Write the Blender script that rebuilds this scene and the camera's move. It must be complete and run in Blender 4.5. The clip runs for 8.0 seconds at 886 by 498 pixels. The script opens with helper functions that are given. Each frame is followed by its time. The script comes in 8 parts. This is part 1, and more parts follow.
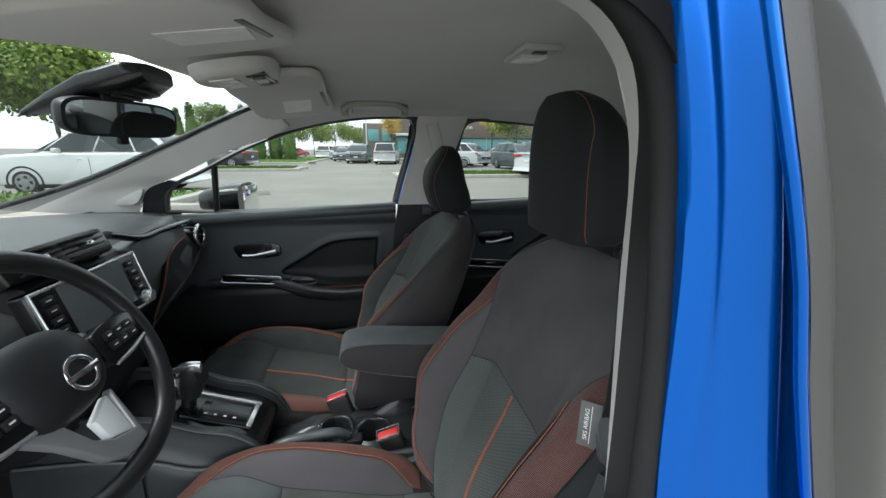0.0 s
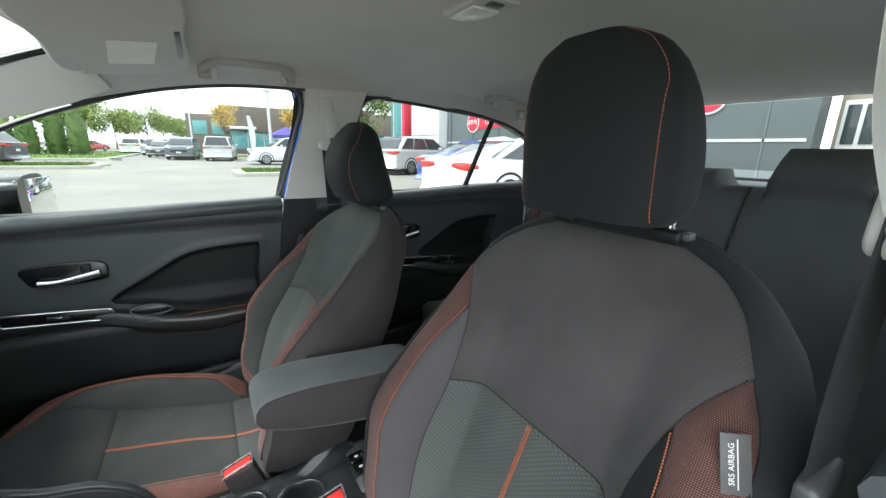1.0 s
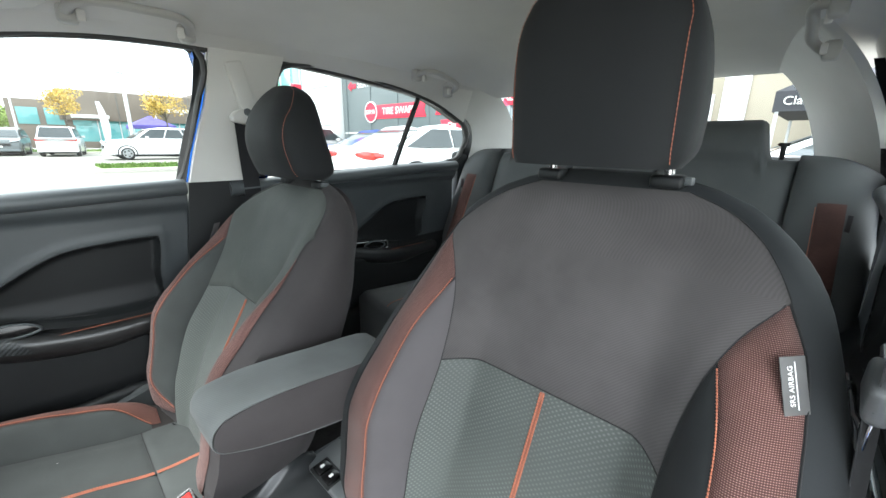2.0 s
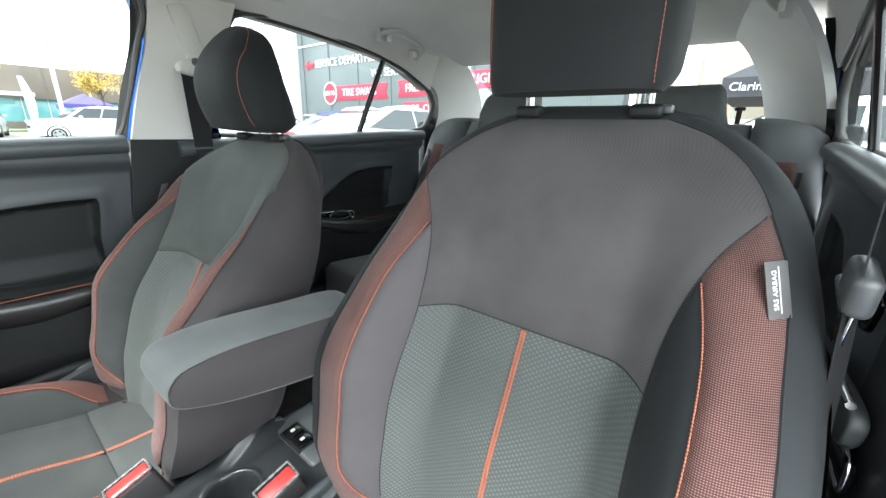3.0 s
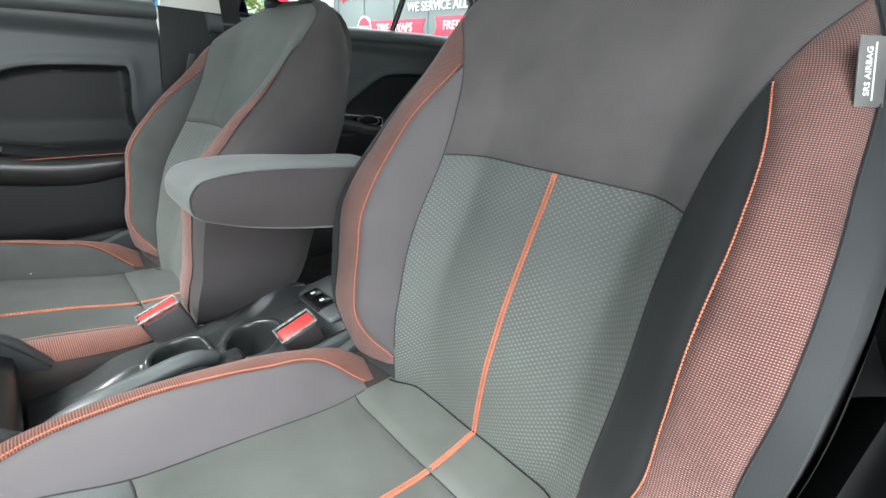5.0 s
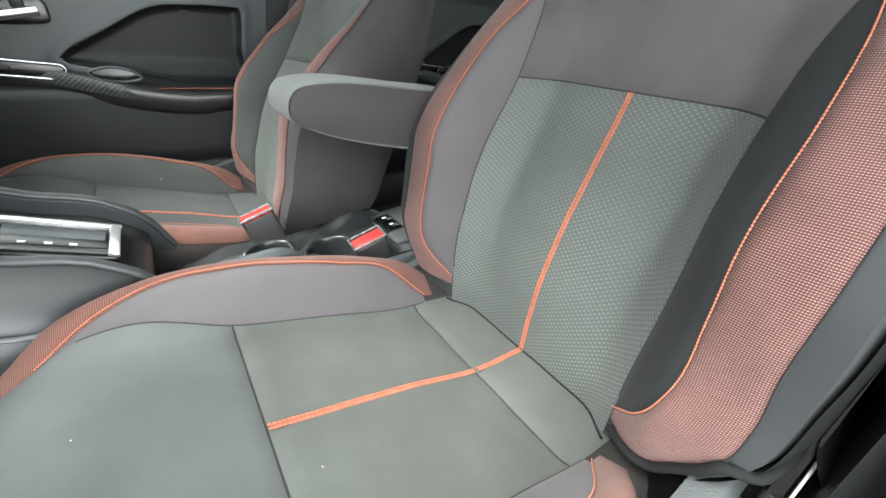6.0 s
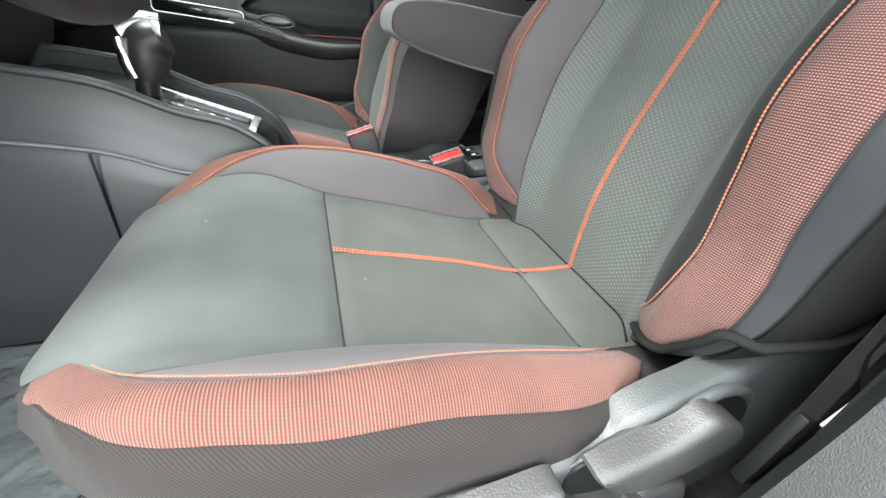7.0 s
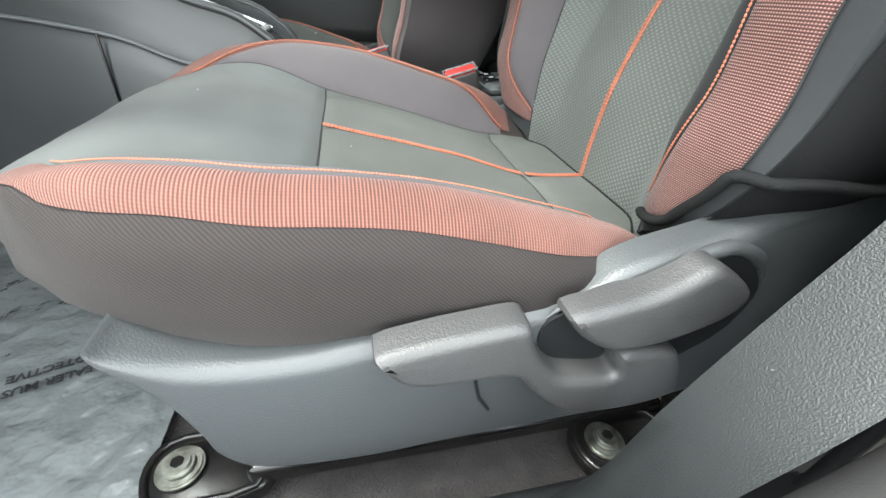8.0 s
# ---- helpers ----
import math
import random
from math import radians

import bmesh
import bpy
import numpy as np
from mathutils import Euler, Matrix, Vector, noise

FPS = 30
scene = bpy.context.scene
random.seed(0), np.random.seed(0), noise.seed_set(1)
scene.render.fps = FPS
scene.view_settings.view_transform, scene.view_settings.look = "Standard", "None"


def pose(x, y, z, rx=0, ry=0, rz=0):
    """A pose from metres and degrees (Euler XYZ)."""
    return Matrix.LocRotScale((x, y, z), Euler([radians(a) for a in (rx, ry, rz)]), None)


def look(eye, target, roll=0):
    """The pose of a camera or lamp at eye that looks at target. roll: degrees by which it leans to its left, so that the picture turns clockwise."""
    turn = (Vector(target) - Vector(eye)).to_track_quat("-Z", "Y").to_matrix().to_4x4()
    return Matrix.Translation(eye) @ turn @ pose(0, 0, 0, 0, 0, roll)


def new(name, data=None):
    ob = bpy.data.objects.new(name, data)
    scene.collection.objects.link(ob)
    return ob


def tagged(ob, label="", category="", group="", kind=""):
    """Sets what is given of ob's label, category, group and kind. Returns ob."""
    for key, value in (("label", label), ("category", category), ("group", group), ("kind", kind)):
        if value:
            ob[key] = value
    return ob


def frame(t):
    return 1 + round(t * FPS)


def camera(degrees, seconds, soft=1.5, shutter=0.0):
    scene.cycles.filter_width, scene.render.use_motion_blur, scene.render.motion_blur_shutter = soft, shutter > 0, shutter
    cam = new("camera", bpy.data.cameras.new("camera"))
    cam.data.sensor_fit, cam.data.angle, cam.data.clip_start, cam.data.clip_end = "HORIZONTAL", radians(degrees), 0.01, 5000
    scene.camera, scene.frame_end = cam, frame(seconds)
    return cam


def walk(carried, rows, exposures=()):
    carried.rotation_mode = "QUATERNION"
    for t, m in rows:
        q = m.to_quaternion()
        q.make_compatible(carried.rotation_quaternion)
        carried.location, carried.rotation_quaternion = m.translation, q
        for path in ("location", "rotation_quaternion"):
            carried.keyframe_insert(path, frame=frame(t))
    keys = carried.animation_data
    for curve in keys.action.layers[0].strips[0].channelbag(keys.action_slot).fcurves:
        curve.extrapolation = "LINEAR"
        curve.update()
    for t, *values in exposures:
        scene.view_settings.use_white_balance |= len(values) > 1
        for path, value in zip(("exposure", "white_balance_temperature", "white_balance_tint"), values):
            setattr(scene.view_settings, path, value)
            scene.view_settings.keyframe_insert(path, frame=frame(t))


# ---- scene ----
from mathutils.geometry import tessellate_polygon

cam = camera(97.6, 8.0)

PATH = [
    (0, (-0.037, -0.924, 1.204), (0.298, 0.984, 0.708), 0.2),
    (0.5, (-0.116, -0.79, 1.166), (0.564, 1.032, 0.699), 0.8),
    (1, (-0.161, -0.682, 1.153), (0.85, 0.97, 0.654), 1.1),
    (1.5, (-0.208, -0.621, 1.128), (1.025, 0.868, 0.616), 0.9),
    (2, (-0.226, -0.565, 1.099), (1.16, 0.777, 0.568), 0.7),
    (2.2, (-0.222, -0.559, 1.078), (1.203, 0.739, 0.546), 0.7),
    (3.3, (-0.233, -0.547, 1.009), (1.262, 0.63, 0.392), 1.6),
    (3.5, (-0.228, -0.552, 0.991), (1.248, 0.634, 0.347), 1.4),
    (4, (-0.232, -0.554, 0.945), (1.221, 0.622, 0.234), 2.4),
    (4.2, (-0.234, -0.556, 0.929), (1.204, 0.623, 0.192), 2.7),
    (5.3, (-0.255, -0.581, 0.865), (1.035, 0.677, -0.003), 4.2),
    (5.5, (-0.262, -0.589, 0.854), (0.976, 0.697, -0.048), 4.2),
    (6, (-0.281, -0.625, 0.821), (0.78, 0.773, -0.139), 4.6),
    (6.5, (-0.296, -0.683, 0.782), (0.551, 0.836, -0.205), 4.7),
    (7, (-0.271, -0.759, 0.736), (0.319, 0.851, -0.293), 4.8),
    (7.5, (-0.245, -0.795, 0.681), (0.195, 0.842, -0.38), 4.6),
    (8, (-0.23, -0.814, 0.627), (0.199, 0.793, -0.484), 4.7),
]
walk(cam, [(t, look(eye, target, roll)) for t, eye, target, roll in PATH], [(t, stops, warm, 4.5) for t, stops, warm in ((0.0, 1.66, 6230), (0.5, 1.95, 6260), (1.0, 2.47, 6260), (1.5, 2.86, 6230), (2.0, 3.17, 6230), (3.5, 3.42, 6260), (4.2, 3.39, 6310), (5.5, 3.41, 6450), (6.5, 3.44, 6560), (8.0, 3.30, 6520))])

# ---- light ----
world = bpy.data.worlds.new("sky")
scene.world = world
world.use_nodes = True
wn, wl = world.node_tree.nodes, world.node_tree.links
wn.clear()
w_out, w_bg = wn.new("ShaderNodeOutputWorld"), wn.new("ShaderNodeBackground")
w_sky, w_mix = wn.new("ShaderNodeTexSky"), wn.new("ShaderNodeMixRGB")
w_sky.sky_type, w_sky.sun_disc = "NISHITA", False
w_sky.sun_elevation, w_sky.sun_rotation = radians(58), radians(94)
w_noise, w_ramp = wn.new("ShaderNodeTexNoise"), wn.new("ShaderNodeValToRGB")
w_noise.inputs["Scale"].default_value, w_noise.inputs["Detail"].default_value = 2.2, 6
w_ramp.color_ramp.elements[0].position, w_ramp.color_ramp.elements[0].color = 0.35, (9.0, 9.3, 9.8, 1)
w_ramp.color_ramp.elements[1].position, w_ramp.color_ramp.elements[1].color = 0.65, (11.5, 11.5, 11.5, 1)
wl.new(w_noise.outputs["Fac"], w_ramp.inputs["Fac"])
w_mix.inputs["Fac"].default_value = 0.86
wl.new(w_sky.outputs["Color"], w_mix.inputs["Color1"])
wl.new(w_ramp.outputs["Color"], w_mix.inputs["Color2"])
wl.new(w_mix.outputs["Color"], w_bg.inputs["Color"])
w_bg.inputs["Strength"].default_value = 0.1
wl.new(w_bg.outputs["Background"], w_out.inputs["Surface"])
sun_data = bpy.data.lights.new("sun", "SUN")
sun_data.energy, sun_data.angle, sun_data.color = 1.5, radians(25), (1.0, 0.985, 0.96)
sun = new("sun", sun_data)
sun.matrix_world = look((-30, 2, 50), (0, 0, 0))


# ---- materials ----
def nodes(name):
    m = bpy.data.materials.new(name)
    m.use_nodes = True
    t = m.node_tree
    return m, t.nodes, t.links, t.nodes["Principled BSDF"]


def rgb(c):
    return (c[0], c[1], c[2], 1.0) if len(c) == 3 else c


def surface(name, c1, c2=None, rough=0.5, metal=0.0, big=3.0, fine=200.0, bump=0.15, dist=0.001, coat=0.0, sheen=0.0, spec=0.5, island=0.0, rvar=0.08):
    """Two colours mixed by broad noise, roughness that varies, fine relief."""
    m, n, l, b = nodes(name)
    c2 = c2 or tuple(v * 0.82 for v in c1)
    tc = n.new("ShaderNodeTexCoord")
    n1 = n.new("ShaderNodeTexNoise")
    n1.inputs["Scale"].default_value, n1.inputs["Detail"].default_value = big, 5
    l.new(tc.outputs["Object"], n1.inputs["Vector"])
    mx = n.new("ShaderNodeMixRGB")
    mx.inputs["Color1"].default_value, mx.inputs["Color2"].default_value = rgb(c1), rgb(c2)
    rp = n.new("ShaderNodeMapRange")
    rp.inputs["From Min"].default_value, rp.inputs["From Max"].default_value = 0.35, 0.65
    l.new(n1.outputs["Fac"], rp.inputs["Value"])
    l.new(rp.outputs["Result"], mx.inputs["Fac"])
    col = mx.outputs["Color"]
    if island:
        g = n.new("ShaderNodeNewGeometry")
        hs = n.new("ShaderNodeHueSaturation")
        mr = n.new("ShaderNodeMapRange")
        mr.inputs["To Min"].default_value, mr.inputs["To Max"].default_value = 1 - island, 1 + island
        l.new(g.outputs["Random Per Island"], mr.inputs["Value"])
        l.new(mr.outputs["Result"], hs.inputs["Value"])
        l.new(col, hs.inputs["Color"])
        col = hs.outputs["Color"]
    l.new(col, b.inputs["Base Color"])
    n2 = n.new("ShaderNodeTexNoise")
    n2.inputs["Scale"].default_value, n2.inputs["Detail"].default_value = fine, 3
    l.new(tc.outputs["Object"], n2.inputs["Vector"])
    rr = n.new("ShaderNodeMapRange")
    rr.inputs["To Min"].default_value, rr.inputs["To Max"].default_value = max(0.02, rough - rvar), min(1, rough + rvar)
    l.new(n1.outputs["Fac"], rr.inputs["Value"])
    l.new(rr.outputs["Result"], b.inputs["Roughness"])
    if bump:
        bp = n.new("ShaderNodeBump")
        bp.inputs["Strength"].default_value, bp.inputs["Distance"].default_value = bump, dist
        l.new(n2.outputs["Fac"], bp.inputs["Height"])
        l.new(bp.outputs["Normal"], b.inputs["Normal"])
    b.inputs["Metallic"].default_value = metal
    b.inputs["Coat Weight"].default_value = coat
    b.inputs["Coat Roughness"].default_value = 0.05
    b.inputs["Sheen Weight"].default_value = sheen
    b.inputs["Specular IOR Level"].default_value = spec
    return m


def stripes(n, l, vec, direction, scale, dist=0.0):
    w = n.new("ShaderNodeTexWave")
    w.wave_type, w.bands_direction = "BANDS", direction
    w.inputs["Scale"].default_value, w.inputs["Distortion"].default_value = scale, dist
    w.inputs["Detail"].default_value = 1
    l.new(vec, w.inputs["Vector"])
    return w.outputs["Fac"]


def maths(n, l, op, a, b):
    """One arithmetic node; b may be a number or another node's output."""
    m = n.new("ShaderNodeMath")
    m.operation = op
    l.new(a, m.inputs[0])
    if isinstance(b, (int, float)):
        m.inputs[1].default_value = b
    else:
        l.new(b, m.inputs[1])
    return m.outputs[0]


def mixed(n, l, fac, c1, c2):
    m = n.new("ShaderNodeMixRGB")
    for key, c in (("Color1", c1), ("Color2", c2)):
        if isinstance(c, tuple):
            m.inputs[key].default_value = rgb(c)
        else:
            l.new(c, m.inputs[key])
    l.new(fac, m.inputs["Fac"])
    return m.outputs["Color"]


def spread(n, l, vec, scale, lo, hi, detail=4):
    """Broad noise stretched to run from lo to hi."""
    ns, mr = n.new("ShaderNodeTexNoise"), n.new("ShaderNodeMapRange")
    ns.inputs["Scale"].default_value, ns.inputs["Detail"].default_value = scale, detail
    mr.inputs["From Min"].default_value, mr.inputs["From Max"].default_value = 0.32, 0.68
    mr.inputs["To Min"].default_value, mr.inputs["To Max"].default_value = lo, hi
    l.new(vec, ns.inputs["Vector"])
    l.new(ns.outputs["Fac"], mr.inputs["Value"])
    return mr.outputs["Result"]


def cloth_finish(n, l, b, colour, wear, height, bump, dist, rough, sheen, spec):
    """Dulls a cloth's colour by its wear, and gives it relief and a soft gloss."""
    mul = n.new("ShaderNodeMixRGB")
    mul.blend_type, mul.inputs["Fac"].default_value = "MULTIPLY", 1.0
    l.new(colour, mul.inputs["Color1"])
    l.new(wear, mul.inputs["Color2"])
    l.new(mul.outputs["Color"], b.inputs["Base Color"])
    bp = n.new("ShaderNodeBump")
    bp.inputs["Strength"].default_value, bp.inputs["Distance"].default_value = bump, dist
    l.new(height, bp.inputs["Height"])
    l.new(bp.outputs["Normal"], b.inputs["Normal"])
    b.inputs["Roughness"].default_value = rough
    b.inputs["Sheen Weight"].default_value = sheen
    b.inputs["Specular IOR Level"].default_value = spec


def ribbed(name, ground, thread, period, direction="Y", amount=0.6, bump=0.3, rough=0.85, sheen=0.05, spec=0.25):
    """Fine ribs on the cloth's own lengths."""
    m, n, l, b = nodes(name)
    uv, tc = n.new("ShaderNodeUVMap"), n.new("ShaderNodeTexCoord")
    rib = stripes(n, l, uv.outputs["UV"], direction, 0.314 / period)
    wear = spread(n, l, tc.outputs["Object"], 9, 0.80, 1.12)
    grain = spread(n, l, tc.outputs["Object"], 900, 0.0, 0.5, 2)
    colour = mixed(n, l, maths(n, l, "MULTIPLY", rib, amount), ground, thread)
    cloth_finish(n, l, b, colour, wear, maths(n, l, "ADD", rib, grain), bump, 0.0006, rough, sheen, spec)
    return m


def dotted(name, ground, rib_colour, dot_colour, period, dots=0.8, sharp=2.0, bump=0.6, across=1.0):
    """Rust cloth: raised ribs across the band, each crossed by rows of pale dots."""
    m, n, l, b = nodes(name)
    uv, tc = n.new("ShaderNodeUVMap"), n.new("ShaderNodeTexCoord")
    rib = stripes(n, l, uv.outputs["UV"], "Y", 0.314 / period)
    row = stripes(n, l, uv.outputs["UV"], "X", 0.314 / (period * across))
    dot = maths(n, l, "POWER", maths(n, l, "MULTIPLY", rib, row), sharp)
    wear = spread(n, l, tc.outputs["Object"], 11, 0.78, 1.15)
    base = mixed(n, l, maths(n, l, "POWER", rib, 1.3), ground, rib_colour)
    colour = mixed(n, l, maths(n, l, "MULTIPLY", dot, dots), base, dot_colour)
    high = maths(n, l, "ADD", rib, maths(n, l, "MULTIPLY", dot, 0.5))
    cloth_finish(n, l, b, colour, wear, high, bump, 0.0008, 0.8, 0.10, 0.25)
    return m


def woven(name, dark, light, period, axis="Z", rough=0.85, amount=1.0, bump=0.4, sheen=0.05):
    """Webbing: light threads over a dark ground."""
    m, n, l, b = nodes(name)
    vec = n.new("ShaderNodeTexCoord").outputs["Object"]
    rib = stripes(n, l, vec, axis, 0.314 / period)
    colour = mixed(n, l, maths(n, l, "MULTIPLY", rib, amount), dark, light)
    cloth_finish(n, l, b, colour, spread(n, l, vec, 14, 0.8, 1.1), rib, bump, 0.0006, rough, sheen, 0.25)
    return m


def dimpled(name, base, pale, wide, high):
    """Seat insert cloth: staggered rows of small raised lozenges, rubbed flat in places, on a fine grey-green knit."""
    m, n, l, b = nodes(name)
    uv, tc = n.new("ShaderNodeUVMap"), n.new("ShaderNodeTexCoord")
    mp = n.new("ShaderNodeMapping")
    mp.inputs["Rotation"].default_value = (0, 0, radians(45))
    mp.inputs["Scale"].default_value = (1 / wide, 1 / high, 1)
    l.new(uv.outputs["UV"], mp.inputs["Vector"])
    a = stripes(n, l, mp.outputs["Vector"], "X", 0.444)
    c = stripes(n, l, mp.outputs["Vector"], "Y", 0.444)
    cell = maths(n, l, "MULTIPLY", a, c)
    kept = spread(n, l, tc.outputs["Object"], 6, 0.25, 1.0)
    knit = maths(n, l, "MULTIPLY", stripes(n, l, uv.outputs["UV"], "X", 0.314 / 0.0016), stripes(n, l, uv.outputs["UV"], "Y", 0.314 / 0.0016))
    fade = maths(n, l, "MULTIPLY", maths(n, l, "POWER", cell, 1.5), kept)
    colour = mixed(n, l, fade, base, pale)
    wear = spread(n, l, tc.outputs["Object"], 4, 0.88, 1.08)
    high_map = maths(n, l, "ADD", maths(n, l, "MULTIPLY", cell, kept), maths(n, l, "MULTIPLY", knit, 0.2))
    cloth_finish(n, l, b, colour, wear, high_map, 0.5, 0.0013, 0.62, 0.08, 0.35)
    return m


def glass(name, tint=(0.45, 0.476, 0.468), alpha=0.12, rough=0.0):
    """Thin pane: its tint dims the bright view outside, with a mirror sheen that grows at a glancing angle."""
    m, n, l, b = nodes(name)
    out = n["Material Output"]
    tr, gl, mx = n.new("ShaderNodeBsdfTransparent"), n.new("ShaderNodeBsdfGlossy"), n.new("ShaderNodeMixShader")
    lw, pw, ml = n.new("ShaderNodeLayerWeight"), n.new("ShaderNodeMath"), n.new("ShaderNodeMath")
    tr.inputs["Color"].default_value = rgb(tint)
    gl.inputs["Roughness"].default_value = rough
    pw.operation, pw.inputs[1].default_value = "POWER", 5.0
    ml.operation, ml.inputs[1].default_value, ml.inputs[2].default_value = "MULTIPLY_ADD", 0.5, 0.025
    l.new(lw.outputs["Facing"], pw.inputs[0])
    l.new(pw.outputs[0], ml.inputs[0])
    l.new(ml.outputs[0], mx.inputs["Fac"])
    l.new(tr.outputs["BSDF"], mx.inputs[1])
    l.new(gl.outputs["BSDF"], mx.inputs[2])
    l.new(mx.outputs["Shader"], out.inputs["Surface"])
    return m


M_CLOTH = ribbed("charcoal_cloth", (0.066, 0.061, 0.0615), (0.088, 0.081, 0.082), 0.0022, "DIAGONAL", amount=0.55, bump=0.18, sheen=0.08, spec=0.2)
M_CLOTH_SIDE = ribbed("twill_brown_cloth", (0.013, 0.0110, 0.0106), (0.032, 0.0262, 0.0248), 0.0016, "DIAGONAL", amount=0.75, bump=0.3)
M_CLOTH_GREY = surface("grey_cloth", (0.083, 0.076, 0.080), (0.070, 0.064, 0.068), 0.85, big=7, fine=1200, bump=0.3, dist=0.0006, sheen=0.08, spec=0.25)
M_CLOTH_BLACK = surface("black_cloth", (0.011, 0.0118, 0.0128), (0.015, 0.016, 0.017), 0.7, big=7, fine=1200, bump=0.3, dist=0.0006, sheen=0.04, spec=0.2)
M_INSERT = dimpled("insert_cloth", (0.062, 0.069, 0.065), (0.150, 0.164, 0.155), 0.0088, 0.0066)
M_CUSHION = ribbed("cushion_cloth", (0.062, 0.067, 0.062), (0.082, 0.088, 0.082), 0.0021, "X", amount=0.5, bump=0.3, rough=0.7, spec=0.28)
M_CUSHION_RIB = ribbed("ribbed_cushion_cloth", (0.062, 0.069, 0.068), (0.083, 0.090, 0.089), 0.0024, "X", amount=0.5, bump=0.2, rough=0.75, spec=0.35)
# Cushion cloth darkened: the far seat's shade is put into this colour.
M_SEAT_SHADED = ribbed("shaded_seat_cloth", (0.040, 0.0435, 0.0425), (0.054, 0.058, 0.0565), 0.0021, "X", amount=0.5, bump=0.25, rough=0.75, spec=0.22)
M_RED = dotted("rust_dotted_cloth", (0.052, 0.021, 0.019), (0.106, 0.046, 0.040), (0.42, 0.275, 0.24), 0.0020, dots=0.74, sharp=2.2)
M_RED_X = dotted("rust_ribbed_cushion_cloth", (0.066, 0.028, 0.022), (0.180, 0.076, 0.058), (0.25, 0.125, 0.100), 0.0024, dots=0.3, sharp=1.5)
M_STITCH = surface("orange_thread", (0.40, 0.120, 0.060), (0.34, 0.10, 0.05), 0.6, big=60, fine=2500, bump=0.3, dist=0.0003, sheen=0.08)
M_TAPE = surface("rust_sewn_tape", (0.27, 0.095, 0.06), (0.22, 0.08, 0.05), 0.7, big=60, fine=2500, bump=0.3, dist=0.0003, sheen=0.08)
M_SHELL = surface("dark_seat_side_cloth", (0.030, 0.032, 0.034), (0.024, 0.026, 0.028), 0.75, big=7, fine=1100, bump=0.35, dist=0.0006, sheen=0.03, spec=0.15)
# Charcoal cloth with a raised colour, standing for light the rear cabin lacks.
M_REAR = surface("lightened_rear_cloth", (0.105, 0.109, 0.111), (0.090, 0.094, 0.096), 0.7, big=6, fine=1200, bump=0.3, dist=0.0006, sheen=0.10, spec=0.3)
M_SHELL_BROWN = surface("brown_black_seat_cloth", (0.046, 0.041, 0.042), (0.036, 0.032, 0.033), 0.75, big=6, fine=1100, bump=0.3, dist=0.0006, sheen=0.05, spec=0.2)
M_KICK = surface("leather_grain_plastic", (0.014, 0.0158, 0.0167), (0.020, 0.022, 0.023), 0.42, big=8, fine=900, bump=0.7, dist=0.0006, spec=0.36)
M_RECESS = surface("black_recess_panel_or_shade", (0.011, 0.012, 0.0127), (0.014, 0.015, 0.016), 0.42, big=5, fine=700, bump=0.15, dist=0.0004, spec=0.18)
M_WEAVE = ribbed("black_carbon_weave", (0.010, 0.011, 0.012), (0.050, 0.054, 0.057), 0.0045, "DIAGONAL", amount=1.0, bump=0.6, rough=0.35, spec=0.5)
M_TAG = surface("grey_woven_tag", (0.115, 0.113, 0.113), (0.095, 0.094, 0.094), 0.5, big=40, fine=1500, bump=0.2, dist=0.0003)
M_SEAM = surface("dark_thread", (0.012, 0.012, 0.013), None, 0.8, bump=0)
M_PLASTIC = surface("black_grained_plastic", (0.012, 0.013, 0.014), (0.017, 0.018, 0.019), 0.44, big=5, fine=900, bump=0.35, dist=0.0005, spec=0.28)
M_PLASTIC_GREY = surface("charcoal_grained_plastic", (0.060, 0.067, 0.071), (0.070, 0.077, 0.082), 0.36, big=5, fine=800, bump=0.4, dist=0.0006)
M_PLASTIC_SOFT = surface("soft_touch_dark_panel", (0.052, 0.058, 0.062), (0.060, 0.067, 0.071), 0.38, big=4, fine=700, bump=0.3, dist=0.0005, spec=0.35)
# Pad colour lightened: it holds the windscreen light on the armrest's top.
M_ARM = ribbed("lit_armrest_cloth", (0.100, 0.106, 0.106), (0.122, 0.128, 0.128), 0.0018, "DIAGONAL", amount=0.5, bump=0.15, sheen=0.12, spec=0.25)
# Lighter than the door panels: the dash top's sky reflection, put into colour.
M_DASH = surface("sky_lit_dashboard_skin", (0.060, 0.063, 0.064), (0.070, 0.073, 0.074), 0.42, big=4, fine=600, bump=0.4, dist=0.0006)
M_GLOSS = surface("gloss_black_panel", (0.006, 0.006, 0.0065), None, 0.24, big=5, fine=600, bump=0.05)
M_LEATHER = surface("black_leather", (0.011, 0.011, 0.0115), (0.015, 0.015, 0.0155), 0.34, big=30, fine=450, bump=0.4, dist=0.0006, spec=0.7)
M_CHROME = surface("satin_chrome", (0.75, 0.76, 0.78), (0.68, 0.69, 0.71), 0.18, metal=1.0, bump=0.02)
M_SILVER = surface("silver_paint", (0.72, 0.73, 0.74), (0.66, 0.67, 0.68), 0.26, metal=0.8, bump=0.03)
M_BEZEL = surface("worn_clear_rim_plastic", (0.17, 0.17, 0.17), (0.045, 0.045, 0.045), 0.18, big=160, fine=500, bump=0.5)
M_BUCKLE = surface("brown_black_buckle_plastic", (0.034, 0.031, 0.031), (0.026, 0.024, 0.024), 0.5, big=8, fine=800, bump=0.3, dist=0.0004)
M_TONGUE = surface("grey_belt_plastic", (0.085, 0.088, 0.092), (0.060, 0.063, 0.066), 0.36, big=30, fine=600, bump=0.3, dist=0.0006)
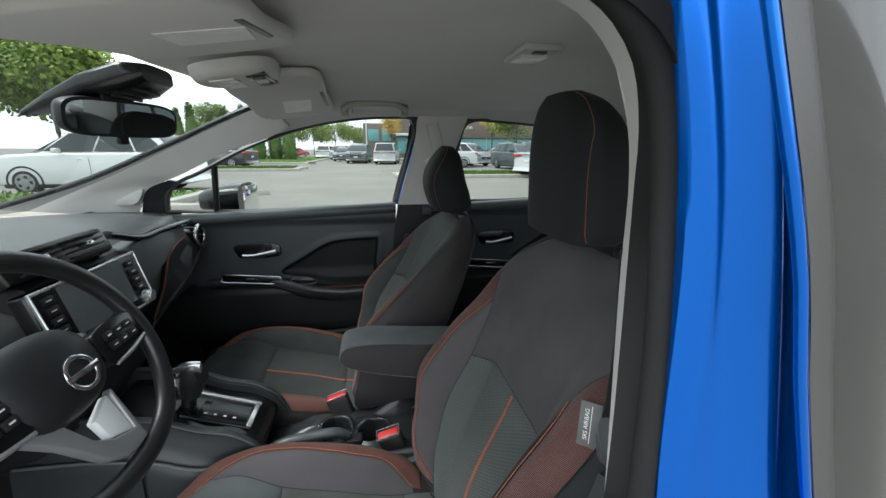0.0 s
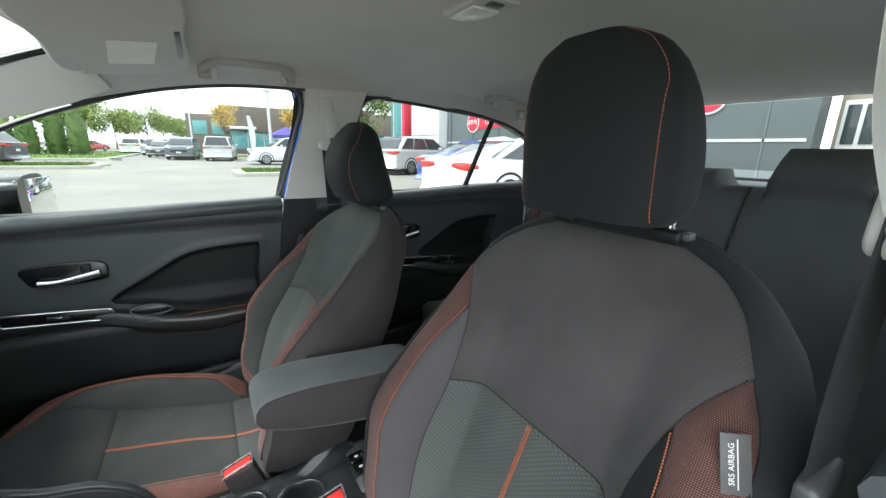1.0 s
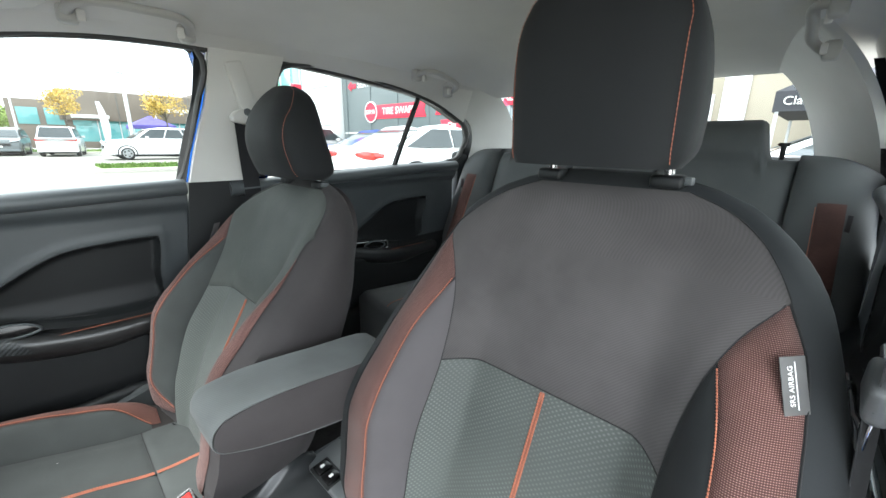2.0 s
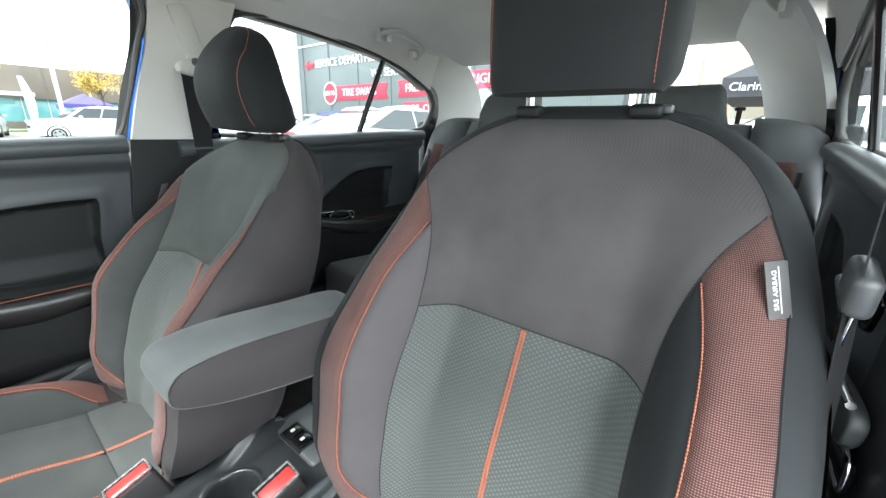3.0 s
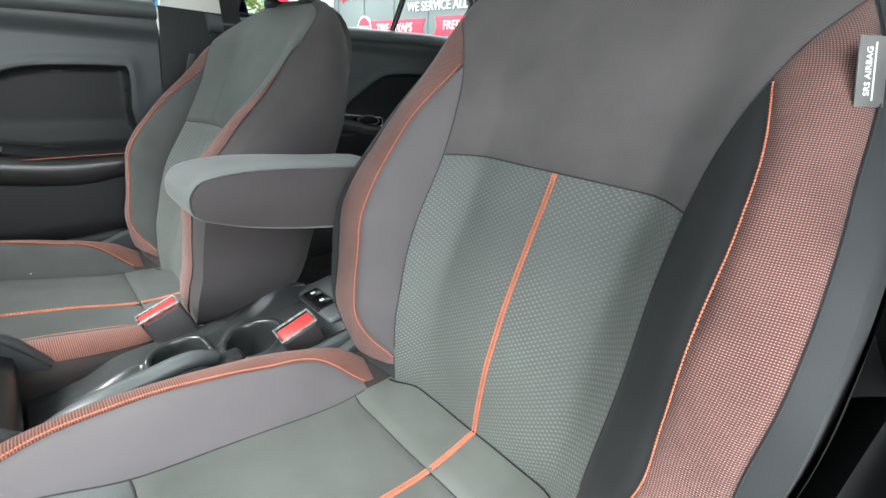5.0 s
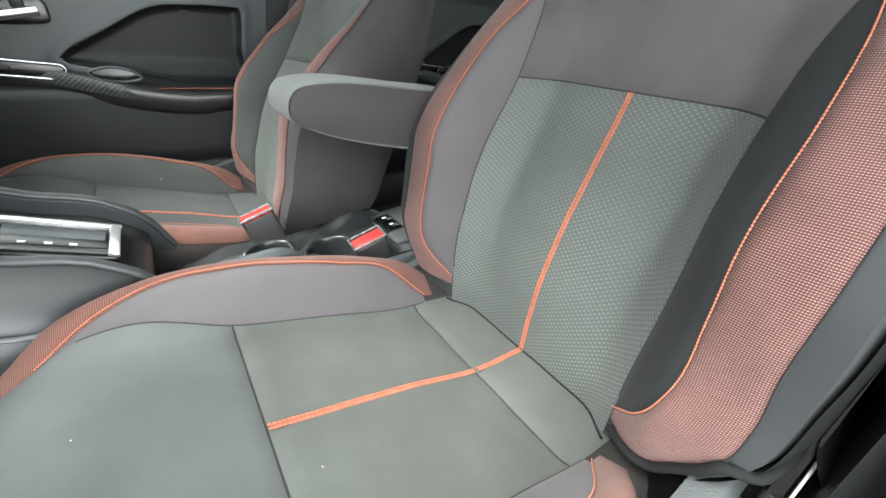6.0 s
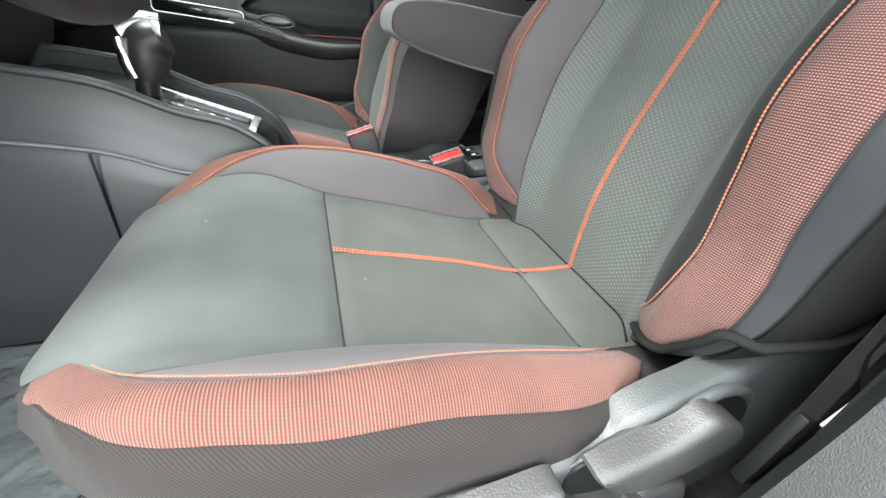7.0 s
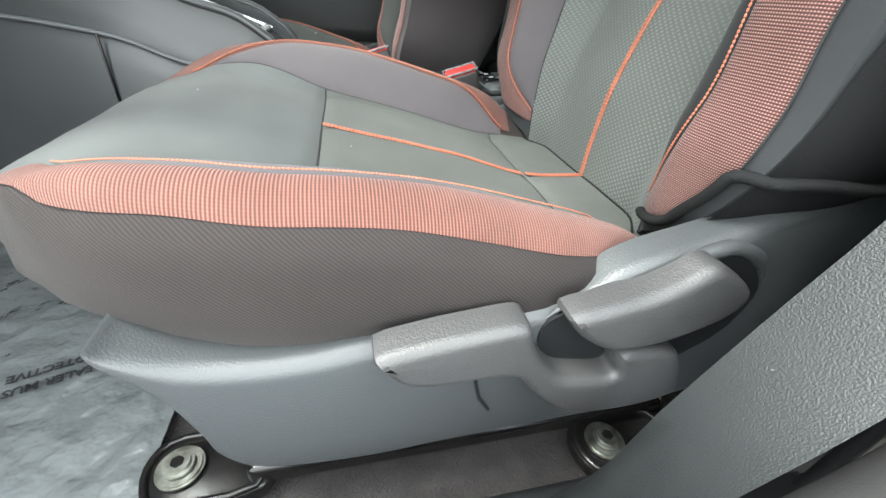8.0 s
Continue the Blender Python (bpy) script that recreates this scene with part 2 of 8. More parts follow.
M_LIP = surface("matt_black_rubber", (0.011, 0.011, 0.011), (0.016, 0.016, 0.016), 0.75, big=9, fine=700, bump=0.2, spec=0.15)
M_SEALGREY = surface("grey_rubber_strip", (0.040, 0.0375, 0.037), (0.033, 0.031, 0.0305), 0.5, big=4, fine=600, bump=0.1)
M_DECK = surface("moulded_dark_deck_plastic", (0.021, 0.023, 0.024), (0.028, 0.030, 0.032), 0.26, big=6, fine=700, bump=0.12, dist=0.0004)
M_DECKGREY = surface("grey_switch_deck_plastic", (0.13, 0.137, 0.14), (0.11, 0.117, 0.12), 0.38, big=6, fine=700, bump=0.2, dist=0.0004)
M_STEELGREY = surface("dull_silver_trim", (0.30, 0.30, 0.305), (0.25, 0.25, 0.255), 0.36, metal=0.4, bump=0.03)
M_LEVER = surface("worn_grey_lever_plastic", (0.046, 0.046, 0.0465), (0.039, 0.039, 0.0395), 0.42, big=14, fine=620, bump=0.7, dist=0.0007)
# Near-white, barely metallic: the windscreen mirrored in the spoke, put into the colour.
M_SPOKE = surface("reflection_bright_spoke", (0.78, 0.79, 0.80), (0.72, 0.73, 0.74), 0.3, metal=0.1, bump=0.02, coat=0.4)
M_SHIELD = surface("grey_shield_plastic", (0.054, 0.059, 0.061), (0.046, 0.050, 0.052), 0.40, big=6, fine=620, bump=0.65, dist=0.0007)
# Hem cloth; its black also stands for shade on backrest side and crease.
M_SIDEBLACK = surface("black_cloth_and_shade", (0.008, 0.0085, 0.009), (0.012, 0.0125, 0.013), 0.85, big=9, fine=700, bump=0.6, dist=0.0010, spec=0.12)
M_CONSOLE = surface("black_console_plastic", (0.030, 0.033, 0.035), (0.038, 0.041, 0.043), 0.36, big=5, fine=800, bump=0.25, dist=0.0004)
M_STEEL = surface("black_steel", (0.008, 0.008, 0.009), (0.014, 0.013, 0.012), 0.22, metal=0.2, big=40, bump=0.1)
M_BOLT = surface("greasy_bolt_steel", (0.35, 0.36, 0.33), (0.12, 0.12, 0.10), 0.4, metal=0.9, big=60, bump=0.2)
M_LINER = surface("greige_headliner_felt", (0.64, 0.625, 0.595), (0.60, 0.585, 0.558), 0.92, big=5, fine=1200, bump=0.3, dist=0.0005, sheen=0.2, spec=0.2)
M_TRIM = surface("light_grey_pillar_plastic", (0.60, 0.59, 0.56), (0.55, 0.54, 0.515), 0.5, big=4, fine=700, bump=0.25, dist=0.0004)
M_HANDLE = surface("greige_handle_plastic", (0.44, 0.43, 0.405), (0.39, 0.38, 0.36), 0.45, big=8, fine=700, bump=0.2, dist=0.0004)
M_CARPET = surface("charcoal_carpet", (0.042, 0.039, 0.039), (0.028, 0.026, 0.026), 0.95, big=30, fine=350, bump=0.9, dist=0.004, sheen=0.1, spec=0.1)
M_RUBBER = surface("black_rubber_seal", (0.055, 0.053, 0.052), (0.045, 0.043, 0.042), 0.5, big=10, fine=500, bump=0.1)
M_BLUE = surface("electric_blue_paint", (0.0006, 0.105, 0.50), (0.0006, 0.092, 0.45), 0.24, metal=0.75, big=2, bump=0, coat=0.25)
M_BLACKPAINT = surface("black_sash_film", (0.022, 0.022, 0.023), (0.018, 0.018, 0.019), 0.10, big=3, bump=0.02, coat=1.0)
M_REDPLASTIC = surface("red_button_plastic", (0.62, 0.035, 0.03), (0.52, 0.03, 0.03), 0.35, bump=0.05)
M_WEB = woven("seat_belt_webbing", (0.016, 0.016, 0.018), (0.026, 0.026, 0.028), 0.0012, "Z", bump=0.2)
M_KICKSCUFF = surface("pale_scuff", (0.13, 0.14, 0.145), None, 0.7, bump=0)
M_WHITE = surface("white_plastic", (0.75, 0.74, 0.72), (0.68, 0.67, 0.65), 0.4, bump=0.05)
M_LABELPAPER = surface("pale_warning_label", (0.90, 0.89, 0.86), (0.84, 0.83, 0.80), 0.5, big=30, bump=0.02)
M_MIRROR = surface("mirror_glass", (0.80, 0.82, 0.82), (0.78, 0.80, 0.80), 0.02, metal=1.0, bump=0, rvar=0.0)
M_GLASS = glass("dimmed_window_glass")
M_FILM = surface("clear_floor_film", (0.150, 0.163, 0.166), (0.115, 0.127, 0.130), 0.10, big=9, fine=28, bump=1.0, dist=0.014, coat=0.6)
M_BLACKTEXT = surface("black_print", (0.015, 0.016, 0.018), None, 0.5, bump=0)
M_WHITETEXT = surface("white_print", (0.85, 0.85, 0.84), None, 0.6, bump=0)
M_LAMP = surface("lamp_lens", (0.80, 0.79, 0.76), (0.7, 0.69, 0.66), 0.25, big=40, bump=0.1)
M_SCREEN = surface("dark_display_glass", (0.10, 0.115, 0.12), (0.13, 0.145, 0.15), 0.15, big=3, bump=0)


# ---- mesh helpers ----
def data_from(name, verts, faces, smooth=True):
    me = bpy.data.meshes.new(name)
    me.from_pydata([tuple(v) for v in verts], [], faces)
    bm = bmesh.new()
    bm.from_mesh(me)
    bmesh.ops.remove_doubles(bm, verts=bm.verts, dist=1e-5)
    bmesh.ops.recalc_face_normals(bm, faces=bm.faces)
    bm.to_mesh(me)
    bm.free()
    if smooth:
        for p in me.polygons:
            p.use_smooth = True
        me.set_sharp_from_angle(angle=radians(50))
    return me


def at_world(ob):
    m = ob.matrix_parent_inverse @ ob.matrix_basis
    return at_world(ob.parent) @ m if ob.parent else m


def part(name, me, material, parent=None, label="", here=True):
    """One mesh as a part; here: its points are given in the world, not in the parent's own axes."""
    ob = new(name, me)
    if material and not me.materials:
        me.materials.append(material)
    if parent:
        ob.parent = parent
        if here:
            ob.matrix_parent_inverse = at_world(parent).inverted()
    if label:
        ob["label"] = label
    return ob


def thing(name, base, label, category, group="", kind=""):
    ob = new(name)
    ob.empty_display_size = 0.05
    ob.matrix_basis = base if isinstance(base, Matrix) else Matrix.Translation(base)
    return tagged(ob, label, category, group, kind)


def setting(name, me, material, label, category):
    ob = part(name, me, material)
    return tagged(ob, label, category, "", "structure")


def spline(keys, n=None):
    """A smooth function through (t, value) keys."""
    ts, vs = np.array([k[0] for k in keys], float), np.array([k[1] for k in keys], float)
    if ts[0] > ts[-1]:
        ts, vs = ts[::-1], vs[::-1]
    d = np.gradient(vs, ts) if len(ts) > 2 else np.full(len(ts), (vs[-1] - vs[0]) / (ts[-1] - ts[0]))

    def f(t):
        t = min(max(t, ts[0]), ts[-1])
        i = min(int(np.searchsorted(ts, t, side="right")) - 1, len(ts) - 2)
        h = ts[i + 1] - ts[i]
        u = (t - ts[i]) / h
        return float((2 * u**3 - 3 * u**2 + 1) * vs[i] + (u**3 - 2 * u**2 + u) * h * d[i] + (-2 * u**3 + 3 * u**2) * vs[i + 1] + (u**3 - u**2) * h * d[i + 1])

    return f


def ss(t):
    t = min(max(t, 0.0), 1.0)
    return t * t * (3 - 2 * t)


def lin(a, b, n):
    return [a + (b - a) * i / (n - 1) for i in range(n)]


def grid(name, f, nu, nv, smooth=True, thick=None):
    """A sheet f(u, v), u and v from 0 to 1; thick: a vector that gives it a back and edges."""
    vs = [Vector(f(u, v)) for v in lin(0, 1, nv) for u in lin(0, 1, nu)]
    fs = [(j * nu + i, j * nu + i + 1, (j + 1) * nu + i + 1, (j + 1) * nu + i) for j in range(nv - 1) for i in range(nu - 1)]
    if thick is not None:
        n, th = len(vs), Vector(thick)
        vs += [v + th for v in vs]
        fs += [tuple(n + k for k in reversed(q)) for q in fs]
        rim = list(range(nu)) + [j * nu + nu - 1 for j in range(1, nv)] + [(nv - 1) * nu + i for i in range(nu - 2, -1, -1)] + [j * nu for j in range(nv - 2, 0, -1)]
        fs += [(a, b, b + n, a + n) for a, b in zip(rim, rim[1:] + rim[:1])]
    return data_from(name, vs, fs, smooth)


def sheet(name, f, nu, nv):
    """A cloth sheet f(u, v) that carries its own lengths in metres: across from the first edge, and along its middle."""
    rows = [[Vector(f(u, v)) for u in lin(0, 1, nu)] for v in lin(0, 1, nv)]
    across = [[0.0] for _ in rows]
    for row, acc in zip(rows, across):
        for p, q in zip(row, row[1:]):
            acc.append(acc[-1] + (q - p).length)
    along = [0.0]
    for p, q in zip(rows, rows[1:]):
        along.append(along[-1] + (q[nu // 2] - p[nu // 2]).length)
    me = bpy.data.meshes.new(name)
    faces = [(j * nu + i, j * nu + i + 1, (j + 1) * nu + i + 1, (j + 1) * nu + i) for j in range(nv - 1) for i in range(nu - 1)]
    me.from_pydata([tuple(p) for r in rows for p in r], [], faces)
    layer = me.uv_layers.new(name="UVMap")
    for lp in me.loops:
        j, i = divmod(lp.vertex_index, nu)
        layer.data[lp.index].uv = (across[j][i], along[j])
    for p in me.polygons:
        p.use_smooth = True
    return me


def loft(name, rings, closed=True, caps=True, smooth=True):
    k = len(rings[0])
    vs = [Vector(p) for r in rings for p in r]
    fs = []
    for j in range(len(rings) - 1):
        for i in range(k if closed else k - 1):
            a, b = j * k + i, j * k + (i + 1) % k
            fs.append((a, b, b + k, a + k))
    if caps:
        fs += [tuple(range(k))[::-1], tuple((len(rings) - 1) * k + i for i in range(k))]
    return data_from(name, vs, fs, smooth)


def side_lengths(me):
    """Lengths along x and z, for the cloth on a thing's upright sides."""
    layer = me.uv_layers.new(name="UVMap")
    for lp in me.loops:
        c = me.vertices[lp.vertex_index].co
        layer.data[lp.index].uv = (c.x, c.z + 0.4 * c.y)
    return me


def ruled(name, a, b, thick, n=16):
    """A sheet between two polylines of world points, with thickness."""
    def along(pts):
        d = [0.0]
        for p, q in zip(pts, pts[1:]):
            d.append(d[-1] + (Vector(q) - Vector(p)).length)
        fx = [spline([(t, p[k]) for t, p in zip(d, pts)]) for k in range(3)]
        return lambda u: Vector([g(u * d[-1]) for g in fx])
    fa, fb = along(a), along(b)
    return grid(name, lambda u, v: fa(u).lerp(fb(u), v), n, 5, True, thick)


def box(name, size, centre=(0, 0, 0), bevel=0.0, seg=2, m=None):
    bm = bmesh.new()
    bmesh.ops.create_cube(bm, size=1)
    bmesh.ops.transform(bm, matrix=Matrix.Diagonal((*size, 1)), verts=bm.verts)
    if bevel:
        bmesh.ops.bevel(bm, geom=bm.edges[:], offset=bevel, segments=seg, affect="EDGES", profile=0.5)
    bmesh.ops.transform(bm, matrix=(m or Matrix.Translation(centre)), verts=bm.verts)
    me = bpy.data.meshes.new(name)
    bm.to_mesh(me)
    bm.free()
    for p in me.polygons:
        p.use_smooth = True
    me.set_sharp_from_angle(angle=radians(35))
    return me


def prism(name, poly, axis, lo, hi, bevel=0.0, seg=2):
    """A polygon of two coordinates pushed along an axis, edges rounded."""
    def put(a, b, c):
        return {"x": (c, a, b), "y": (a, c, b), "z": (a, b, c)}[axis]
    bm = bmesh.new()
    low = [bm.verts.new(put(a, b, lo)) for a, b in poly]
    high = [bm.verts.new(put(a, b, hi)) for a, b in poly]
    k = len(poly)
    bm.faces.new(low)
    bm.faces.new(high[::-1])
    for i in range(k):
        bm.faces.new((low[i], high[i], high[(i + 1) % k], low[(i + 1) % k]))
    bmesh.ops.recalc_face_normals(bm, faces=bm.faces)
    if bevel:
        es = [e for e in bm.edges if len(e.link_faces) == 2 and e.calc_face_angle(0) > radians(25)]
        bmesh.ops.bevel(bm, geom=es, offset=bevel, segments=seg, affect="EDGES", profile=0.5)
    me = bpy.data.meshes.new(name)
    bm.to_mesh(me)
    bm.free()
    for p in me.polygons:
        p.use_smooth = True
    me.set_sharp_from_angle(angle=radians(40))
    return me


def pillow(name, poly, y0, y1, r, steps=6):
    """A slab between two depths along y with the outline (x, z), its edge at y1 rolled over with the radius r."""
    pts = [Vector(p) for p in poly]
    if sum(a.x * b.y - b.x * a.y for a, b in zip(pts, pts[1:] + pts[:1])) < 0:
        pts.reverse()
    k = len(pts)
    nrm = []
    for i in range(k):
        t = (pts[(i + 1) % k] - pts[i - 1]).normalized()
        nrm.append(Vector((-t.y, t.x)))
    reach = []
    for p, n in zip(pts, nrm):
        best = 9.0
        for a, b in zip(pts, pts[1:] + pts[:1]):
            ab, ap = b - a, a - p
            den = n.x * ab.y - n.y * ab.x
            if abs(den) > 1e-9:
                d, t = (ap.x * ab.y - ap.y * ab.x) / den, (ap.x * n.y - ap.y * n.x) / den
                if d > 1e-4 and -0.01 <= t <= 1.01:
                    best = min(best, d)
        reach.append(min(r, 0.36 * best))
    for _ in range(3):
        reach = [min(reach[i], (reach[i - 1] + reach[i] + reach[(i + 1) % k]) / 3) for i in range(k)]
    sgn = 1 if y1 > y0 else -1
    rings = [[(p.x, y0, p.y) for p in pts]]
    for j in range(steps + 1):
        a = math.pi / 2 * j / steps
        rings.append([(p.x + n.x * q * (1 - math.cos(a)), y1 - sgn * r * (1 - math.sin(a)), p.y + n.y * q * (1 - math.cos(a))) for p, n, q in zip(pts, nrm, reach)])
    vs = [v for ring_ in rings for v in ring_]
    fs = [(j * k + i, j * k + (i + 1) % k, (j + 1) * k + (i + 1) % k, (j + 1) * k + i) for j in range(len(rings) - 1) for i in range(k)]
    for first in (0, (len(rings) - 1) * k):
        fs += [tuple(first + i for i in tri) for tri in tessellate_polygon([[Vector((vs[first + i][0], vs[first + i][2], 0)) for i in range(k)]])]
    me = bpy.data.meshes.new(name)
    me.from_pydata(vs, [], fs)
    bm = bmesh.new()
    bm.from_mesh(me)
    bmesh.ops.recalc_face_normals(bm, faces=bm.faces)
    bm.to_mesh(me)
    bm.free()
    for p in me.polygons:
        p.use_smooth = True
    me.set_sharp_from_angle(angle=radians(40))
    return me


def smooth_poly(pts, per=4):
    """A closed polygon with its corners rounded by a Catmull-Rom pass."""
    out, k = [], len(pts)
    for i in range(k):
        p0, p1, p2, p3 = (np.array(pts[(i + d) % k], float) for d in (-1, 0, 1, 2))
        for j in range(per):
            t = j / per
            out.append(tuple(0.5 * (2 * p1 + (p2 - p0) * t + (2 * p0 - 5 * p1 + 4 * p2 - p3) * t * t + (3 * p1 - p0 - 3 * p2 + p3) * t**3)))
    return out


def curve_pts(keys, n):
    """Points along a smooth line through 3D keys."""
    d = [0.0]
    for p, q in zip(keys, keys[1:]):
        d.append(d[-1] + (Vector(q) - Vector(p)).length)
    fx = [spline([(t, p[k]) for t, p in zip(d, keys)]) for k in range(3)]
    return [Vector([g(t) for g in fx]) for t in lin(0, d[-1], n)]


def tube(name, pts, rx, ry=None, sides=8, closed=False, up=(0, 0, 1), caps=True):
    """A swept oval section; rx and ry may be functions of 0..1."""
    ry = rx if ry is None else ry
    pts = [Vector(p) for p in pts]
    rings, k = [], len(pts)
    for i, p in enumerate(pts):
        a, b = (pts[i - 1], pts[(i + 1) % k]) if closed else (pts[max(i - 1, 0)], pts[min(i + 1, k - 1)])
        t = (b - a).normalized()
        side = t.cross(Vector(up))
        side = side.normalized() if side.length > 1e-4 else t.orthogonal().normalized()
        nrm = side.cross(t).normalized()
        u = i / (k - 1)
        x, y = rx(u) if callable(rx) else rx, ry(u) if callable(ry) else ry
        rings.append([p + side * x * math.cos(w) + nrm * y * math.sin(w) for w in (2 * math.pi * j / sides for j in range(sides))])
    if closed:
        rings.append(rings[0])
    return loft(name, rings, True, caps and not closed)


def disc(name, r, depth, axis="z", seg=32, bevel=0.0, centre=(0, 0, 0), r2=None):
    bm = bmesh.new()
    bmesh.ops.create_cone(bm, cap_ends=True, segments=seg, radius1=r, radius2=r if r2 is None else r2, depth=depth)
    if bevel:
        es = [e for e in bm.edges if len(e.link_faces) == 2 and e.calc_face_angle(0) > radians(40)]
        bmesh.ops.bevel(bm, geom=es, offset=bevel, segments=2, affect="EDGES")
    rot = {"z": Matrix(), "x": Matrix.Rotation(radians(90), 4, "Y"), "y": Matrix.Rotation(radians(90), 4, "X")}[axis]
    bmesh.ops.transform(bm, matrix=Matrix.Translation(centre) @ rot, verts=bm.verts)
    me = bpy.data.meshes.new(name)
    bm.to_mesh(me)
    bm.free()
    for p in me.polygons:
        p.use_smooth = True
    me.set_sharp_from_angle(angle=radians(40))
    return me


def ring(name, r, tube_r, m, seg=48, sides=10, flat=1.0):
    pts = [m @ Vector((r * math.cos(a), r * math.sin(a), 0)) for a in (2 * math.pi * i / seg for i in range(seg))]
    return tube(name, pts, tube_r, tube_r * flat, sides, True, up=m.to_3x3() @ Vector((0, 0, 1)))


def lettering(name, text, size, m, material, parent=None, extrude=0.0008, align="CENTER", label="", here=True, bold=0.0):
    """Solid letters; m puts the text plane (x along the line, y up) into place."""
    cu = bpy.data.curves.new(name, "FONT")
    cu.body, cu.size, cu.extrude, cu.align_x, cu.align_y = text, size, extrude, align, "CENTER"
    cu.resolution_u, cu.offset = 3, bold
    tmp = bpy.data.objects.new(name, cu)
    me = bpy.data.meshes.new_from_object(tmp)
    bpy.data.objects.remove(tmp)
    bpy.data.curves.remove(cu)
    me.transform(m)
    me.materials.clear()
    return part(name, me, material, parent, label, here)


def beads(name, pts, length, radius, normals=None):
    """A row of sewn stitches along a line, each a short raised thread."""
    vs, fs = [], []
    pts = [Vector(p) for p in pts]
    run, acc = 0.0, []
    for p, q in zip(pts, pts[1:]):
        seg = (q - p).length
        while run < seg:
            acc.append((p.lerp(q, run / seg), (q - p).normalized()))
            run += length
        run -= seg
    for c, t in acc:
        s = t.cross(Vector((-0.7, -0.3, 0.65)))
        s = s.normalized() if s.length > 1e-4 else t.orthogonal().normalized()
        n = s.cross(t)
        k = len(vs)
        for off, r in ((-0.46, 0.35), (-0.2, 1.0), (0.2, 1.0), (0.46, 0.35)):
            for w in range(5):
                a = 2 * math.pi * w / 5
                vs.append(c + t * off * length + s * radius * r * math.cos(a) + n * radius * r * math.sin(a))
        for j in range(3):
            for w in range(5):
                fs.append((k + j * 5 + w, k + j * 5 + (w + 1) % 5, k + (j + 1) * 5 + (w + 1) % 5, k + (j + 1) * 5 + w))
    me = bpy.data.meshes.new(name)
    me.from_pydata([tuple(v) for v in vs], [], fs)
    for p in me.polygons:
        p.use_smooth = True
    return me


# ---- front seats ----
BACK_HALF = spline([(0.0, 0.150), (0.046, 0.222), (0.112, 0.272), (0.20, 0.282), (0.30, 0.279), (0.40, 0.270), (0.48, 0.252), (0.54, 0.230), (0.575, 0.206), (0.602, 0.174), (0.625, 0.130), (0.643, 0.06)])
BACK_DEEP = spline([(0.0, 0.115), (0.3, 0.105), (0.5, 0.09), (0.575, 0.075), (0.612, 0.055), (0.635, 0.030), (0.643, 0.012)])
BOLSTER = spline([(-0.035, 0.02), (0.0, 0.036), (0.06, 0.064), (0.12, 0.086), (0.16, 0.091), (0.22, 0.104), (0.28, 0.118), (0.32, 0.114), (0.36, 0.100), (0.40, 0.086), (0.46, 0.055), (0.54, 0.028), (0.60, 0.006), (0.66, 0.0)])
SEAM_IN = spline([(0.0, 0.153), (0.2, 0.157), (0.365, 0.152), (0.411, 0.156), (0.477, 0.174), (0.505, 0.188), (0.538, 0.214)])
TOP_EDGE = spline([(0.538, 0.216), (0.563, 0.201), (0.592, 0.172), (0.609, 0.144), (0.625, 0.100)])
STITCH_IN = spline([(0.050, 0.155), (0.075, 0.176), (0.105, 0.193), (0.146, 0.204), (0.22, 0.203), (0.30, 0.199), (0.37, 0.197), (0.42, 0.191), (0.472, 0.175)])
BAND_OUT = spline([(0.030, 0.160), (0.046, 0.205), (0.073, 0.232), (0.112, 0.258), (0.15, 0.263), (0.20, 0.259), (0.28, 0.259), (0.33, 0.257), (0.374, 0.253), (0.41, 0.248), (0.447, 0.244), (0.494, 0.235), (0.538, 0.214)])


def back_front(s, z):
    """Depth of the backrest's face at a height, bolsters standing forward."""
    a, half = abs(s), BACK_HALF(z)
    x = 0.085 + 0.25 * z + 0.15 * z * z - BOLSTER(z) * ss((a - 0.105) / 0.105)
    x += (0.003 + 0.027 * ss((z - 0.2) / 0.22)) * ss((a - 0.205) / max(0.03, half - 0.205 + 0.01))
    x += (0.09 - BACK_DEEP(max(z, 0.5))) * 0.45
    x += 0.0022 * noise.noise((s * 7, z * 6, 3.1)) + 0.0012 * noise.noise((s * 17, z * 13, 7.7))
    x += 0.011 * ss((0.05 - z) / 0.08) * ss((0.17 - a) / 0.05)
    return x - 0.015 * math.exp(-((s / 0.13) ** 2)) * ss((z - 0.01) / 0.12) * ss((0.36 - z) / 0.18)


CUSH_TOP = spline([(-0.525, -0.030), (-0.516, 0.018), (-0.497, 0.056), (-0.46, 0.081), (-0.41, 0.089), (-0.35, 0.084), (-0.266, 0.067), (-0.10, 0.028), (0.0, 0.0), (0.10, -0.004)])
CUSH_HALF = spline([(-0.525, 0.075), (-0.505, 0.120), (-0.48, 0.155), (-0.455, 0.184), (-0.42, 0.219), (-0.38, 0.244), (-0.34, 0.257), (-0.30, 0.264), (-0.2, 0.266), (-0.06, 0.262), (0.0, 0.245), (0.06, 0.215), (0.10, 0.20)])
CUSH_SIDE = spline([(-0.52, 0.000), (-0.46, 0.008), (-0.42, 0.018), (-0.36, 0.036), (-0.26, 0.058), (-0.10, 0.066), (0.0, 0.062), (0.06, 0.035), (0.10, 0.02)])
CUSH_STITCH = spline([(-0.470, 0.138), (-0.455, 0.147), (-0.41, 0.180), (-0.36, 0.202), (-0.31, 0.213), (-0.253, 0.215), (-0.17, 0.212), (-0.107, 0.208), (-0.03, 0.200), (0.025, 0.170)])
